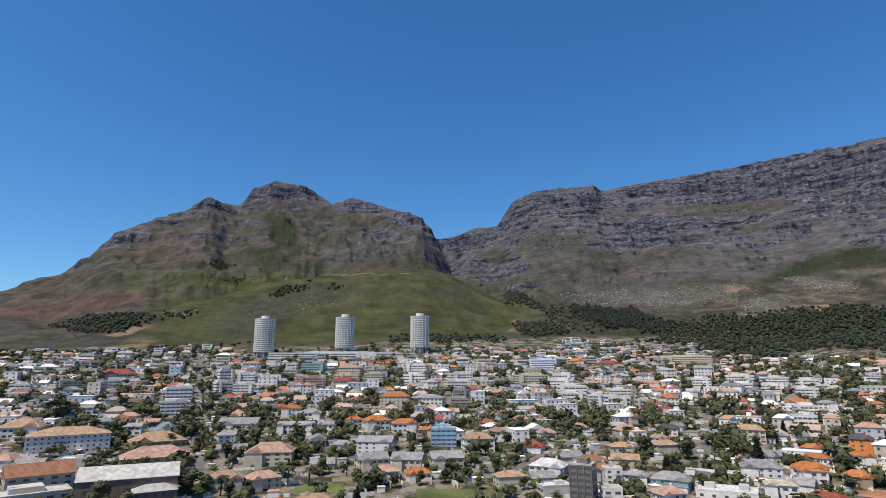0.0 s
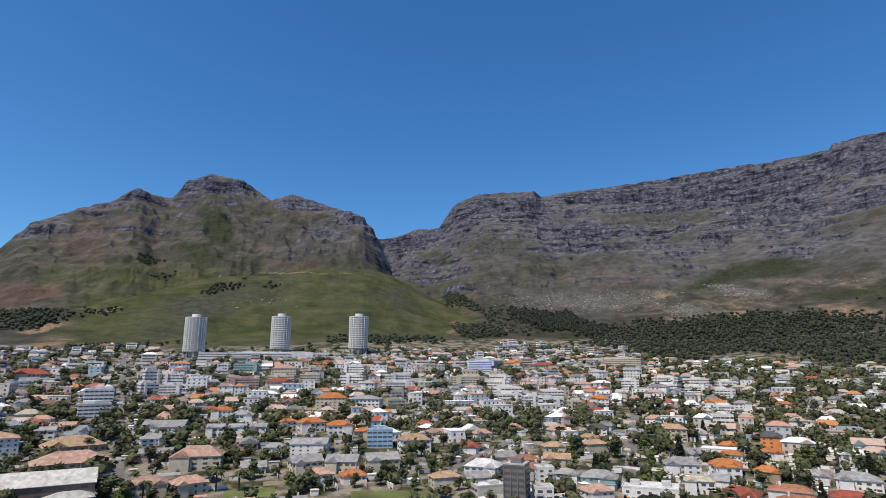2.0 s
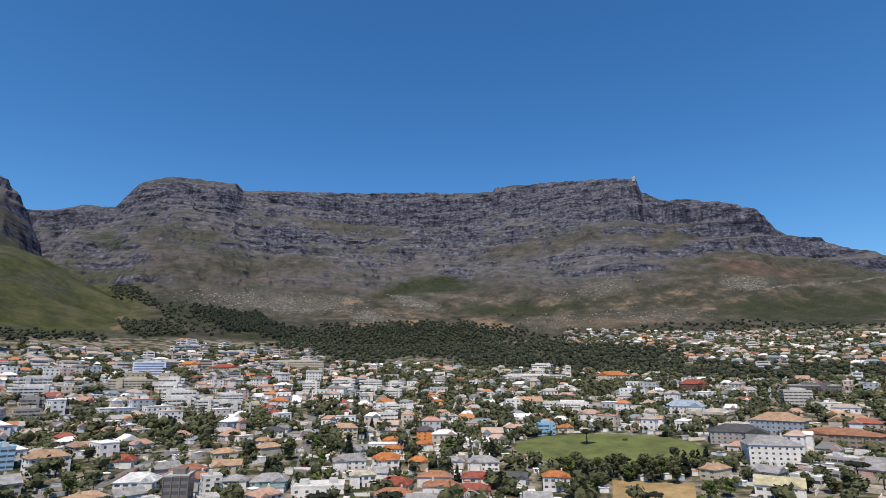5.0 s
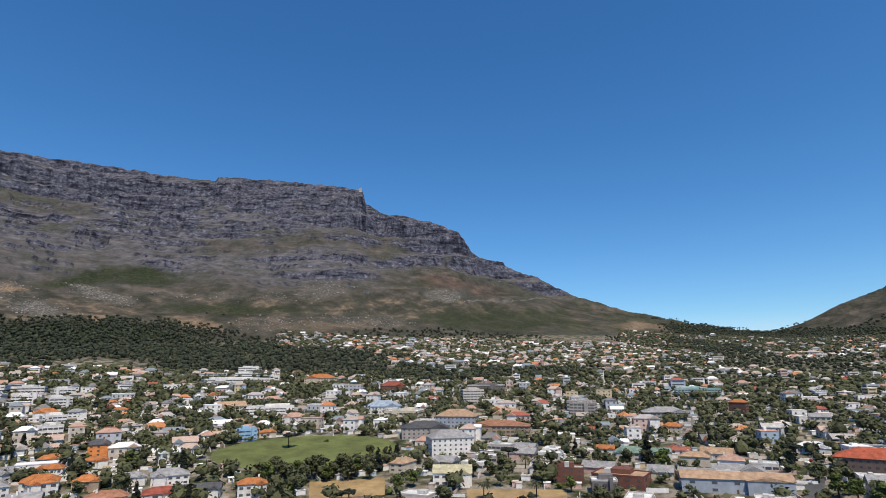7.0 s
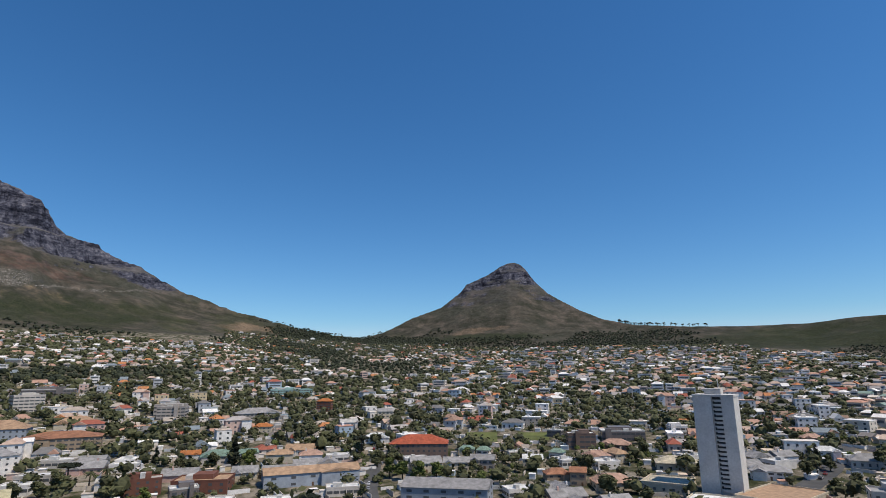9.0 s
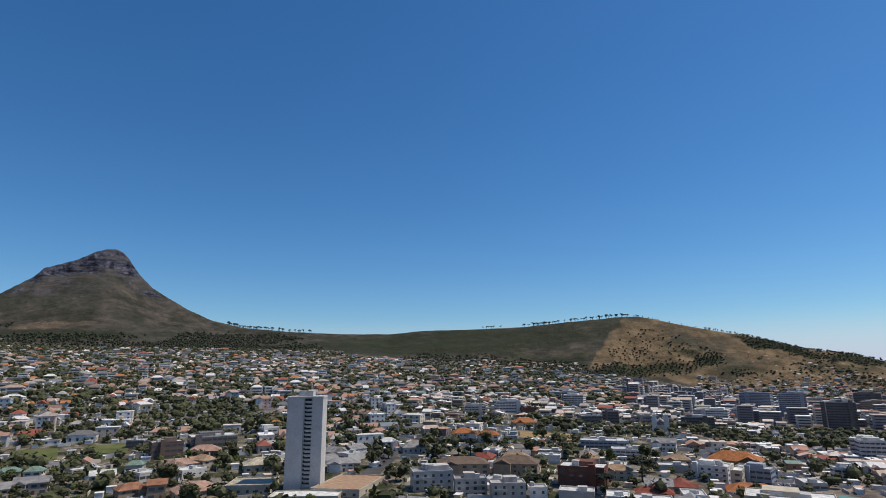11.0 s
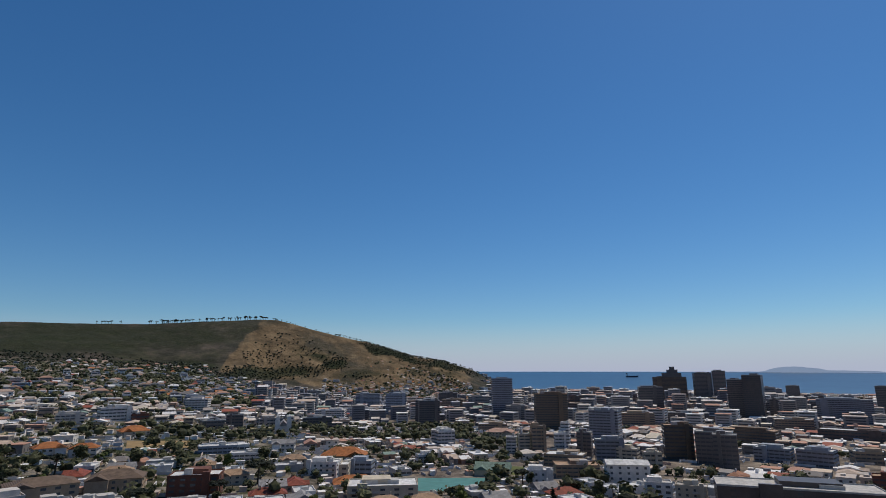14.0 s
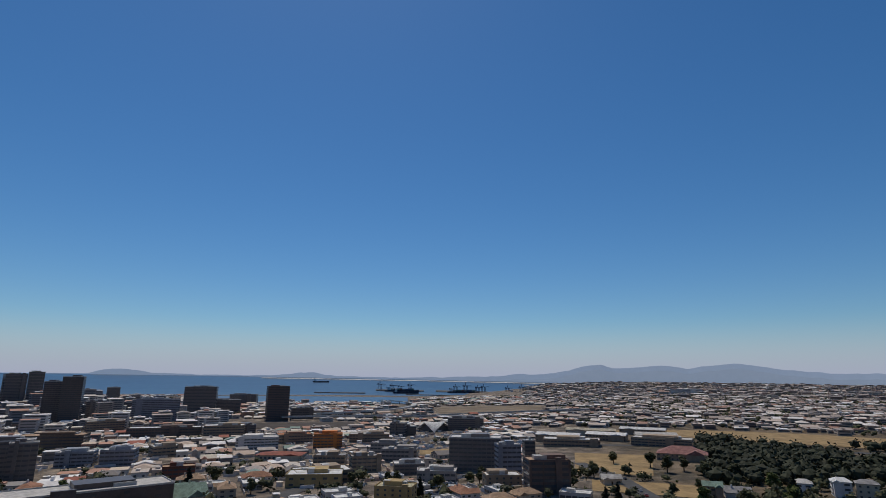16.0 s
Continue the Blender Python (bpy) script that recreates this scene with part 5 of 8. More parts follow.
building(-12.76, 768, 30.4, 19.9, 12.3, -9, "f", "teal", "pale", 0.0)
building(-15.05, 755, 14.5, 10.0, 7.1, -1, "f", "white", "pale", 0.0)
building(-14.85, 795, 14.5, 10.0, 7.5, -1, "f", "white", "pale", 0.0)
building(-9.46, 703, 30.4, 21.2, 8.6, -12, "f", "cream", "pale", 0.0)
building(-9.26, 749, 30.4, 21.2, 9.2, -12, "h", "cream", "pink", 4.0)
building(-6.84, 702, 23.5, 15.1, 8.7, -7, "f", "cream", "pale", 0.0)
building(-6.64, 748, 23.5, 15.1, 9.3, -7, "f", "cream", "pale", 0.0)
building(-2.70, 677, 26.3, 17.9, 10.7, -14, "f", "white", "pale", 0.0)
building(-2.50, 735, 26.3, 17.9, 11.7, -14, "f", "white", "pale", 0.0)
building(-9.74, 672, 29.7, 19.8, 7.6, 7, "h", "cream", "red", 4.4)
building(-12.91, 520, 18.5, 11.8, 6.6, -3, "h", "white", "grey", 4.7)
building(-15.05, 479, 12.7, 9.1, 5.5, -15, "g", "white", "grey", 6.8)
building(-13.19, 476, 12.7, 9.0, 5.5, -13, "g", "white", "grey", 6.9)
building(-11.32, 474, 12.7, 9.0, 5.6, -14, "g", "white", "grey", 6.9)
building(-14.68, 542, 17.2, 11.6, 5.9, -8, "h", "white", "orange", 5.4)
building(8.68, 424, 18.5, 13.0, 2.6, -13, "h", "white", "red", 6.8)
building(10.29, 374, 21.5, 15.3, 5.2, -15, "h", "white", "white", 4.6)
building(21.20, 363, 20.7, 13.7, 4.7, -6, "h", "teal", "grey", 4.5)
building(18.23, 365, 14.0, 9.4, 4.0, -8, "h", "white", "grey", 4.9)
building(32.01, 406, 18.4, 11.7, 5.5, -3, "h", "white", "orange", 5.2)
building(35.28, 405, 13.9, 9.8, 3.5, -13, "h", "white", "orange", 4.7)
building(29.79, 363, 15.7, 9.8, 6.6, 1, "h", "white", "cream", 2.2)
building(25.67, 355, 29.7, 18.4, 3.9, -3, "f", "white", "white", 0.0)
building(28.43, 403, 21.7, 14.2, 4.7, 5, "h", "white", "grey", 6.0)
building(27.77, 459, 13.6, 9.4, 2.9, -11, "h", "white", "pale", 5.2)
building(28.01, 492, 19.9, 12.8, 8.0, -3, "h", "cream", "tan", 6.4)
building(32.06, 570, 18.2, 12.1, 7.7, 11, "f", "white", "pale", 0.0)
building(32.26, 614, 18.2, 12.1, 8.3, 11, "f", "white", "white", 0.0)
building(24.50, 730, 20.6, 12.9, 12.1, -1, "f", "white", "pale", 0.0)
building(24.70, 810, 20.6, 12.9, 13.5, -1, "g", "white", "grey", 4.5)
building(27.61, 735, 32.5, 22.3, 9.0, -15, "f", "white", "pale", 0.0)
building(27.81, 793, 32.5, 22.3, 9.7, -15, "f", "white", "pale", 0.0)
building(30.38, 736, 25.4, 16.7, 8.5, -10, "f", "white", "pale", 0.0)
building(30.58, 794, 25.4, 16.7, 9.2, -10, "f", "white", "grey", 0.0)
building(32.48, 717, 21.0, 14.4, 8.9, 15, "f", "white", "pale", 0.0)
building(32.68, 777, 21.0, 14.4, 9.7, 15, "f", "white", "grey", 0.0)
building(22.84, 943, 97.9, 26.0, 11.0, -14, "f", "cream", "pale", 0.0)
building(21.55, 628, 19.9, 12.5, 6.1, 1, "h", "white", "orange", 4.4)
building(21.24, 571, 15.3, 9.9, 4.5, -4, "h", "pinkw", "red", 5.0)
building(19.22, 587, 13.6, 10.0, 9.9, 11, "f", "cream", "white", 0.0)
building(16.97, 607, 21.9, 14.9, 7.7, 14, "f", "white", "pale", 0.0)
building(17.17, 649, 21.9, 14.9, 8.2, 14, "f", "white", "white", 0.0)
building(14.93, 591, 14.2, 10.0, 11.3, 14, "f", "white", "pale", 0.0)
building(16.99, 433, 15.1, 10.8, 3.0, 15, "h", "cream", "tan", 6.0)
building(17.36, 396, 17.3, 11.2, 5.0, -4, "g", "cream", "tan", 4.7)
building(20.40, 460, 12.7, 9.0, 4.3, -6, "h", "white", "tan", 5.9)
building(21.24, 496, 16.7, 11.3, 4.7, -9, "h", "white", "dark", 4.7)
building(31.75, 653, 20.7, 13.1, 5.2, 2, "h", "white", "orange", 4.2)
building(33.85, 649, 15.5, 10.3, 4.1, 7, "h", "white", "grey", 6.6)
building(30.05, 589, 14.4, 10.1, 5.7, -13, "h", "pinkw", "tan", 6.2)
building(27.69, 580, 17.1, 11.5, 3.3, 8, "h", "cream", "red", 6.2)
building(36.21, 701, 14.3, 9.2, 4.3, -3, "h", "white", "orange", 4.8)
building(37.02, 658, 13.4, 9.0, 3.0, -7, "h", "white", "orange", 6.0)
building(32.66, 472, 9.1, 9.0, 2.9, 10, "h", "white", "orange", 5.5)
building(35.65, 452, 14.2, 9.0, 3.7, 2, "h", "white", "orange", 5.0)
building(35.74, 498, 13.4, 9.0, 5.6, 8, "h", "brick", "dark", 5.2)
building(36.36, 553, 14.9, 9.4, 3.7, -2, "h", "cream", "red", 5.8)
building(10.29, 805, 37.6, 25.4, 15.4, -13, "f", "stripe", "blue", 0.0)
building(12.51, 622, 32.0, 20.4, 7.2, 6, "f", "white", "pale", 0.0)
building(12.71, 660, 32.0, 20.4, 7.7, 6, "f", "white", "pale", 0.0)
building(15.27, 594, 17.4, 11.4, 10.7, 9, "f", "white", "pale", 0.0)
building(8.77, 705, 41.8, 25.1, 10.9, 0, "f", "cream", "pale", 0.0)
building(11.98, 701, 27.8, 18.8, 6.8, -13, "f", "white", "pale", 0.0)
building(12.18, 739, 27.8, 18.8, 7.2, -13, "f", "white", "pale", 0.0)
building(16.42, 857, 37.4, 22.0, 7.3, 14, "h", "cream", "red", 4.4)
building(13.40, 851, 25.5, 17.3, 7.8, -9, "h", "cream", "orange", 6.4)
building(46.53, 863, 95.3, 26.0, 7.4, 13, "f", "white", "white", 0.0)
building(47.34, 911, 32.8, 22.0, 8.8, -12, "f", "white", "pale", 0.0)
building(47.54, 979, 32.8, 22.0, 9.5, -12, "f", "white", "pale", 0.0)
building(32.09, 399, 14.3, 10.1, 5.2, 13, "h", "white", "orange", 6.3)
building(35.19, 398, 13.8, 9.0, 4.2, -1, "h", "tan", "orange", 5.3)
building(32.91, 353, 19.2, 13.5, 3.3, -13, "h", "cream", "red", 6.0)
building(40.77, 368, 17.9, 11.1, 2.6, 0, "h", "white", "red", 3.9)
building(38.45, 401, 14.9, 10.0, 3.9, 8, "h", "white", "grey", 4.3)
building(41.42, 395, 20.8, 13.3, 5.2, 3, "h", "white", "grey", 4.6)
building(41.21, 447, 15.2, 10.6, 6.5, 12, "g", "white", "white", 4.9)
building(48.36, 355, 15.7, 10.1, 5.9, 3, "h", "white", "orange", 6.3)
building(44.56, 359, 14.6, 9.8, 4.1, -8, "g", "white", "dark", 6.3)
building(47.58, 505, 14.2, 10.0, 8.8, 12, "f", "blue", "pale", 0.0)
building(49.47, 514, 13.8, 9.0, 3.3, 3, "h", "cream", "orange", 4.3)
building(51.87, 575, 20.3, 14.2, 4.8, -13, "h", "white", "pink", 4.8)
building(49.60, 623, 47.2, 26.0, 8.0, -2, "f", "white", "pale", 0.0)
building(45.97, 650, 29.9, 20.7, 5.5, 11, "g", "white", "tan", 4.9)
building(32.35, 468, 12.6, 9.0, 3.3, -8, "h", "white", "orange", 5.0)
building(35.60, 454, 11.7, 9.0, 2.8, -11, "h", "white", "orange", 4.5)
building(35.79, 484, 13.4, 9.0, 6.6, -5, "h", "orangew", "dark", 6.2)
building(54.21, 843, 45.8, 22.0, 7.9, -2, "h", "cream", "orange", 8.8)
building(66.90, 435, 31.7, 22.0, 12.2, 14, "h", "white", "grey", 5.1)
building(71.90, 497, 50.1, 22.0, 8.8, -6, "h", "tan", "terra", 4.0)
building(67.71, 535, 37.5, 22.0, 9.9, -12, "h", "bluew", "tan", 6.3)
building(72.80, 570, 29.8, 19.6, 5.5, -6, "h", "cream", "tan", 5.6)
building(64.49, 491, 39.5, 22.0, 8.7, 4, "h", "grey", "dark", 5.0)
building(62.39, 576, 34.0, 23.3, 7.6, -15, "f", "cream", "white", 0.0)
building(60.36, 609, 37.1, 22.0, 7.1, -7, "h", "white", "blue", 6.5)
building(67.16, 359, 23.0, 14.6, 6.3, -2, "g", "white", "yellow", 6.4)
building(61.30, 763, 32.0, 21.1, 6.9, 6, "h", "brick", "red", 6.9)
building(69.23, 668, 24.7, 16.7, 14.8, 13, "f", "pale", "pale", 0.0)
building(70.66, 753, 47.1, 26.0, 9.5, -7, "f", "dark", "pale", 0.0)
building(79.88, 623, 28.2, 18.1, 10.8, -7, "f", "grey", "pale", 0.0)
building(84.05, 427, 21.1, 13.6, 4.9, -4, "h", "pale", "green", 4.2)
building(86.63, 428, 12.7, 9.0, 4.9, 13, "g", "pale", "green", 4.5)
building(78.24, 366, 18.2, 11.3, 8.0, -3, "f", "brick", "pale", 0.0)
building(83.06, 364, 29.8, 20.3, 6.5, -14, "f", "brick", "tan", 0.0)
building(81.43, 345, 14.0, 10.0, 6.9, 6, "f", "dark", "white", 0.0)
building(92.48, 365, 56, 15.0, 7.2, 9, "g", "bluew", "tan", 3.2)
building(102.83, 433, 42.0, 22.0, 9.5, -4, "h", "brown", "redo", 5.5)
building(91.40, 443, 19.8, 13.3, 3.4, -8, "g", "white", "tan", 5.3)
building(99.44, 593, 15.8, 10.4, 8.4, 6, "g", "cream", "grey", 6.0)
building(93.56, 658, 15.9, 11.3, 9.9, -14, "h", "brick", "orange", 5.8)
building(103.34, 385, 19.8, 13.5, 5.0, 10, "g", "cream", "grey", 5.6)
building(106.42, 387, 16.7, 10.6, 4.6, -2, "g", "cream", "grey", 4.7)
building(109.00, 391, 15.6, 10.4, 5.1, -7, "g", "grey", "grey", 5.1)
building(107.46, 424, 10.9, 9.0, 5.1, -4, "h", "cream", "green", 4.5)
building(109.11, 424, 8.7, 9.0, 4.7, -15, "h", "white", "green", 3.4)
building(87.34, 601, 40.8, 22.0, 6.5, 11, "h", "grey", "grey", 4.9)
building(90.32, 789, 52.7, 26.0, 7.8, 4, "f", "teal", "white", 0.0)
building(80.04, 604, 24.8, 16.6, 11.7, -12, "f", "grey", "pale", 0.0)
building(87.88, 533, 15.4, 10.5, 3.8, -10, "h", "cream", "orange", 5.7)
building(75.73, 382, 12.6, 9.0, 3.7, -15, "g", "white", "pale", 3.8)
building(78.27, 401, 9.0, 10.0, 4.6, 10, "f", "white", "pale", 0.0)
building(81.81, 436, 12.1, 9.0, 3.9, -1, "g", "white", "orange", 4.3)
building(105.52, 317, 45.9, 22.0, 9.2, -12, "g", "bluew", "grey", 3.3)
building(127.31, 522, 17.1, 11.7, 6.7, 14, "f", "white", "pale", 0.0)
building(116.05, 359, 14.6, 10.4, 4.5, 15, "h", "tan", "terra", 3.4)
building(118.03, 352, 9.0, 9.0, 6.1, -3, "g", "tan", "terra", 5.9)
building(121.13, 348, 22.3, 15.9, 3.9, 15, "h", "cream", "pink", 3.9)
building(113.82, 396, 12.9, 9.0, 4.0, 2, "g", "cream", "white", 6.1)
building(116.20, 420, 9.8, 9.0, 3.7, -14, "h", "pale", "green", 4.7)
building(118.48, 457, 20.5, 13.4, 10.8, 9, "f", "brown", "white", 0.0)
building(126.94, 399, 26.1, 17.0, 4.4, 5, "h", "cream", "cream", 3.7)
building(122.25, 495, 33.7, 22.1, 7.5, 9, "f", "dark", "white", 0.0)
building(116.14, 503, 11.9, 10.0, 5.3, -15, "f", "dark", "white", 0.0)
building(121.66, 453, 21.6, 14.0, 4.1, -4, "h", "brown", "pink", 4.2)
building(142.70, 339, 22.6, 14.8, 9.8, 9, "f", "pale", "grey", 0.0)
building(146.46, 325, 17.4, 11.0, 8.6, 5, "f", "pale", "grey", 0.0)
building(150.03, 316, 18.0, 11.6, 8.8, 7, "f", "pale", "pale", 0.0)
building(152.88, 317, 9.3, 10.0, 6.6, 7, "f", "white", "pale", 0.0)
building(157.28, 353, 26.2, 17.3, 11.5, -10, "f", "brick", "white", 0.0)
building(145.75, 368, 31.0, 20.6, 8.7, 7, "h", "tan", "brown", 3.3)
building(151.03, 373, 27.4, 18.4, 8.5, -8, "h", "tan", "brown", 4.0)
building(145.93, 497, 19.1, 13.3, 5.9, 12, "h", "white", "orange", 5.0)
building(148.43, 494, 17.6, 12.0, 5.4, -10, "h", "white", "orange", 4.5)
building(137.61, 505, 13.8, 9.8, 5.5, 14, "h", "tan", "pink", 3.2)
building(138.45, 457, 14.0, 9.9, 5.0, 14, "h", "white", "white", 4.6)
building(151.95, 590, 23.8, 16.7, 4.9, 13, "h", "cream", "orange", 4.9)
building(170.43, 481, 35.9, 22.0, 6.6, -7, "h", "cream", "orange", 7.0)
building(168.51, 413, 20.9, 14.1, 9.1, -13, "f", "white", "white", 0.0)
building(171.87, 437, 21.2, 14.3, 9.7, -13, "f", "bluew", "pale", 0.0)
building(171.54, 389, 28.3, 18.7, 3.0, 6, "h", "brick", "orange", 4.0)
building(180.07, 636, 23.8, 15.1, 13.8, -6, "f", "white", "white", 0.0)
building(178.19, 487, 12.7, 10.0, 7.0, 15, "f", "white", "white", 0.0)
building(172.62, 1353, 56.0, 26.0, 32.8, -2, "f", "bluew", "pale", 0.0)
building(175.47, 1189, 27.3, 18.6, 39.7, -14, "f", "bluew", "pale", 0.0)
building(178.38, 944, 30.4, 20.2, 33.2, -11, "f", "dark", "pale", 0.0)
building(167.77, 745, 35.8, 21.9, 12.1, 2, "f", "dark", "pale", 0.0)
building(171.59, 1051, 57.3, 26.0, 14.9, -1, "f", "white", "pale", 0.0)
building(180.65, 1435, 45.4, 26.0, 30.9, -4, "f", "dark", "pale", 0.0)
building(156.63, 914, 27.5, 16.5, 12.7, 0, "f", "bluew", "pale", 0.0)
building(186.00, 983, 34.0, 21.8, 66.7, 7, "f", "steel", "pale", 0.0)
building(190.73, 811, 43.1, 26.0, 46.9, 8, "f", "bronze", "tan", 0.0)
building(200.10, 1133, 42.3, 26.0, 51.5, 6, "f", "dark", "pale", 0.0)
building(201.87, 1547, 79.5, 26.0, 68.5, 1, "f", "bronze", "tan", 0.0)
building(204.68, 1497, 37.9, 25.2, 79.5, 11, "f", "dark", "pale", 0.0)
building(206.06, 1499, 27.8, 17.5, 84.3, 5, "f", "dark", "pale", 0.0)
building(207.29, 1085, 23.3, 14.6, 66.8, -4, "f", "dark", "pale", 0.0)
building(208.72, 1061, 27.9, 18.6, 74.4, -11, "f", "black", "pale", 0.0)
building(195.84, 679, 31.9, 21.6, 33.3, -13, "f", "steel", "pale", 0.0)
building(193.81, 537, 12.6, 10.0, 21.6, -10, "f", "dark", "pale", 0.0)
building(196.02, 517, 22.9, 14.7, 17.7, 7, "f", "steel", "pale", 0.0)
building(202.13, 558, 24.1, 15.6, 28.2, 8, "f", "bronze", "tan", 0.0)
building(205.17, 541, 28.6, 18.1, 25.4, -5, "f", "dark", "pale", 0.0)
building(207.89, 715, 58.7, 26.0, 15.0, -15, "f", "bronze", "tan", 0.0)
building(197.43, 409, 26.8, 18.0, 13.4, 8, "g", "white", "white", 2.2)
building(191.63, 607, 14.5, 10.0, 13.2, 8, "f", "white", "white", 0.0)
building(192.05, 615, 8.2, 10.0, 23.7, -12, "f", "white", "white", 0.0)
building(189.40, 549, 13.1, 10.0, 24.9, 10, "f", "tan", "pale", 0.0)
building(210.89, 359, 75.9, 26.0, 13.9, 9, "f", "black", "pale", 0.0)
building(200.05, 351, 14.3, 10.0, 11.5, 4, "f", "white", "pale", 0.0)
building(202.87, 349, 15.6, 10.0, 11.3, -5, "f", "cream", "pale", 0.0)
building(197.67, 514, 17.3, 11.8, 11.3, -14, "f", "cream", "white", 0.0)
building(199.77, 499, 13.3, 10.0, 10.7, 13, "f", "cream", "white", 0.0)
building(209.67, 581, 27.8, 18.6, 11.1, -12, "f", "bluew", "white", 0.0)
building(212.77, 571, 26.0, 17.6, 12.4, -13, "f", "steel", "white", 0.0)
building(217.59, 366, 29.3, 20.2, 6.3, 11, "g", "cream", "green", 6.0)
building(218.77, 1335, 64.1, 26.0, 57.4, -9, "f", "dark", "pale", 0.0)
building(220.77, 1355, 68.2, 26.0, 30.1, 9, "f", "dark", "pale", 0.0)
building(225.60, 1133, 39.7, 25.7, 61.7, 8, "f", "brown", "pale", 0.0)
building(230.56, 664, 31.4, 19.1, 14.8, -1, "f", "orangew", "orange", 0.0)
building(236.25, 614, 29.5, 20.1, 10.0, -14, "f", "grey", "grey", 0.0)
building(234.22, 488, 24.1, 15.9, 11.6, 10, "f", "tan", "grey", 0.0)
building(230.90, 513, 26.5, 17.3, 9.5, -9, "f", "tan", "grey", 0.0)
building(229.55, 424, 37.7, 23.8, 7.7, -5, "f", "yellow", "white", 0.0)
building(238.45, 474, 24.5, 15.6, 7.8, 6, "f", "dark", "white", 0.0)
building(226.29, 571, 42.7, 22.0, 4.4, -15, "h", "cream", "red", 2.2)
building(237.35, 813, 20.8, 14.2, 16.8, -14, "f", "dark", "pale", 0.0)
building(244.04, 893, 54.8, 26.0, 17.1, -2, "f", "dark", "grey", 0.0)
building(222.62, 859, 31.8, 21.3, 11.6, 12, "f", "dark", "pale", 0.0)
building(216.11, 1513, 46.8, 26.0, 24.2, 12, "f", "dark", "pale", 0.0)
building(211.69, 2328, 41.2, 24.7, 40.0, 0, "f", "dark", "pale", 0.0)
building(251.80, 387, 26.5, 18.2, 20.0, 15, "f", "brown", "tan", 0.0)
building(247.50, 404, 24.1, 16.1, 8.1, 12, "f", "tan", "white", 0.0)
building(264.08, 573, 42.0, 22.0, 5.7, -3, "h", "tan", "salmon", 6.2)
building(254.27, 653, 59.8, 26.0, 6.9, -1, "f", "tan", "white", 0.0)
building(262.46, 679, 61.6, 26.0, 8.1, -7, "f", "tan", "pale", 0.0)
building(264.85, 2837, 134.4, 26.0, 20.0, -1, "f", "white", "white", 0.0)
building(266.33, 404, 10.9, 9.0, 5.8, 5, "g", "tan", "green", 5.9)
building(273.19, 436, 9.6, 9.0, 8.6, 2, "h", "white", "pale", 2.2)
building(275.78, 456, 10.7, 9.0, 8.8, 8, "h", "white", "white", 2.2)
building(277.49, 454, 11.9, 9.0, 9.2, 5, "h", "cream", "grey", 2.2)
building(257.71, 427, 13.4, 9.2, 3.6, 11, "g", "cream", "pale", 2.9)
building(13.45, 319, 12.1, 10.0, 21.4, -15, "f", "dark", "pale", 0.0)
building(15.90, 321, 9.8, 10.0, 9.8, 11, "f", "white", "pale", 0.0)
building(16.10, 353, 9.8, 10.0, 10.9, 11, "f", "white", "pale", 0.0)
building(227.36, 725, 40.0, 26.0, 9.5, 9, "f", "tan", "orange", 0.0)
building(206.70, 2399, 95.3, 26.0, 27.4, -15, "f", "dark", "pale", 0.0)
building(213.22, 1825, 45.0, 26.0, 24.2, -14, "f", "dark", "pale", 0.0)
building(161.62, 468, 26.2, 16.6, 4.9, -6, "f", "white", "white", 0.0)
building(158.92, 499, 28.8, 17.5, 5.3, -1, "f", "bluew", "white", 0.0)
building(164.75, 520, 18.7, 12.3, 6.3, -6, "g", "white", "grey", 3.6)
building(134.24, 389, 21.0, 13.2, 4.8, 1, "h", "white", "grey", 2.7)
building(141.28, 444, 22.8, 15.6, 4.4, 10, "h", "pale", "grey", 3.6)
building(98.65, 484, 20.4, 12.8, 4.2, 1, "h", "white", "white", 3.8)
building(96.12, 549, 20.4, 13.8, 6.4, 9, "g", "white", "pale", 3.0)
building(245.0, 486, 42.0, 22.0, 25.3, -4, "f", "dark", "white", 0.0)
building(248.13, 446, 18.1, 12.2, 23.0, 13, "f", "steel", "white", 0.0)
building(250.16, 471, 8.6, 10.0, 23.5, 12, "f", "dark", "white", 0.0)
building(175.40, 1142, 39.8, 24.6, 37.9, 3, "f", "bluew", "pale", 0.0)
building(178.70, 886, 31.3, 19.7, 35.2, 5, "f", "dark", "pale", 0.0)
building(181.20, 1219, 45.1, 26.0, 23.0, -13, "f", "tan", "pale", 0.0)
building(183.67, 1225, 43.6, 26.0, 28.8, 5, "f", "grey", "pale", 0.0)
building(187.43, 953, 34.3, 21.6, 23.7, -5, "f", "grey", "white", 0.0)
building(193.16, 1128, 24.8, 16.9, 33.5, 14, "f", "brown", "pale", 0.0)
building(198.80, 895, 45.1, 26.0, 18.7, 3, "f", "tan", "pale", 0.0)
building(203.23, 1003, 60.5, 26.0, 14.8, -4, "f", "dark", "pale", 0.0)
building(198.27, 1434, 30.9, 19.3, 29.2, 4, "f", "dark", "pale", 0.0)
building(210.41, 1162, 28.4, 19.0, 33.9, 12, "f", "dark", "pale", 0.0)
building(211.37, 923, 45.2, 26.0, 15.4, 7, "f", "tan", "pale", 0.0)
building(213.33, 1361, 80.9, 26.0, 24.3, -13, "f", "dark", "pale", 0.0)
building(215.15, 1155, 76.8, 26.0, 36.7, 0, "f", "steel", "pale", 0.0)
building(222.53, 1875, 80.2, 26.0, 29.6, -15, "f", "dark", "pale", 0.0)
building(221.06, 827, 50.0, 26.0, 13.5, -3, "f", "tan", "white", 0.0)
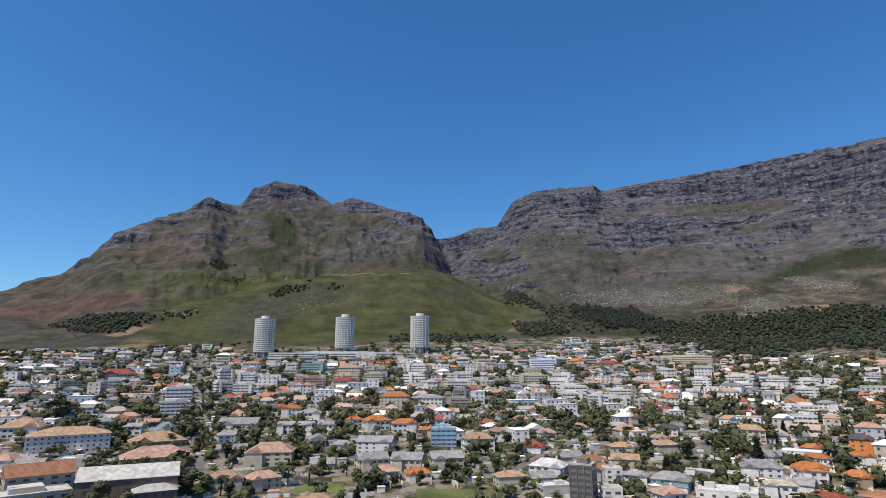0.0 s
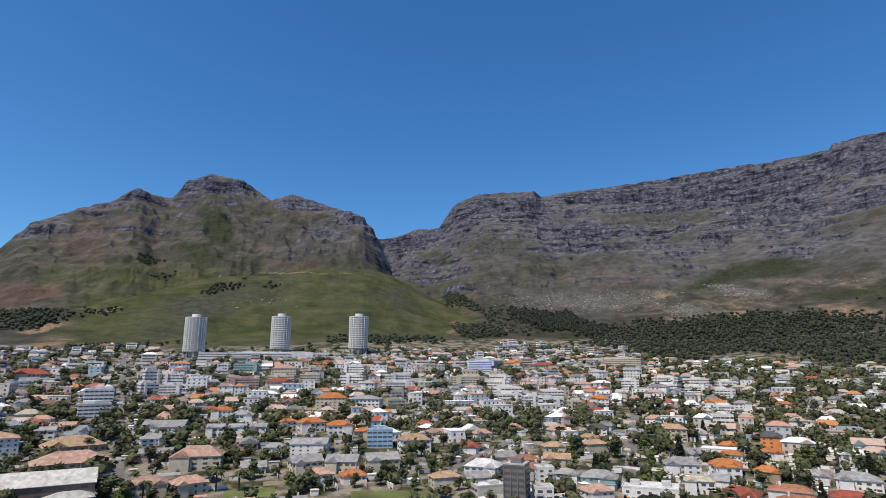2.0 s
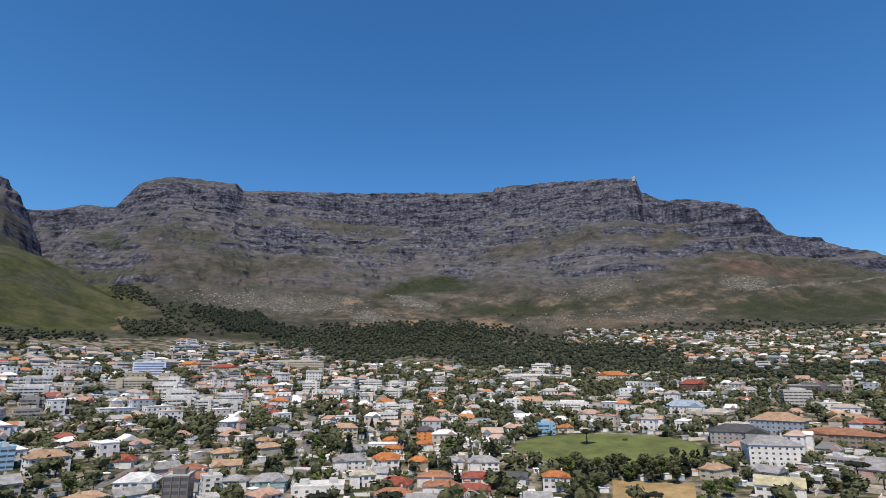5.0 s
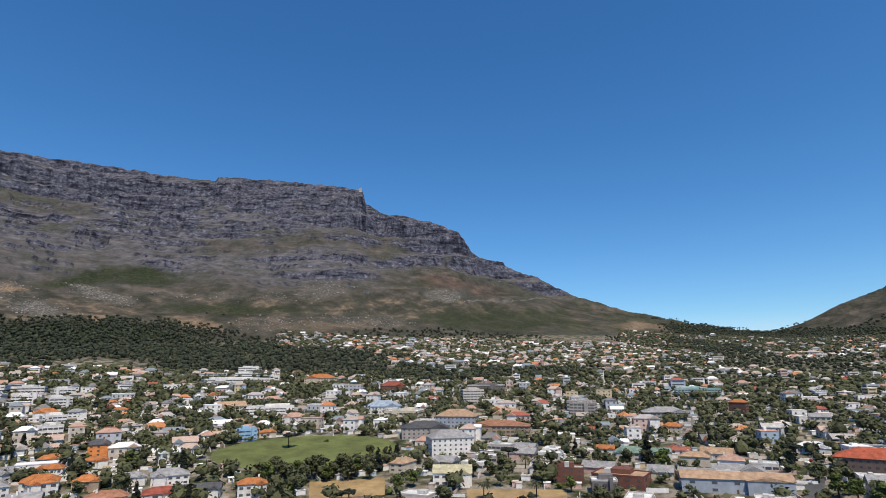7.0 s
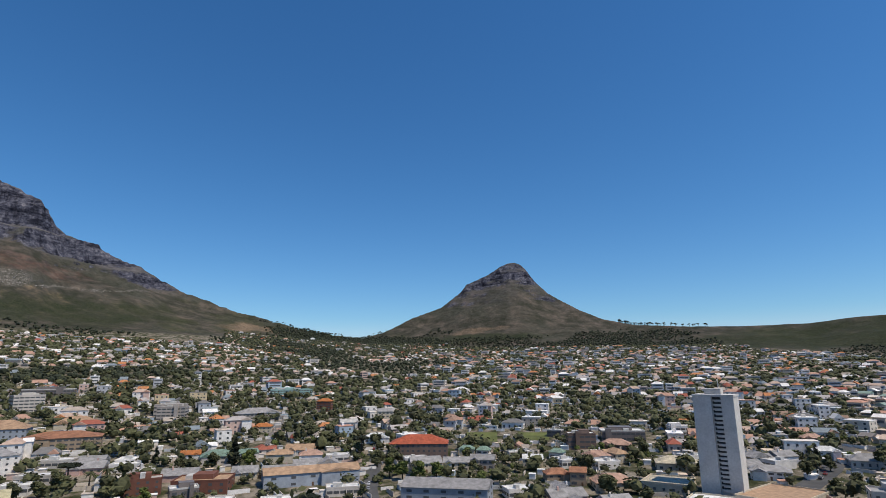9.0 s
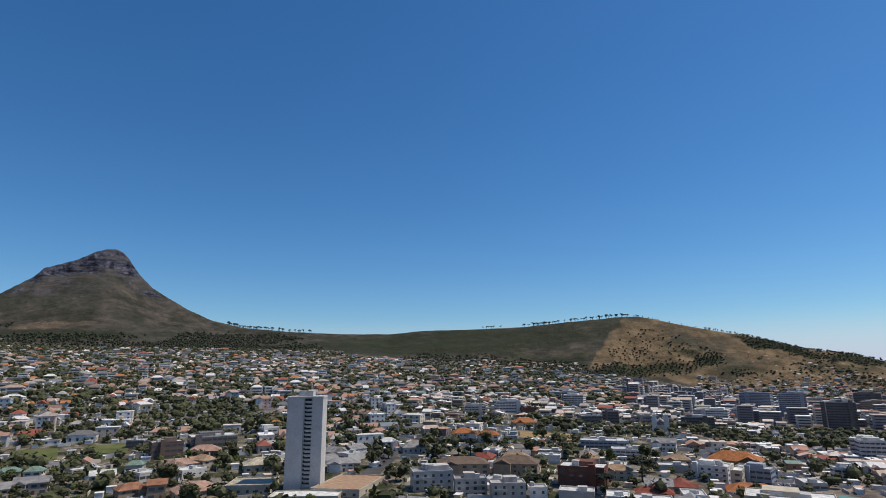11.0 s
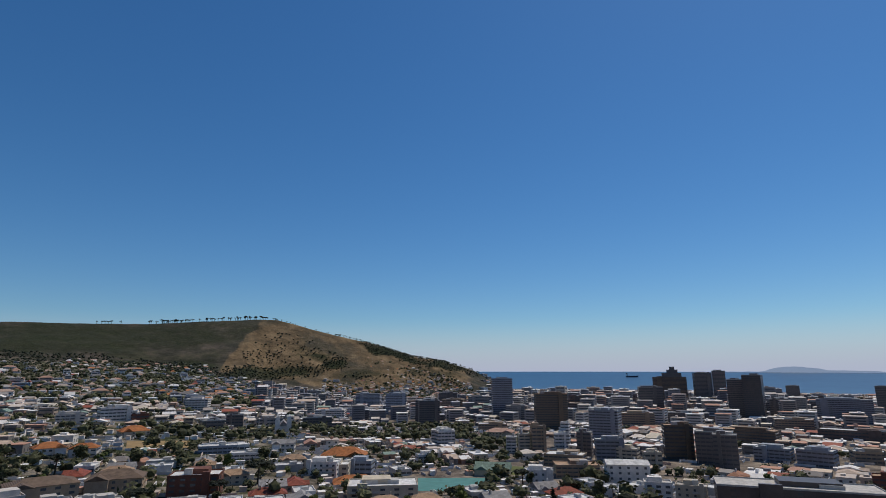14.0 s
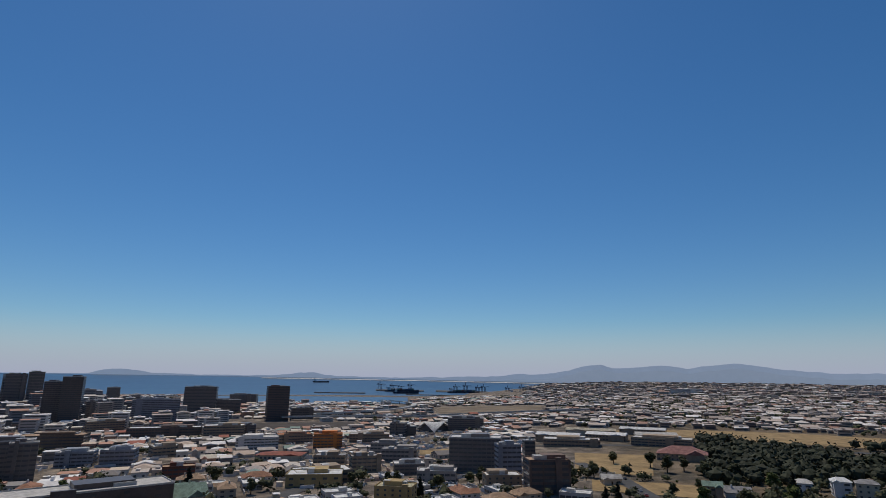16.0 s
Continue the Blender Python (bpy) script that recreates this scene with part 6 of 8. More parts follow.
building(216.11, 841, 86.8, 26.0, 10.8, -8, "f", "brown", "white", 0.0)
building(227.93, 1189, 43.2, 26.0, 20.1, 7, "f", "dark", "pale", 0.0)
building(180.26, 626, 18.9, 13.0, 13.4, 15, "f", "white", "white", 0.0)
building(184.97, 778, 37.5, 23.4, 9.1, 4, "f", "tan", "white", 0.0)
building(186.79, 559, 9.4, 10.0, 14.0, -3, "f", "white", "white", 0.0)
building(188.01, 553, 10.4, 10.0, 17.3, 9, "f", "cream", "pale", 0.0)
building(185.72, 671, 31.5, 21.4, 8.9, -9, "h", "cream", "pink", 3.9)
building(191.92, 488, 31.1, 20.9, 8.3, -12, "f", "tan", "white", 0.0)
building(192.85, 434, 30.8, 20.0, 8.0, 8, "f", "tan", "tan", 0.0)
building(184.92, 432, 25.1, 16.8, 4.2, -8, "g", "cream", "green", 4.2)
building(189.30, 404, 18.1, 11.5, 7.7, 6, "f", "white", "white", 0.0)
building(217.53, 473, 22.0, 13.2, 8.8, 0, "f", "brick", "tan", 0.0)
building(234.54, 733, 48.9, 26.0, 9.1, -1, "f", "tan", "pale", 0.0)
building(241.00, 436, 25.9, 15.7, 7.3, 1, "f", "white", "white", 0.0)
building(216.31, 623, 26.2, 18.0, 9.2, 15, "f", "tan", "white", 0.0)
building(223.99, 669, 43.6, 26.0, 11.5, 3, "f", "white", "pale", 0.0)
building(230.11, 441, 40.2, 26.0, 7.5, 12, "f", "tan", "white", 0.0)
building(237.60, 551, 32.9, 21.1, 10.8, -7, "f", "grey", "grey", 0.0)
building(241.25, 433, 28.1, 17.7, 7.6, -5, "f", "grey", "white", 0.0)
building(237.25, 364, 23.1, 15.7, 8.2, -14, "f", "yellow", "yellow", 0.0)
building(216.93, 392, 27.9, 19.4, 4.9, 12, "g", "cream", "green", 3.7)
building(205.99, 507, 17.0, 10.4, 26.1, -2, "f", "dark", "pale", 0.0)
building(174.19, 348, 39.8, 23.9, 8.3, 0, "f", "cream", "white", 0.0)
building(170.99, 491, 26.0, 18.3, 7.0, 13, "h", "cream", "terra", 5.2)
building(169.16, 421, 26.5, 17.2, 7.0, -8, "f", "cream", "white", 0.0)
building(172.36, 460, 17.9, 11.6, 6.5, 8, "f", "bluew", "pale", 0.0)
building(159.59, 511, 35.4, 21.7, 4.3, 2, "f", "white", "white", 0.0)
building(161.48, 469, 22.9, 14.4, 4.8, 5, "f", "white", "white", 0.0)
building(156.96, 842, 28.0, 19.1, 14.6, -14, "f", "white", "white", 0.0)
building(150.34, 708, 29.7, 19.8, 13.2, 11, "f", "white", "pale", 0.0)
building(147.14, 685, 24.5, 14.9, 8.1, 1, "f", "pale", "white", 0.0)
building(158.25, 641, 21.6, 14.7, 9.4, 14, "f", "dark", "pale", 0.0)
building(160.23, 674, 17.6, 11.1, 12.4, -5, "f", "dark", "pale", 0.0)
building(163.32, 697, 27.2, 18.5, 9.9, 14, "f", "grey", "pale", 0.0)
building(172.78, 1389, 56.7, 26.0, 28.6, -14, "f", "steel", "white", 0.0)
building(169.03, 923, 45.0, 26.0, 12.6, -8, "f", "white", "pale", 0.0)
building(162.64, 627, 21.8, 13.9, 5.5, 6, "f", "yellow", "yellow", 0.0)
building(152.33, 697, 16.3, 10.2, 7.5, 4, "f", "brick", "pale", 0.0)
building(253.06, 699, 50.5, 22.0, 7.5, -12, "g", "tan", "white", 2.5)
building(257.56, 719, 45.9, 22.0, 6.9, -10, "g", "tan", "white", 2.5)
building(256.10, 783, 62.7, 22.0, 6.3, -2, "g", "cream", "cream", 2.2)
building(260.83, 813, 57.3, 22.0, 6.4, -6, "g", "tan", "white", 2.2)
building(261.91, 727, 46.1, 22.0, 6.9, 9, "g", "tan", "pale", 3.1)
building(237.86, 831, 35.4, 21.5, 11.4, 1, "f", "dark", "pale", 0.0)

# ---- nearer houses and trees, one by one ----
NEAR_HOUSES = []


def house_kit(k):
    """One of the house shapes that the nearer streets repeat."""
    q = random.Random(100 + k)
    wall = ("white", "cream", "white", "white", "pinkw", "tan", "pale", "white", "cream", "white")[k]
    roof = ("orange", "tan", "grey", "terra", "grey", "red", "white", "pink", "grey", "white")[k]
    kind = "hhghghfhgf"[k]
    w, d, h = q.uniform(14, 20), q.uniform(10, 13), (2.9, 4.8, 2.9, 4.8, 2.9, 3.0, 3.8, 4.8, 2.9, 3.9)[k]
    keep, solid = dict(KEEP), dict(SOLID)
    ob = building(300, 500, w, d, h, 0, kind, wall, roof, q.uniform(3.0, 4.2))
    SOLID.clear()
    SOLID.update(solid)
    KEEP.clear()
    KEEP.update(keep)
    return ob


KITS = [house_kit(k) for k in range(10)]
BARK = varied("bark", (0.09, 0.065, 0.045), 0.9, 2.0, 0.4)


def taper(p, q, r0, r1, n=6):
    p, q = Vector(p), Vector(q)
    ax = (q - p).normalized()
    u = ax.orthogonal().normalized()
    v = ax.cross(u)
    V = [tuple(c + (u * math.cos(2 * math.pi * k / n) + v * math.sin(2 * math.pi * k / n)) * rr) for c, rr in ((p, r0), (q, r1)) for k in range(n)]
    F = [(k, (k + 1) % n, n + (k + 1) % n, n + k) for k in range(n)]
    return V, F


ONE, NIL = (1, 1, 1), (0, 0, 0)


def tree_kit(kind, seed):
    q = random.Random(seed)
    label = {"broad": "rounded dark green garden tree beside houses", "pine": "dark tall conifer beside houses", "stone": "flat-topped umbrella pine beside houses", "palm": "date palm with drooping fronds", "bright": "bright green leafy garden tree"}[kind]
    ob = thing("palm_tree" if kind == "palm" else "tree", *polar(300, 520), 0, 0, label, "tree", "trees between the houses")
    tr, cr = Batch(), Batch()
    mat = PINE if kind in ("pine", "stone") else BRIGHT if kind == "bright" else LEAF

    def limb(p, e, r0, r1):
        V, F = taper(p, e, r0, r1)
        tr.add(V, F, [ONE], np.zeros(1), [NIL])

    def clump(c, s, sz=1.0):
        V, F = lump(q.randrange(999))
        cr.add(V, F, [(s * 0.9, s * 0.9, s * sz * 0.9)], np.array([q.uniform(0, 6)]), [c])
        V, F = leaf_tuft(q.randrange(999))
        cr.add(V, F, [(s, s, s * sz)], np.array([q.uniform(0, 6)]), [c])

    if kind == "palm":
        limb((0, 0, -1), (0.3, 0.1, 8.5), 0.4, 0.3)
        for k in range(26):
            t, up = q.uniform(0, 6.28), q.uniform(-0.2, 1.0)
            n = 6
            V, F = [], []
            for i in range(n):
                s = i / (n - 1)
                rr = 3.4 * s
                zz = 8.5 + 2.4 * up * s - 2.6 * s * s
                wd = 0.5 * math.sin(math.pi * min(1, s * 0.85 + 0.1))
                V += [(rr * math.cos(t) + wd * math.sin(t), rr * math.sin(t) - wd * math.cos(t), zz - 0.25), (rr * math.cos(t), rr * math.sin(t), zz), (rr * math.cos(t) - wd * math.sin(t), rr * math.sin(t) + wd * math.cos(t), zz - 0.25)]
            for i in range(n - 1):
                F += [(3 * i, 3 * i + 1, 3 * i + 4, 3 * i + 3), (3 * i + 1, 3 * i + 2, 3 * i + 5, 3 * i + 4)]
            cr.add(V, F, [ONE], np.zeros(1), [(0.3, 0.1, 0)])
        clump((0.3, 0.1, 8.4), 0.7)
    elif kind == "pine":
        limb((0, 0, -1), (0, 0, 11), 0.35, 0.08)
        for k in range(13):
            zz = 1.6 + k * 0.8
            s = 2.3 * (1 - k / 14) + 0.4
            for j in range(3):
                t = q.uniform(0, 6.28)
                clump((math.cos(t) * s * 0.5, math.sin(t) * s * 0.5, zz), s * 0.7, 0.6)
    elif kind == "stone":
        limb((0, 0, -1), (0.4, 0.2, 6.5), 0.4, 0.25)
        for k in range(14):
            t, s = q.uniform(0, 6.28), q.uniform(0.5, 4.2)
            c = (math.cos(t) * s, math.sin(t) * s, 8 - s * 0.25 + q.uniform(-.3, .3))
            limb((0.4, 0.2, 6), c, 0.16, 0.05)
            clump(c, q.uniform(1.2, 1.9), 0.55)
    else:
        limb((0, 0, -1), (0.1, 0, 3.2), 0.38, 0.25)
        for k in range(17):
            t, s, zz = q.uniform(0, 6.28), q.uniform(0.4, 2.9), q.uniform(3.0, 7.6)
            s *= 1 - abs(zz - 4.6) / 5.5
            c = (math.cos(t) * s, math.sin(t) * s, zz)
            if k % 2:
                limb((0.1, 0, 2.8), c, 0.15, 0.05)
            clump(c, q.uniform(1.05, 1.75), q.uniform(.7, .95))
    part("trunk", tr.make("trunk", [BARK]), ob)
    part("crown", cr.make("crown", [mat]), ob)
    return ob


BRIGHT = foliage("bright_leaves", (0.035, 0.048, 0.014), (0.11, 0.135, 0.036), 0.4)
TREES = {k: [tree_kit(k, 50 + 7 * j + i) for j in range(n_)] for i, (k, n_) in enumerate((("broad", 4), ("pine", 2), ("stone", 2), ("palm", 2), ("bright", 2)))}
USED = set()


def settle(kit, x, y, a, s=1.0, sink=0.0):
    z = ground(math.degrees(math.atan2(x, y)), math.hypot(x, y)) - sink
    m = Matrix.Translation((x, y, z)) @ Matrix.Rotation(a, 4, "Z")
    if kit.name not in USED:
        USED.add(kit.name)
        kit.matrix_world = m
        ob = kit
    else:
        ob = copy_thing(kit, m)
    ob.scale = (s, s, s)
    return ob


def plant(az, r, kind, s=1.0, seed=0):
    x, y = polar(az, r)
    hold(x, y, 2.0)
    return settle(TREES[kind][seed % len(TREES[kind])], x, y, seed * 1.7, s)


NEAR = 445

ROADWAY = {}


# ---- lawns, fields, courts and streets ----
LAWN = varied("mown_grass", (0.13, 0.15, 0.045), 0.9, 0.06, 0.45)
STRAW = varied("dry_grass", (0.36, 0.25, 0.12), 0.95, 0.08, 0.4)
COURT = varied("court_green", (0.09, 0.26, 0.24), 0.7, 0.2, 0.2)
TAR = varied("tar", (0.09, 0.09, 0.092), 0.9, 0.15, 0.3)
PALE_TAR = varied("pale_paving", (0.17, 0.16, 0.15), 0.9, 0.15, 0.3)


def patch(name, az0, az1, r0, r1, mat, label, category, round_=False, lift=0.25):
    """A piece of ground cover that lies on the slope."""
    n_a, n_r = 28, 20
    V, F = [], []
    for i in range(n_a + 1):
        for j in range(n_r + 1):
            u, v = 2 * i / n_a - 1, 2 * j / n_r - 1
            if round_:
                u, v = u * math.sqrt(1 - v * v / 2), v * math.sqrt(1 - u * u / 2)
            az, r = (az0 + az1) / 2 + u * (az1 - az0) / 2, (r0 + r1) / 2 + v * (r1 - r0) / 2
            x, y = polar(az, r)
            V.append((x, y, ground(az, r) + lift))
            hold(x, y, 3)
            ROADWAY[round(x / 6), round(y / 6)] = True
    for i in range(n_a):
        for j in range(n_r):
            a_ = i * (n_r + 1) + j
            F.append((a_, a_ + 1, a_ + n_r + 2, a_ + n_r + 1))
    return tagged(new(name, shape(name, V, F, mat)), label, category, kind="structure")


def street(name, points, width, mat, label, keep=True, lift=0.35, category="road"):
    """A ribbon along (azimuth, distance) points, draped on the ground."""
    P = []
    for (a0, r0), (a1, r1) in zip(points, points[1:]):
        (x0, y0), (x1, y1) = polar(a0, r0), polar(a1, r1)
        k = max(2, int(math.hypot(x1 - x0, y1 - y0) / 8))
        P += [(x0 + (x1 - x0) * i / k, y0 + (y1 - y0) * i / k) for i in range(k)]
    P.append(polar(*points[-1]))
    V, F = [], []
    for i, (x, y) in enumerate(P):
        (ax, ay), (bx, by) = P[max(0, i - 1)], P[min(len(P) - 1, i + 1)]
        q = math.hypot(bx - ax, by - ay)
        nx, ny = -(by - ay) / q * width / 2, (bx - ax) / q * width / 2
        for s in (-1, 1):
            px, py = x + nx * s, y + ny * s
            V.append((px, py, ground(math.degrees(math.atan2(px, py)), math.hypot(px, py)) + lift))
        if keep:
            hold(x, y, width / 2 + 2)
            ROADWAY[round(x / 6), round(y / 6)] = True
        if i:
            F.append((2 * i - 2, 2 * i - 1, 2 * i + 1, 2 * i))
    return tagged(new(name, shape(name, V, F, mat)), label, category, kind="structure")


patch("lawn", 44.6, 61.8, 403, 506, LAWN, "green oval sports field with mown grass", "field", True)
patch("lawn", 53.5, 60.6, 338, 372, STRAW, "dry straw-coloured open field", "field")
patch("lawn", 68.5, 78, 322, 345, STRAW, "dry straw-coloured open field", "field")
patch("lawn", -2.5, 5.5, 318, 338, LAWN, "bright green garden lawn", "lawn")
patch("lawn", -14, -9.5, 336, 352, LAWN, "bright green garden lawn", "lawn")
patch("lawn", 107.5, 110.5, 478, 520, LAWN, "green park lawn between trees", "lawn")
patch("lawn", 112.5, 115.5, 486, 520, LAWN, "green park lawn between trees", "lawn")
patch("lawn", 151.5, 156.5, 520, 560, STRAW, "dry straw-coloured playing field", "field")
patch("court", 177.6, 184.6, 368, 415, COURT, "teal green hard tennis courts", "court")
patch("lawn", 184.5, 190, 430, 470, LAWN, "green school playing field", "field")
patch("lawn", 254.5, 261.5, 470, 590, STRAW, "dry golden grass field", "field")
patch("lawn", 256, 265.5, 396, 440, STRAW, "dry golden grass field", "field")
patch("lawn", 258, 290, 765, 900, STRAW, "dry golden grass ridge beside the road", "field", True, lift=0.6)
for k_ in range(13):
    for az_ in (239.6, 240.9, 242.2):
        hold(*polar(az_, 745 + 12 * k_), 8)
for k_ in range(50):
    hold(*polar(-19.5 + 0.4 * k_, 862), 6)
    hold(*polar(-19.5 + 0.4 * k_, 876), 6)
    for r_ in range(888, 1000, 14):
        hold(*polar(-19.5 + 0.4 * k_, r_), 8)
patch("lawn", 239.5, 243, 600, 640, STRAW, "dry grass lot beside offices", "field")
street("road", [(-22.6, 400), (-23, 526), (-23.2, 800), (-23.4, 925)], 7, PALE_TAR, "straight street climbing the slope")
street("road", [(23.6, 360), (24.0, 400), (24.5, 512), (24.8, 600)], 7.5, PALE_TAR, "straight street between houses and trees")
street("road", [(4.5, 400), (7.2, 378), (8.5, 395), (10.5, 420), (14, 470)], 7, PALE_TAR, "curving street beside white houses")
street("road", [(-22, 330), (-21.6, 365), (-22.6, 400)], 8, PALE_TAR, "street between apartment blocks")
street("road", [(88.5, 470), (89.2, 560), (89.8, 640)], 8, PALE_TAR, "pale street between houses")
street("road", [(98.4, 300), (98.0, 345), (98.6, 420), (99, 520)], 9, TAR, "grey street between houses")
street("road", [(134.5, 300), (136.2, 360), (138.5, 420), (140, 520)], 12, TAR, "grey street beside the tower block")
street("road", [(222.0, 330), (229, 420), (236, 560), (240, 700)], 12, TAR, "broad grey street between offices")
street("road", [(262, 330), (261, 390), (258.5, 450), (254.8, 520)], 12, TAR, "grey road beside the dry field")
street("road", [(245, 640), (255, 660), (268, 700), (284, 740)], 14, TAR, "main road beside the dry ridge")

RAIL = varied("rail_yard", (0.085, 0.07, 0.06), 0.95, 0.06, 0.4)
FORE = varied("bare_foreshore", (0.24, 0.185, 0.125), 0.95, 0.02, 0.45)
patch("water", 218.5, 238.2, 1990, 2740, m_sea, "calm blue harbour basin", "sea", lift=0.9)
patch("lawn", 241.3, 251.5, 1300, 1690, FORE, "bare brown open ground beside the motorway", "field", lift=0.6)
patch("road", 221.5, 233.0, 935, 1070, RAIL, "dark brown rail yard beside the station", "rail yard", lift=0.5)
for k_ in range(60):
    for a0_, r0_, a1_, r1_ in ((229.0, 1180, 235.6, 1350), (235.6, 1350, 238.8, 1640), (238.8, 1640, 235.5, 2080), (226, 1120, 238, 1180), (238, 1180, 256, 1300)):
        hold(*polar(a0_ + (a1_ - a0_) * k_ / 59, r0_ + (r1_ - r0_) * k_ / 59), 16)

# trees that stand out
plant(-30.0, 326, "broad", 2.1, 91)
plant(-33.2, 326, "bright", 1.3, 92)
plant(-28.2, 321, "broad", 1.7, 93)
plant(-8.10, 342, "bright", 1.3, 0)
plant(-23.42, 345, "broad", 1.9, 1)
plant(-22.0, 338, "bright", 1.3, 94)
plant(-33.9, 560, "stone", 2.0, 95)
plant(-25.19, 362, "broad", 1.2, 2)
plant(-20.52, 344, "palm", 1.2, 3)
plant(-21.86, 350, "palm", 1.1, 4)
plant(-14.65, 352, "palm", 1.3, 5)
plant(-12.69, 350, "palm", 1.2, 6)
plant(-15.73, 410, "palm", 1.1, 7)
plant(-18.84, 412, "palm", 1.0, 8)
plant(-24.99, 458, "palm", 1.0, 9)
plant(-20.32, 418, "broad", 1.3, 10)
plant(-22.77, 440, "broad", 1.2, 11)
plant(5.22, 370, "bright", 1.1, 12)
plant(-2.19, 482, "broad", 1.4, 13)
plant(-3.59, 492, "broad", 1.1, 14)
plant(19.17, 428, "broad", 1.5, 15)
plant(20.83, 386, "pine", 0.9, 16)
plant(25.84, 402, "bright", 1.3, 17)
plant(25.35, 448, "bright", 1.2, 18)
plant(26.39, 430, "broad", 1.2, 19)
plant(30.52, 526, "pine", 0.9, 20)
plant(23.87, 362, "broad", 1.1, 21)
plant(6.38, 432, "broad", 1.2, 22)
plant(6.96, 458, "broad", 1.1, 23)
plant(-12.20, 408, "broad", 1.2, 24)
plant(-10.60, 402, "bright", 1.1, 25)
plant(-4.60, 340, "broad", 1.0, 26)
plant(-2.16, 344, "broad", 1.0, 27)
plant(0.29, 348, "broad", 1.0, 28)
plant(2.48, 354, "broad", 1.0, 29)
plant(-6.76, 340, "broad", 1.1, 30)
plant(3.55, 338, "bright", 0.9, 31)
plant(7.86, 340, "broad", 0.9, 32)
plant(-33.42, 560, "broad", 1.5, 33)
plant(-32.23, 558, "broad", 1.3, 34)
plant(-29.62, 502, "broad", 1.2, 35)
for k_ in range(15):
    plant(49.6 + 0.68 * k_, 378 + 9 * math.sin(k_ * 2.1), "broad" if k_ % 4 else "bright", 1.45 + 0.25 * math.sin(k_ * 1.3), 100 + k_)
plant(59.24, 392, "broad", 1.3, 44)
plant(52.58, 350, "broad", 1.3, 45)
plant(51.44, 468, "stone", 1.3, 46)
plant(38.93, 364, "pine", 0.9, 47)
plant(20.97, 390, "pine", 0.9, 48)
plant(61.08, 414, "pine", 0.9, 49)
plant(19.23, 432, "broad", 1.4, 50)
plant(63.32, 352, "bright", 1.2, 51)
plant(61.83, 344, "bright", 1.2, 52)
plant(64.88, 380, "broad", 1.2, 53)
plant(48.88, 390, "broad", 1.1, 54)
plant(45.04, 386, "broad", 1.2, 55)
plant(85.53, 416, "pine", 1.6, 56)
plant(75.46, 382, "palm", 1.2, 57)
plant(74.19, 382, "palm", 1.1, 58)
plant(88.59, 394, "palm", 0.9, 59)
plant(69.15, 370, "broad", 1.3, 60)
plant(70.79, 374, "broad", 1.2, 61)
plant(78.39, 342, "bright", 1.1, 62)
plant(99.91, 368, "bright", 1.5, 63)
plant(101.17, 362, "bright", 1.4, 64)
plant(102.84, 360, "bright", 1.4, 65)
plant(104.45, 360, "bright", 1.3, 66)
plant(98.71, 396, "broad", 1.4, 67)
plant(94.28, 462, "broad", 1.2, 68)
plant(137.71, 448, "pine", 0.9, 69)
plant(148.23, 464, "broad", 1.5, 70)
plant(171.63, 462, "stone", 1.3, 71)
plant(172.47, 456, "stone", 1.3, 72)
plant(177.32, 648, "broad", 1.6, 73)
plant(136.92, 392, "broad", 1.3, 74)
plant(138.54, 418, "broad", 1.2, 75)
plant(256.20, 446, "broad", 1.4, 76)
plant(258.05, 524, "broad", 1.3, 77)
plant(261.27, 510, "broad", 1.5, 78)
plant(262.70, 490, "broad", 1.6, 79)
plant(264.13, 502, "broad", 1.4, 80)
plant(265.95, 482, "broad", 1.5, 81)
plant(268.17, 480, "broad", 1.4, 82)
plant(270.35, 502, "broad", 1.5, 83)
plant(273.25, 534, "broad", 1.5, 84)
plant(275.60, 556, "broad", 1.5, 85)
plant(277.83, 578, "broad", 1.5, 86)
plant(263.03, 390, "broad", 1.1, 87)
plant(223.81, 394, "broad", 1.2, 88)
plant(233.03, 422, "broad", 1.1, 89)
plant(234.58, 488, "broad", 1.0, 90)

LOTS = random.Random(31)


def near_street(az0, az1, r0, r1, cell, turn, seed, trees, kits):
    for x, y, az, r, a, g in wedge(az0, az1, r0, r1, cell, turn, seed):
        q = g.random()
        if q > trees and free(x, y, 7):
            kit = KITS[g.choice(kits)]
            settle(kit, x, y, a + g.choice((0, math.pi)))
            footprint(x, y, 18, 14, a)
        elif q < trees * 0.55 and free(x, y, 2):
            settle(g.choice(TREES[g.choice(("broad", "broad", "broad", "broad", "bright", "pine", "stone"))]), x, y, g.uniform(0, 6), g.uniform(0.95, 1.6))
        if g.random() < 0.14:
            tx, ty = x + g.uniform(-.6, .6) * cell, y + g.uniform(-.6, .6) * cell
            if (round(tx / 3), round(ty / 3)) not in SOLID:
                tree = g.choice(TREES[g.choice(("broad", "broad", "bright", "broad", "palm"))])
                settle(tree, tx, ty, g.uniform(0, 6), g.uniform(0.6, 1.1))


near_street(-44, 30, 290, NEAR, 18.5, 12, 71, 0.32, (0, 1, 2, 3, 4, 6, 7))
near_street(30, 62, 290, NEAR, 19, -40, 72, 0.38, (0, 0, 2, 3, 4, 5, 8))
near_street(62, 140, 290, NEAR, 19, -92, 73, 0.24, (2, 6, 8, 9, 9, 1, 4, 7))
near_street(140, 200, 290, NEAR, 20, -160, 74, 0.38, (2, 6, 9, 9, 6, 8, 1, 5))
near_street(200, 250, 290, NEAR, 23, -218, 75, 0.26, (6, 9, 1, 3, 6, 9))
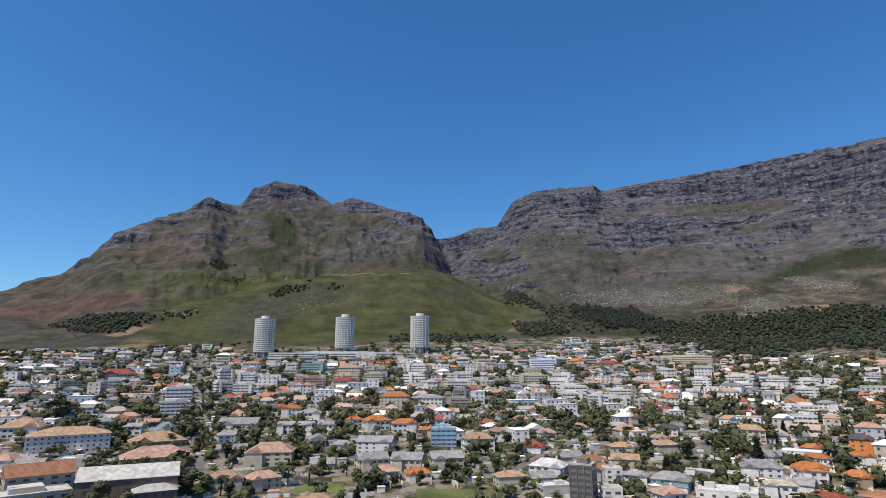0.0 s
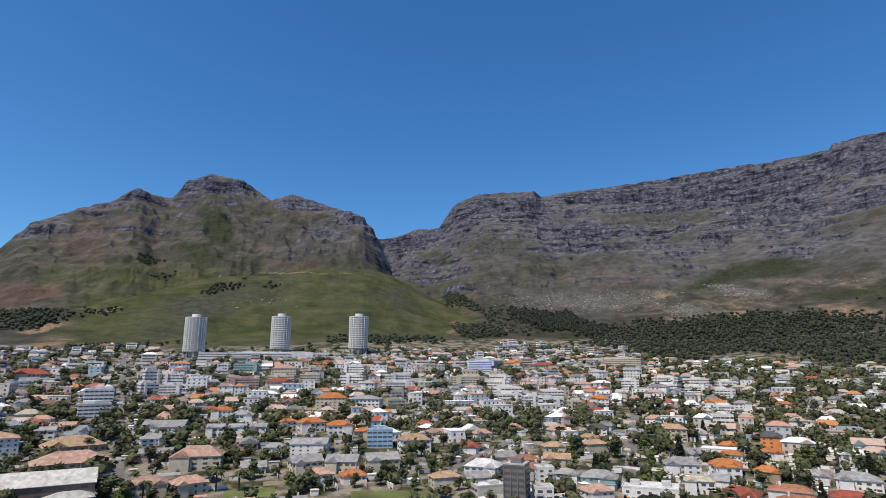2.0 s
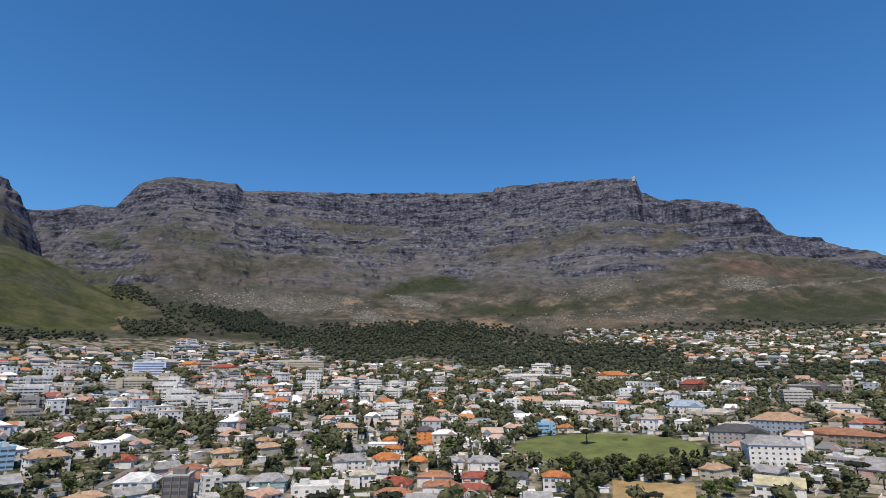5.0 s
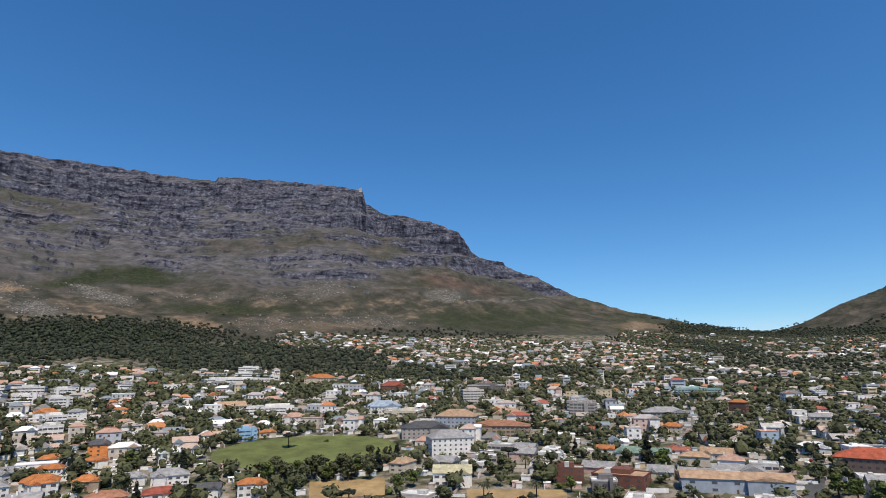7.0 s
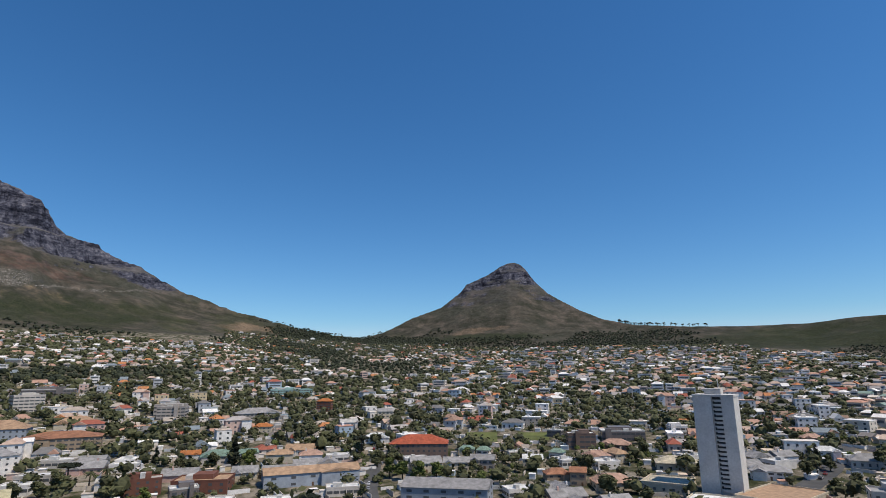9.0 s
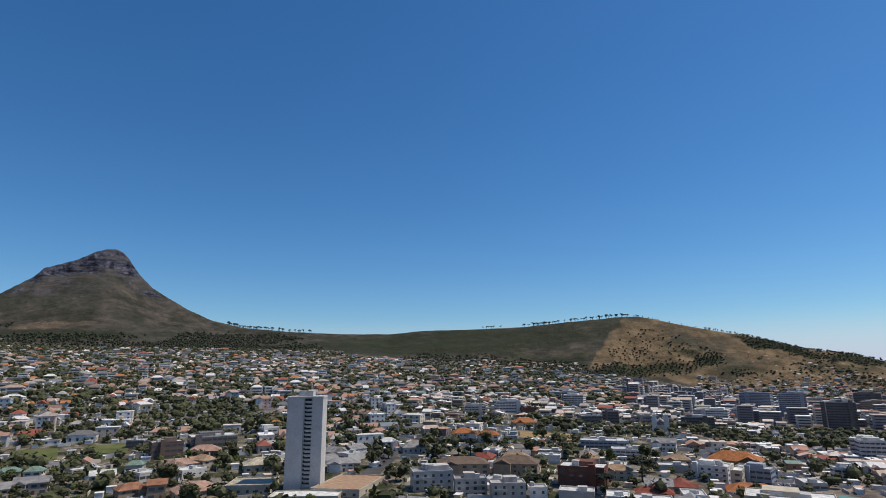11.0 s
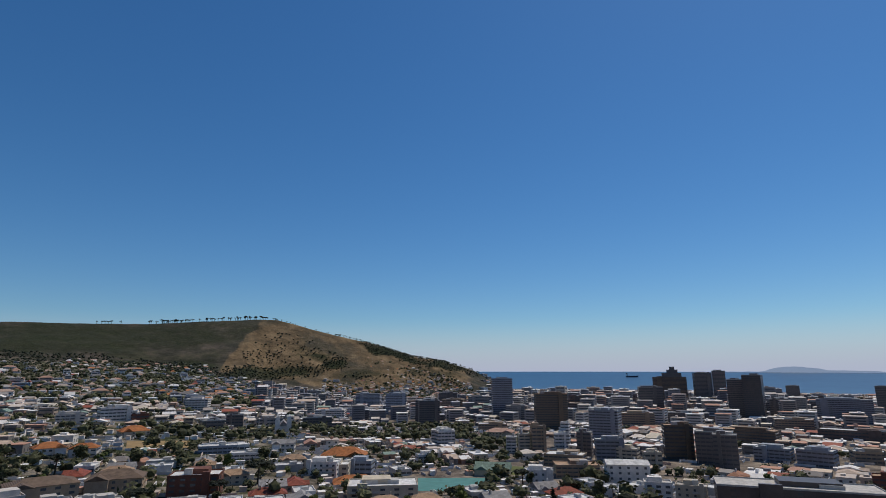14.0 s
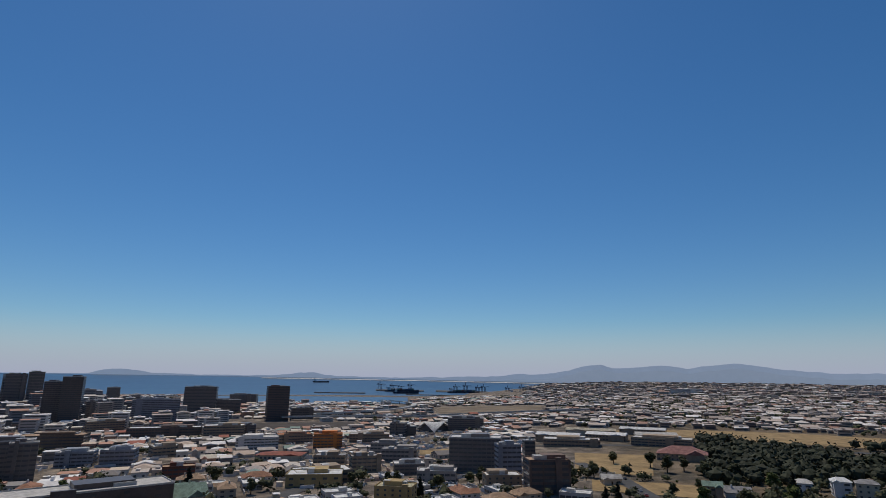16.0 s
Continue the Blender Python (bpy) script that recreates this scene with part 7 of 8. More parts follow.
near_street(250, 284, 330, NEAR, 24, -262, 76, 0.75, (6, 2, 9))
for kit in [*KITS, *(k for ks in TREES.values() for k in ks)]:
    if kit.name not in USED:
        settle(kit, *polar(296 + len(USED) % 7, 420 + 9 * (len(USED) % 11)), 0)


TUFTS = [tufted(200 + k, 15) for k in range(5)]


def shrubs(name, label, spots, mat):
    bt = Batch()
    for k, (V, F) in enumerate(TUFTS):
        q = np.array(spots[k::len(TUFTS)])
        bt.add(V, F, q[:, :3], q[:, 3], q[:, 4:])
    return tagged(new(name, bt.make(name, [mat])), label, "trees", kind="stuff")


def greenery(name, label, mat, parts_, seed):
    """Trees and bushes wherever neither walls nor roads nor lawns stand."""
    g = random.Random(seed)
    spots = []
    for az0, az1, r0, r1, per_ha, lo, hi in parts_:
        n_ = int(radians(az1 - az0) * (r1 * r1 - r0 * r0) / 2 / 10000 * per_ha)
        for k in range(n_):
            az, r = g.uniform(az0, az1), math.sqrt(g.uniform(r0 * r0, r1 * r1))
            x, y = polar(az, r)
            if (round(x / 3), round(y / 3)) in SOLID or (round(x / 6), round(y / 6)) in ROADWAY:
                continue
            s_ = g.uniform(lo, hi) * g.choice((0.7, 1, 1, 1.25))
            z = ground(az, r)
            for j in range(g.choice((1, 2, 2, 3))):
                q = s_ * g.uniform(0.6, 0.95)
                spots.append((q, q, q * g.uniform(.75, 1.2), g.uniform(0, 6.28), x + g.uniform(-.6, .6) * s_, y + g.uniform(-.6, .6) * s_, z + s_ * g.uniform(0.5, 1.1)))
    shrubs(name, label, spots, mat)


greenery("garden_shrubs", "dark green trees and bushes filling the gardens", LEAF,
         [(-44, 25, 290, 600, 50, 2.4, 6.2), (-44, 25, 600, 960, 22, 2.4, 5.2), (25, 62, 290, 600, 56, 2.4, 6.2), (25, 62, 600, 950, 30, 2.6, 5.8), (62, 104, 580, 1000, 22, 2.6, 5.6), (62, 104, 290, 580, 27, 2.6, 6.2), (104, 140, 290, 600, 36, 2.8, 6.4), (140, 200, 290, 520, 32, 2.4, 5.4), (200, 250, 300, 450, 24, 2.0, 4.8), (250, 286, 330, 480, 30, 2.4, 5.6)], 81)
greenery("garden_bushes", "brighter green bushes and young trees in gardens", BRIGHT,
         [(-44, 62, 290, 560, 24, 1.4, 3.0), (62, 104, 290, 560, 13, 1.4, 3.0), (104, 140, 290, 540, 18, 1.4, 3.0), (140, 200, 300, 500, 16, 1.3, 2.8), (200, 286, 300, 450, 8, 1.2, 2.4)], 82)

forest(COVER["grove"], 18, 84, 560, 1400, 11, 34, (4.0, 7.0), 1.0, VALLEY, True)
forest([(17.6, 6.4, 4.6, 0.95, -0.22, 1.0)], 11, 25, 1150, 1700, 7.5, 21, (3.6, 5.2), 1.5, PLANTATION)
forest([(33, 4.9, 12.5, 1.5, 0.02, 0.95), (26, 4.9, 5, 0.8, -0.1, 0.8), (50, 4.2, 6, 0.8, 0, 0.6), (45, 7.6, 9, 0.4, 0, 0.2), (62, 5.0, 6, 0.6, 0, 0.3), (74, 5.2, 10, 0.8, 0, 0.28)], 16, 88, 900, 1760, 10, 25, (3.8, 6.6), 0.9, pines)
# trees at (-22.2, 11.5) are added to darken the cave mouth
forest([(-31.2, 5.6, 4.0, 0.75, 0.13, 1.0), (-25.5, 6.6, 1.6, 0.3, 0.2, 0.7), (-15.4, 9.45, 1.9, 0.42, 0.25, 1.0), (-11, 9.9, 1, 0.2, 0.1, 0.6), (8.5, 8.4, 1.9, 0.6, -0.3, 0.9), (10.0, 5.6, 2.6, 0.75, 0, 0.95),
        (13, 6.6, 3, 1.2, -0.3, 0.3), (-20.5, 10.3, 1.2, 0.35, 0, 0.7), (-22.2, 11.5, 1.0, 0.3, 0, 0.8), (0, 4.6, 6, 0.5, 0, 0.5)], -38, 17, 960, 2000, 9, 22, (3.2, 5.6), 1.0, pines)
forest([(91, 4.5, 3.4, 0.5, -0.1, 0.9), (96, 3.6, 5, 0.6, -0.05, 0.95), (101, 3.3, 5, 0.7, 0.02, 0.9), (108, 3.3, 7, 0.45, 0.02, 0.7), (122, 3.0, 4, 0.8, 0, 0.8), (127, 3.3, 2.5, 0.4, 0, 0.7), (87, 3.9, 4, 0.5, 0, 0.5), (116, 2.6, 8, 0.5, 0, 0.6), (94, 3.0, 9, 0.7, -0.05, 0.6), (112, 2.3, 10, 0.4, -0.03, 0.5), (128, 2.2, 8, 0.5, -0.02, 0.6), (104, 4.2, 3, 0.3, 0.2, 0.3)], 82, 132, 1400, 2500, 10, 24, (3.2, 6.0), 1.0, pines)
woods(87, 106, 950, 1900, 15, 51, (3, 6), 1.0, pines, 0.6, True)
woods(142, 152, 545, 610, 12, 44, (3, 6), 1.0, grove, 0.62, True)
woods(152, 166, 560, 650, 12, 45, (3, 6), 1.0, grove, 0.66, True)
woods(164, 183, 660, 850, 12, 46, (3.5, 6.5), 1.0, grove, 0.68, True)
woods(183, 190, 560, 680, 12, 47, (3.5, 6.5), 1.0, grove, 0.66, True)
woods(99, 126, 570, 760, 13, 48, (3, 6.5), 1.0, grove, 0.7, True)
woods(60, 97, 520, 900, 14, 49, (3, 6), 1.0, grove, 0.42, True)
woods(140, 162, 1150, 1700, 15, 50, (2.5, 5), 1.0, grove, 0.5, True)
suburb(upper, -44, 22, NEAR, 640, 17, 12, 1, 0.34, 0.18)
suburb(upper, -44, 22, 640, 968, 16.5, 10, 41, 0.36, 0.22)
suburb(upper, 12, 26, 930, 1120, 20, 20, 2, 0.4, 0.3)
suburb(middle, 22, 50, NEAR, 700, 18, -36, 3, 0.46, 0.15)
suburb(middle, 22, 50, 700, 1050, 18, -36, 63, 0.6, 0.12)
suburb(middle, 50, 104, NEAR, 1000, 18.5, -76, 4, 0.56, 0.12)
suburb(middle, 50, 104, 1000, 1600, 15.5, -80, 14, 0.47, 0.04)
suburb(middle, 84, 106, 1600, 2150, 19, -88, 61, 0.7, 0.02)
suburb(middle, 104, 134, 1800, 1980, 18, -118, 62, 0.55, 0.05)
suburb(middle, 104, 140, NEAR, 900, 19, -122, 5, 0.46, 0.15)
suburb(middle, 104, 140, 900, 1800, 17, -120, 15, 0.42, 0.12)
suburb(middle, 140, 162, 900, 1700, 17, -150, 6, 0.42, 0.16)
quarter(city, 140, 190, NEAR, 900, 22, -163, 7, 0.34, (3.5, 4, 5, 7))
quarter(downtown, 162, 184, 900, 1640, 31, -172, 8, 0.14, (6, 8, 11, 15, 21))
quarter(city, 190, 250, NEAR, 900, 26, -218, 9, 0.16, (3, 3.5, 4, 5, 7), 1.1)
quarter(downtown, 184, 222, 900, 1200, 32, -214, 13, 0.06, (8, 12, 16, 22))
quarter(city, 222, 250, 900, 1200, 32, -222, 42, 0.14, (3.5, 4, 5, 8), 1.15)
quarter(downtown, 184, 216, 1200, 1750, 33, -212, 10, 0.04, (9, 14, 20, 27))
quarter(city, 216, 241, 1200, 1750, 36, -216, 43, 0.12, (4, 5, 7, 10), 1.1)
quarter(city, 184, 218, 1750, 2700, 42, -218, 19, 0.08, (4, 5, 7, 9))
quarter(city, 218, 239, 1750, 1985, 42, -218, 54, 0.1, (4, 6, 8, 14))
quarter(city, 239, 250, 1750, 2700, 48, -222, 56, 0.4, (3, 4, 5, 6))
quarter(downtown, 185, 212, 1000, 1700, 52, -200, 16, 0.0, (24, 32, 40), 0.6)
quarter(sheds, 246, 284, 900, 2200, 29, -264, 11, 0.34, (3, 4, 5, 7), 1.1)
quarter(sheds, 250, 284, 2200, 4800, 48, -266, 12, 0.36, (4, 5, 7, 11), 1.0)
woods(-28, 8, 940, 1030, 13, 29, (3, 5), 1, pines, 0.6)
woods(-20, 0, 885, 940, 13, 53, (2.5, 4.5), 1, grove, 0.45)
woods(265.6, 286, 440, 760, 9, 23, (4, 7), 1.1, pines, 0.95)
suburb(middle, 168, 184, 1640, 1980, 17, -175, 17, 0.3, 0.1)
suburb(middle, 146, 158, 1650, 1850, 19, -152, 18, 0.5, 0.0)
suburb(middle, 172, 183, 1960, 2140, 19, -175, 57, 0.25, 0.05)

forest([(169.1, 0.64, 1.7, 0.75, 0, 1), (175.5, 1.4, 4.2, 0.5, -0.27, 1), (181, 0.3, 3.5, 0.5, -0.25, 0.85), (161.9, -0.3, 3.8, 0.7, 0, 0.75), (165.6, -0.1, 3.2, 0.8, 0, 0.7), (153.5, -0.2, 4.5, 1.0, 0, 0.85), (172.2, -0.8, 2.5, 0.4, 0, 0.4),
        (178, -0.5, 3.5, 0.7, -0.1, 0.3), (162.5, 1.2, 2.0, 0.7, 0, 0.4), (165.5, 2.0, 4, 1.3, -0.2, 0.22), (145, 1.0, 6, 0.5, 0, 0.4)], 138, 186, 1500, 2330, 9, 31, (2.4, 5.2), 0.9, pines)

upper.make("town_houses_upper", "dense houses and flats with tiled and flat roofs on the slope", "houses", PLASTER, ROOF_TILES, FLAT_ROOF)
middle.make("town_houses_middle", "suburban houses among trees with orange and grey roofs", "houses", PLASTER, ROOF_TILES, FLAT_ROOF)
city.make("city_blocks", "crowded low city buildings with flat roofs", "buildings", CONCRETE, CITY_ROOF, FLAT_ROOF)
downtown.make("downtown_blocks", "crowded dark office blocks with flat roofs", "buildings", DOWNTOWN, CITY_ROOF, FLAT_ROOF)
SHED_WALL = mottled("shed_walls", [(0, (0.4, 0.31, 0.25)), (0.25, (0.56, 0.46, 0.37)), (0.5, (0.28, 0.21, 0.18)), (0.75, (0.66, 0.57, 0.48))], 0.8)
SHED_ROOF = mottled("shed_roofs", [(0, (0.42, 0.35, 0.31)), (0.22, (0.6, 0.5, 0.43)), (0.4, (0.24, 0.205, 0.19)), (0.52, (0.74, 0.68, 0.62)), (0.66, (0.42, 0.25, 0.19)), (0.78, (0.32, 0.29, 0.28)), (0.88, (0.86, 0.83, 0.8))], 0.75)
sheds.make("industrial_sheds", "long low industrial sheds on the plain", "buildings", SHED_WALL, SHED_ROOF, SHED_ROOF)
grove.make("garden_trees", "dark green garden trees between the houses", LEAF)
pines.make("hillside_woods", "mixed dark green woods at the foot of the mountain", HILLWOOD)
VALLEY.make("valley_woods", "dense dark trees between the upper houses", HILLWOOD)
PLANTATION.make("pine_plantation", "dense blackish pine plantation on the lower slope", PINE)

# umbrella pines along the skyline
# azimuth from and to, gap, distance, heights
SKYLINE = [(86.6, 90.9, 0.3, 2380, 7, 13), (90.9, 95.8, 0.18, 2380, 8, 15), (95.8, 99.5, 0.3, 2420, 7, 12), (122.8, 125.7, 0.12, 2480, 9, 15), (125.7, 130.7, 0.38, 2450, 12, 17), (148.1, 149.3, 0.5, 2345, 13, 16), (152.1, 154.9, 0.3, 2320, 13, 18), (155.2, 158.0, 0.4, 2300, 12, 17), (158.0, 162.5, 0.26, 2290, 14, 19), (162.6, 163.5, 0.7, 2290, 8, 10), (169.1, 176.5, 0.2, 2260, 7, 11), (176.5, 184.2, 0.25, 2300, 6, 10), (163.8, 169.1, 0.7, 2270, 5, 8)]
row, ridge = random.Random(5), Batch()
CROWNS, STEMS = [[] for _ in LUMPS], []
for az0, az1, gap_, base_r, low, high in SKYLINE:
    az = az0
    while az < az1:
        az += gap_ * 0.62 * row.choice((0.25, 0.4, 0.8, 1.2, 2.4))
        R_ = np.arange(base_r - 160, base_r + 90, 12.0)
        Z_ = terrain(np.full(R_.shape, az), R_)[0]
        k = int(np.argmax(np.arctan2(Z_ - EYE, R_)))
        x, y = polar(az, float(R_[k]))
        z, h = float(Z_[k]) - 1, row.uniform(low, high) * 0.8
        STEMS.append((0.9, 0.9, h, 0, x, y, z))
        for j in range(row.choice((2, 3, 3, 4))):
            w = row.uniform(0.24, 0.44) * h
            CROWNS[row.randrange(len(LUMPS))].append((w, w, w * row.uniform(0.35, 0.7), row.uniform(0, 6), x + row.uniform(-.3, .3) * h, y + row.uniform(-.3, .3) * h, z + h * row.uniform(0.66, 1.05)))
ridge.add(BOX_V, BOX_F[:5], np.array(STEMS)[:, :3], np.array(STEMS)[:, 3], np.array(STEMS)[:, 4:])
for (V, F), rows in zip(LUMPS, CROWNS):
    if rows:
        q = np.array(rows)
        ridge.add(V, F, q[:, :3], q[:, 3], q[:, 4:])
tagged(new("skyline_pines", ridge.make("skyline_pines", [PINE])), "thin row of umbrella pines along the ridge", "trees", kind="stuff")

# pale boulders strewn below the cliffs
heap, stone = Batch(), np.random.default_rng(9)
b_az, b_r = stone.uniform(-16, 82, 60000), stone.uniform(1150, 2150, 60000)
level = terrain(b_az, b_r)[0]
inside = covered("scree", b_az, np.degrees(np.arctan2(level - leaning(b_az, b_r) - EYE, b_r))) > stone.uniform(0.15, 2.4, 60000)
spots = []
for az, r, z in zip(b_az[inside], b_r[inside], level[inside]):
    q = float(stone.uniform(1.0, 3.2) * stone.choice((0.5, 0.7, 1.0)))
    spots.append((q * 1.3, q * 1.3, q * 0.9, float(stone.uniform(0, 6)), *polar(az, r), float(z) + q * 0.2))
ROCKS = varied("pale_rock", (0.34, 0.31, 0.285), 0.95, 0.2, 0.4)
for k, (V, F) in enumerate(lump(60 + j) for j in range(3)):
    q = np.array(spots[k::3])
    heap.add(V, F, q[:, :3], q[:, 3], q[:, 4:])
tagged(new("boulder_field", heap.make("boulder_field", [ROCKS])), "pale boulders strewn on the slope below the cliffs", "rocks", kind="stuff")


def yards():
    """Low garden walls and small outbuildings between the houses."""
    g, bt = random.Random(55), Batch()
    walls, huts, lids = [], [], []
    for az0, az1, r0, r1, n_, turn in ((-44, 22, 300, 930, 2600, 12), (22, 62, 300, 760, 1200, -38), (62, 104, 300, 900, 1700, -80), (104, 140, 300, 900, 1300, -121),
                                       (140, 190, 300, 900, 2000, -162), (190, 250, 320, 900, 1500, -218)):
        for k in range(n_):
            az, r = g.uniform(az0, az1), math.sqrt(g.uniform(r0 * r0, r1 * r1))
            x, y = polar(az, r)
            if (round(x / 3), round(y / 3)) in SOLID or (round(x / 6), round(y / 6)) in ROADWAY:
                continue
            a, z = radians(turn) + g.choice((0, math.pi / 2)), ground(az, r)
            if g.random() < 0.6:
                walls.append((g.uniform(6, 16), 0.3, g.uniform(1.5, 2.4) + 1, a, x, y, z - 1))
            else:
                w, d, h = g.uniform(3, 6.5), g.uniform(2.8, 5), g.uniform(2.2, 2.9)
                huts.append((w, d, h + 1, a, x, y, z - 1))
                lids.append((w + 0.5, d + 0.5, 0.25, a, x, y, z + h))
    for rows, slot in ((walls, 0), (huts, 0), (lids, 1)):
        q = np.array(rows)
        bt.add(BOX_V, BOX_F, q[:, :3], q[:, 3], q[:, 4:], slot)
    tagged(new("garden_walls", bt.make("garden_walls", [PLASTER, FLAT_ROOF])), "pale garden walls and small outbuildings between houses", "walls", kind="stuff")


yards()

# ---- landmarks of the lower town, harbour ----
def shell_hall(az, r, half, h):
    """A white thin-shell hall: four corners on the ground, an arch on each side."""
    x, y = polar(az, r)
    ob = thing("shell_hall", x, y, ground(az, r), radians(-az + 45), "white thin-shell hall with arched glazed sides", "hall")
    n_ = 16
    V, F = [], []
    for top in (0, 1):
        for i in range(n_ + 1):
            for j in range(n_ + 1):
                u, v = 2 * i / n_ - 1, 2 * j / n_ - 1
                V.append((u * half, v * half, h * (1 - abs(u * v) ** 1.15) + 0.6 * top))
    m_ = (n_ + 1) ** 2
    for i in range(n_):
        for j in range(n_):
            a_ = i * (n_ + 1) + j
            F.append((a_, a_ + 1, a_ + n_ + 2, a_ + n_ + 1))
            F.append((m_ + a_, m_ + a_ + n_ + 1, m_ + a_ + n_ + 2, m_ + a_ + 1))
    part("shell", shape("shell", V, F, ROOF_MAT["white"]), ob)
    for k in range(4):
        W = [(half * 0.9 * (2 * i / 12 - 1), -half * 0.8, 0) for i in range(13)] + [(half * 0.9 * (2 * i / 12 - 1), -half * 0.8, max(0.2, h * (1 - 0.95 * abs(2 * i / 12 - 1) ** 1.15) - 0.8)) for i in range(13)]
        me = shape("glazing", W, [(i, i + 1, 14 + i, 13 + i) for i in range(12)], WALL_MAT["dark"])
        part("glazing", me, ob).rotation_euler = (0, 0, k * math.pi / 2)


shell_hall(240.89, 890, 21, 12.5)
hold(*polar(240.89, 890), 30)


def twin_church():
    az, r = 164.6, 640
    x, y = polar(az, r)
    ob = thing("church", x, y, ground(az, r), radians(-az), "white church with two square front towers", "church")
    part("nave", mesh_of("nave", [(BOX_V, BOX_F, (12, 26, 9), 0, (0, 13, -1), 0), (GABLE_V, [(1, 2, 5), (3, 0, 4)], (26, 12, 5), math.pi / 2, (0, 13, 8), 0)], [WALL_MAT["white"]]), ob)
    part("roof", mesh_of("roof", [(GABLE_V, HIP_F, (27, 13, 5.4), math.pi / 2, (0, 13, 8.05), 0)], [ROOF_MAT["grey"]]), ob)
    for s_ in (-1, 1):
        tw = part("church_tower", mesh_of("church_tower", [(BOX_V, BOX_F, (5, 5, 15), 0, (0, 0, -1), 0), (BOX_V, BOX_F, (4, 4, 4), 0, (0, 0, 14), 0)], [WALL_MAT["white"]]), ob)
        tw.location = (s_ * 6, 0, 0)
        cap = part("cap", mesh_of("cap", [([(-.5, -.5, 0), (.5, -.5, 0), (.5, .5, 0), (-.5, .5, 0), (0, 0, 1)], [(0, 1, 4), (1, 2, 4), (2, 3, 4), (3, 0, 4), (3, 2, 1, 0)], (4.6, 4.6, 3), 0, (0, 0, 18), 0)], [ROOF_MAT["white"]]), tw)
    part("door", box_mesh("door", 2.4, 0.2, 3.6, DOOR), ob).location = (0, -0.1, 0)


twin_church()

# the cable station on the cliff edge
cz = EYE + 2690 * math.tan(radians(19.85)) + leaning(57.6, 2690)
st = thing("cable_station", *polar(57.6, 2690), cz, radians(-57.6), "small stone cable station on the cliff edge", "building")
part("wall", mesh_of("wall", [(BOX_V, BOX_F, (15, 11, 23), 0, (0, 0, -18), 0), (BOX_V, BOX_F, (6, 6, 4), 0, (3.5, 0, 5), 0)], [WALL_MAT["grey"]]), st)
part("roof", mesh_of("roof", [(BOX_V, BOX_F, (16, 12, 0.8), 0, (0, 0, 5.02), 0)], [SLAB]), st)


def sea_z(az, r):
    return float(leaning(az, r) + np.interp(r, [2700, 3000, 3200, 3500, 4000, 4400, 4700, 4900], [-33, -32.5, -31, -24, -5, 16, 33, 45]))


QUAY = varied("quay_concrete", (0.13, 0.125, 0.12), 0.9, 0.05, 0.4)
CRANE = varied("crane_paint", (0.10, 0.12, 0.16), 0.6, 0.2, 0.3)
HULL = varied("ship_hull", (0.06, 0.06, 0.08), 0.5, 0.1, 0.3)
BOXES = mottled("stacked_boxes", [(0, (0.25, 0.1, 0.07)), (0.25, (0.1, 0.13, 0.2)), (0.5, (0.3, 0.28, 0.25)), (0.75, (0.12, 0.16, 0.12))])


def quay(az0, az1, r0, r1):
    V, F = [], []
    for top in (0, 1):
        for az in np.linspace(az0, az1, 9):
            for r in (r0, r1):
                x, y = polar(az, r)
                V.append((x, y, sea_z(az, r) + (3.5 if top else -3)))
    for i in range(8):
        a_ = 18 + 2 * i
        F += [(a_, a_ + 1, a_ + 3, a_ + 2), (2 * i, 2 * i + 2, a_ + 2, a_), (2 * i + 1, a_ + 1, a_ + 3, 2 * i + 3)]
    F += [(0, 18, 19, 1), (16, 17, 35, 34)]
    tagged(new("quay", shape("quay", V, F, QUAY)), "long dark concrete harbour quay", "quay", kind="structure")


def crane(az, r, s_):
    x, y = polar(az, r)
    ob = thing("harbour_crane", x, y, sea_z(az, r) + 3.4, radians(-az + 20), "tall dark steel container crane on the quay", "crane", "cranes along the quay")
    for i in (-1, 1):
        for j in (-1, 1):
            part("leg", box_mesh("leg", 2.2, 2.2, 38 * s_, CRANE), ob).location = (i * 9, j * 9, 0)
    part("boom", box_mesh("boom", 62 * s_, 3, 3, CRANE), ob).location = (8, 0, 34 * s_)
    part("crossbeam", box_mesh("crossbeam", 3, 20, 3, CRANE), ob).location = (-9, 0, 30 * s_)
    part("crossbeam", box_mesh("crossbeam", 3, 20, 3, CRANE), ob).location = (9, 0, 30 * s_)
    part("mast", box_mesh("mast", 2.2, 2.2, 20 * s_, CRANE), ob).location = (0, 0, 37 * s_)
    part("cabin", box_mesh("cabin", 6, 5, 5, CRANE), ob).location = (-12, 0, 37 * s_)


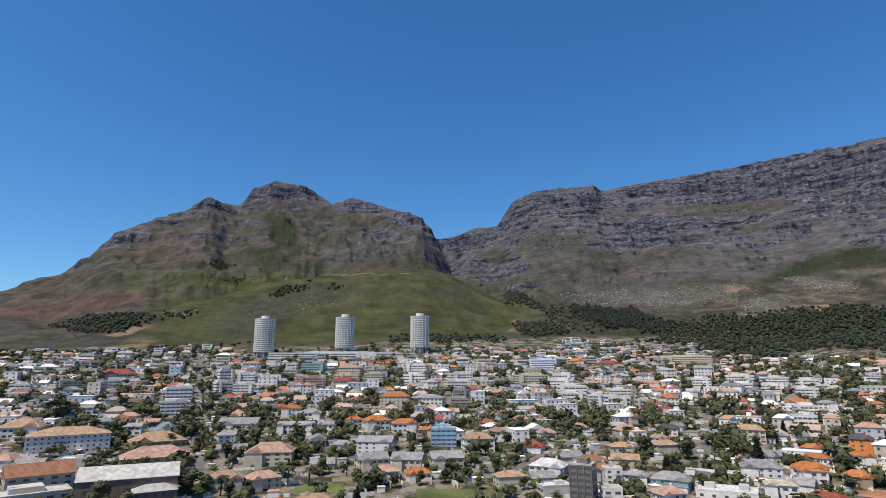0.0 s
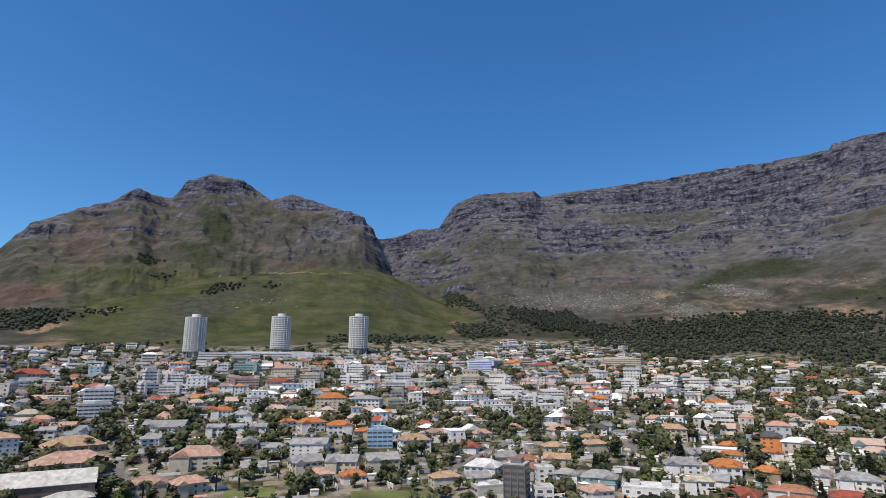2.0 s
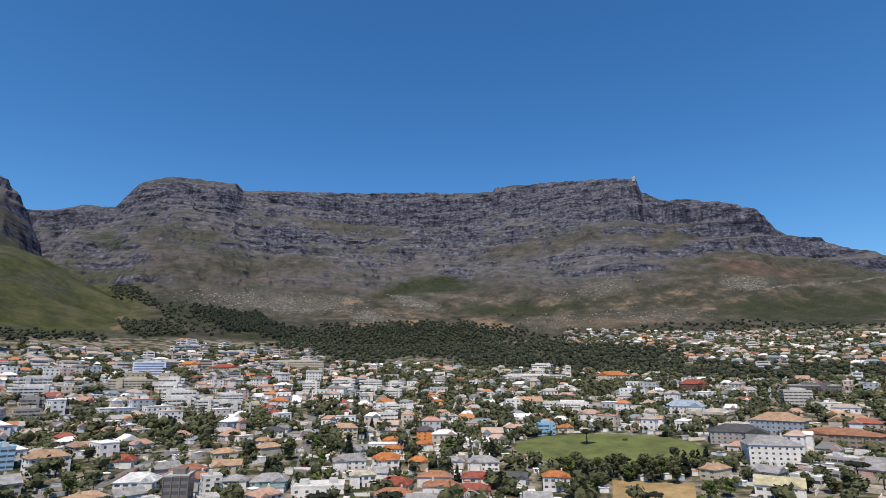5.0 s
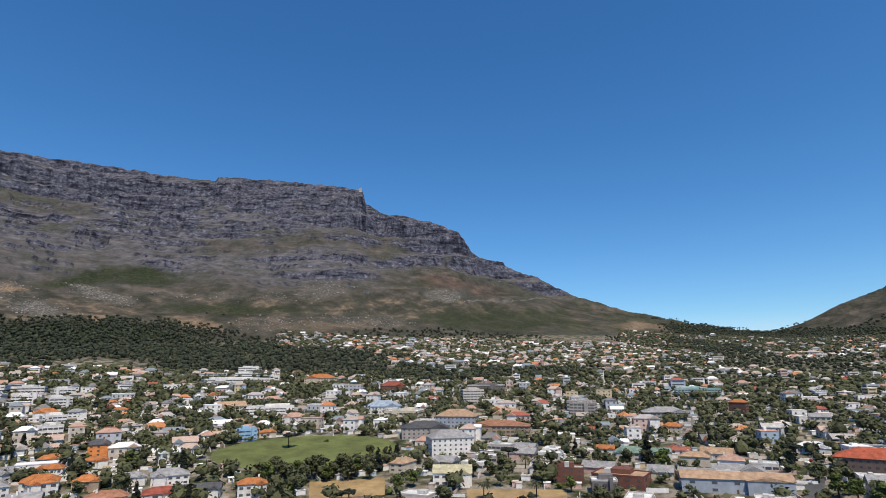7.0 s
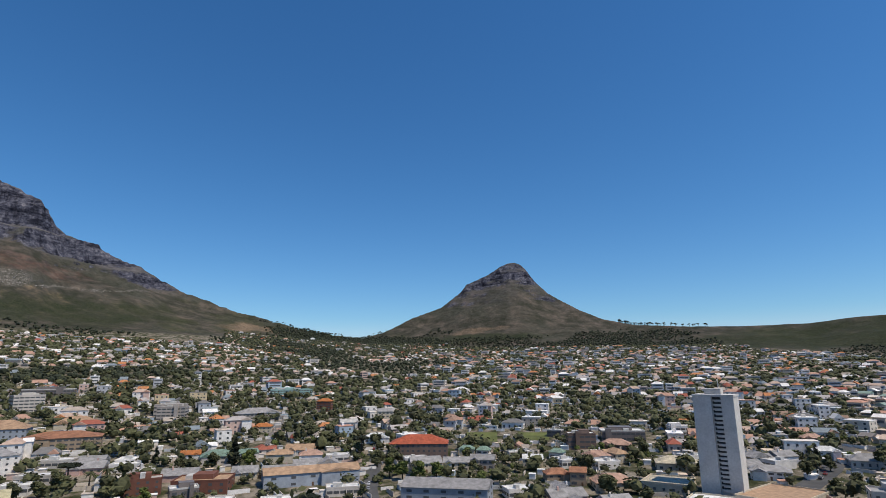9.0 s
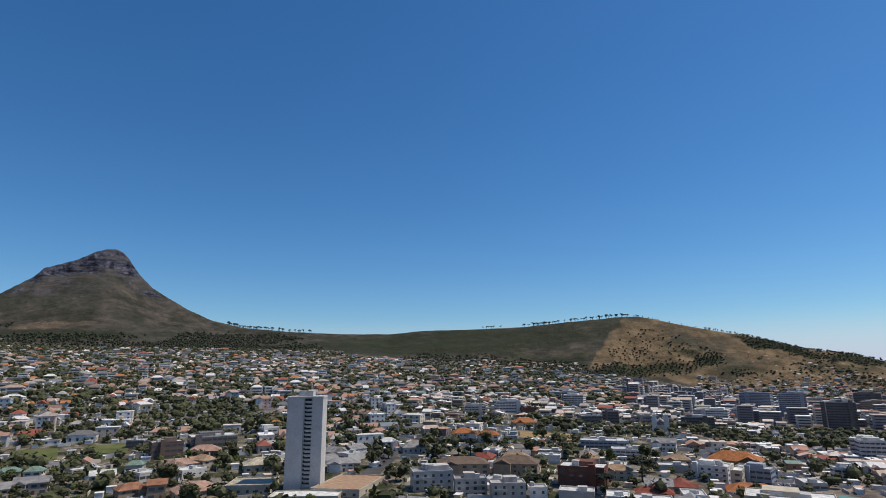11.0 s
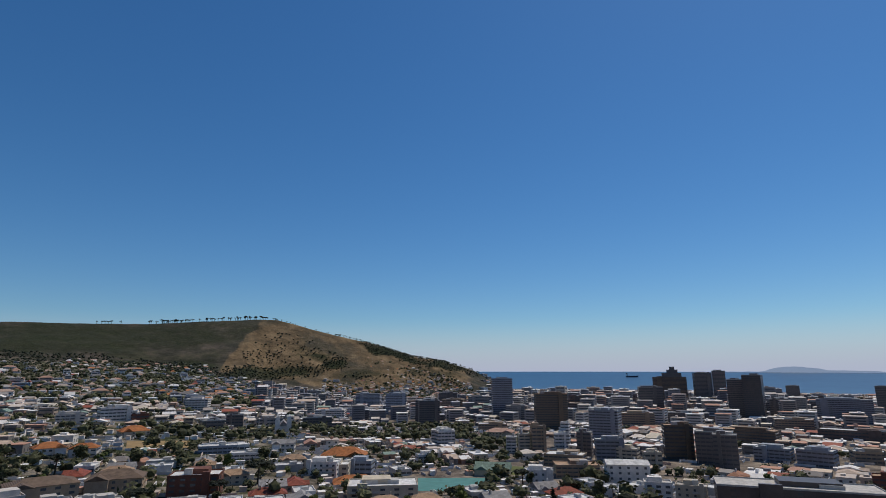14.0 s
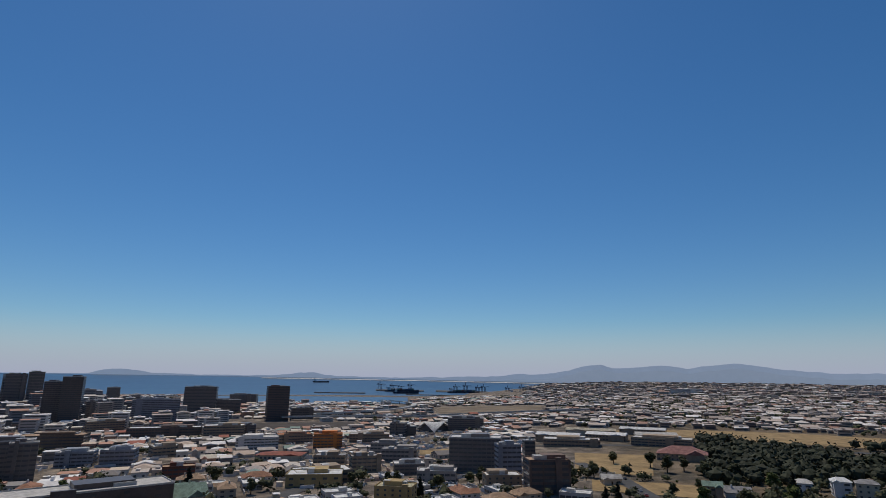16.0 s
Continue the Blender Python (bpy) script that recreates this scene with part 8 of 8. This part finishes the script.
def ship(az, r, length, turn, loaded):
    x, y = polar(az, r)
    ob = thing("cargo_ship", x, y, sea_z(az, r), radians(-az + turn), "dark-hulled cargo ship lying in the bay", "ship", "ships in the bay")
    n_, w = 8, length * 0.14
    V = [(length * (i / n_ - 0.5), s_ * w / 2 * (1 - max(0, i / n_ - 0.75) * 3.6 if i / n_ > 0.75 else 1) * (0.8 if z < 0 else 1), z + (2.5 if i == n_ and z > 0 else 0)) for z in (-2, 9) for i in range(n_ + 1) for s_ in (-1, 1)]
    m_ = 2 * (n_ + 1)
    F = []
    for i in range(n_):
        a_ = 2 * i
        F += [(a_, a_ + 2, m_ + a_ + 2, m_ + a_), (a_ + 1, m_ + a_ + 1, m_ + a_ + 3, a_ + 3), (m_ + a_, m_ + a_ + 2, m_ + a_ + 3, m_ + a_ + 1)]
    F += [(0, m_, m_ + 1, 1), (m_ - 2, m_ - 1, 2 * m_ - 1, 2 * m_ - 2)]
    part("hull", shape("hull", V, F, HULL), ob)
    part("deckhouse", box_mesh("deckhouse", length * 0.09, w * 0.8, 18, WALL_MAT["white"]), ob).location = (-length * 0.38, 0, 9)
    part("funnel", box_mesh("funnel", 5, 5, 8, HULL), ob).location = (-length * 0.44, 0, 20)
    if loaded:
        bt, q = Batch(), random.Random(int(az * 10))
        for i in range(8):
            for j in range(3):
                hh = q.choice((5, 8, 10))
                bt.add(BOX_V, BOX_F, [(length * 0.08, w * 0.28, hh)], np.zeros(1), [(length * (-0.28 + 0.085 * i), (j - 1) * w * 0.3, 9)])
        tagged(part("cargo", bt.make("cargo", [BOXES]), ob), kind="stuff")


quay(235.0, 239.8, 3560, 3680)
quay(241.0, 246.2, 3560, 3690)
quay(247.2, 253.5, 3520, 3680)
quay(229.0, 234.0, 3250, 3300)
quay(238.0, 250.0, 3180, 3215)
for az, s_ in ((235.4, 1.0), (236.6, 0.8), (237.4, 0.7), (238.4, 0.95), (243.0, 0.8), (244.0, 1.0), (245.2, 0.75), (245.8, 0.9), (248.2, 0.8), (249.6, 1.0), (250.6, 0.85), (251.6, 0.7)):
    crane(az, 3600, s_)
ship(238.0, 3330, 150, 4, False)
ship(237.6, 3530, 210, 2, True)
ship(243.8, 3535, 200, 3, True)
ship(249.8, 3500, 190, 2, True)
ship(198.6, 4300, 85, 10, False)
ship(229.6, 4350, 120, 6, False)


def viaduct(points, width, height):
    """A raised road on piers."""
    ob = thing("viaduct", *polar(*points[0]), ground(*points[0]), 0, "raised concrete motorway on round piers", "bridge")
    base = ob.matrix_world.translation
    P = []
    for (a0, r0), (a1, r1) in zip(points, points[1:]):
        (x0, y0), (x1, y1) = polar(a0, r0), polar(a1, r1)
        P += [(x0 + (x1 - x0) * i / 6, y0 + (y1 - y0) * i / 6) for i in range(6)]
    P.append(polar(*points[-1]))
    V, F = [], []
    for i, (x, y) in enumerate(P):
        (ax, ay), (bx, by) = P[max(0, i - 1)], P[min(len(P) - 1, i + 1)]
        q = math.hypot(bx - ax, by - ay)
        nx, ny = -(by - ay) / q * width / 2, (bx - ax) / q * width / 2
        z = ground(math.degrees(math.atan2(x, y)), math.hypot(x, y)) + height
        for s_, dz in ((-1, -1.6), (-1, 1.0), (-0.96, 1.0), (-0.96, 0), (0.96, 0), (0.96, 1.0), (1, 1.0), (1, -1.6)):
            V.append((x + nx * s_ - base.x, y + ny * s_ - base.y, z + dz - base.z))
        if i:
            a_, b_ = 8 * (i - 1), 8 * i
            F += [(a_ + j, a_ + (j + 1) % 8, b_ + (j + 1) % 8, b_ + j) for j in range(8)]
        if i % 3 == 1:
            pier = part("pier", shape("pier", *round_prism(1.3, height + 2, 10), SLAB), ob)
            pier.location = (x - base.x, y - base.y, z - height - 2 - base.z - 0.5)
    part("deck", shape("deck", V, F, SLAB), ob)


viaduct([(229.0, 1180), (232.7, 1270), (235.6, 1350), (237.6, 1480), (238.8, 1640), (238.9, 1800), (237.8, 1960), (235.5, 2080)], 15, 9)
viaduct([(226.0, 1120), (231.5, 1160), (238.0, 1180), (246.0, 1220), (256.0, 1300)], 13, 7)
street("road", [(179.9, 1660), (180.3, 1800), (180.0, 2000)], 9, PALE_TAR, "pale track climbing the hill", lift=1.5)


# parked cars
def car(paint):
    ob = thing("car", *polar(298, 430), 0, 0, "parked %s car beside the street" % paint, "car", "parked cars")
    col = {"white": (0.75, 0.75, 0.75), "silver": (0.4, 0.4, 0.42), "red": (0.4, 0.04, 0.03), "dark": (0.04, 0.04, 0.05)}[paint]
    m = varied("car_" + paint, col, 0.3, 1.0, 0.1)
    taper_v = [(-.5, -.5, 0), (.5, -.5, 0), (.5, .5, 0), (-.5, .5, 0), (-.36, -.42, 1), (.3, -.42, 1), (.3, .42, 1), (-.36, .42, 1)]
    part("body", mesh_of("body", [(BOX_V, BOX_F, (4.3, 1.75, 0.6), 0, (0, 0, 0.3), 0)], [m]), ob)
    part("cabin", mesh_of("cabin", [(taper_v, BOX_F, (2.5, 1.6, 0.6), 0, (-0.15, 0, 0.9), 0)], [GLASS]), ob)
    part("roof", mesh_of("roof", [(BOX_V, BOX_F, (1.6, 1.36, 0.06), 0, (-0.22, 0, 1.5), 0)], [m]), ob)
    for i in (-1.35, 1.35):
        for j in (-0.8, 0.8):
            V, F = round_prism(0.32, 0.2, 10)
            w_ = part("wheel", shape("wheel", V, F, HULL), ob)
            w_.matrix_basis = Matrix.Translation((i, j + 0.1, 0.32)) @ Matrix.Rotation(math.pi / 2, 4, "X")
    return ob


CARS = [car(k) for k in ("white", "silver", "red", "dark")]
drive = random.Random(17)
for az0, r0, az1, r1, n_ in ((-22.6, 405, -23.1, 700, 10), (23.7, 365, 24.6, 560, 9), (8.5, 393, 10.5, 418, 4), (98.2, 310, 98.8, 480, 6), (135, 315, 138, 415, 6), (223, 340, 235, 540, 7), (261.5, 350, 258.5, 450, 4)):
    for k in range(n_):
        f = drive.random()
        az, r = az0 + (az1 - az0) * f, r0 + (r1 - r0) * f
        (xa, ya), (xb, yb) = polar(az0, r0), polar(az1, r1)
        x, y = polar(az, r)
        a = math.atan2(yb - ya, xb - xa)
        o = drive.choice((-1, 1)) * 2.6
        settle(drive.choice(CARS), x - math.sin(a) * o, y + math.cos(a) * o, a, 1.0, -0.4)
for kit in CARS:
    if kit.name not in USED:
        settle(kit, *polar(24.1, 420), 0.4, 1.0, -0.4)

# stepped crown of the bronze tower
crown = thing("roof_storeys", *polar(201.87, 1547), ground(201.87, 1534) + 69.4, radians(-200.87), "stepped upper storeys on a bronze-brown tower", "tower")
part("wall", mesh_of("wall", [(BOX_V, BOX_F, (46, 20, 10), 0, (6, 0, 0), 0), (BOX_V, BOX_F, (26, 14, 8), 0, (8, 0, 10), 0), (BOX_V, BOX_F, (12, 8, 7), 0, (8, 0, 18), 0)], [WALL_MAT["dark"]]), crown)
part("roof", mesh_of("roof", [(BOX_V, BOX_F, (12.6, 8.6, 0.6), 0, (8, 0, 25.02), 0)], [SLAB]), crown)
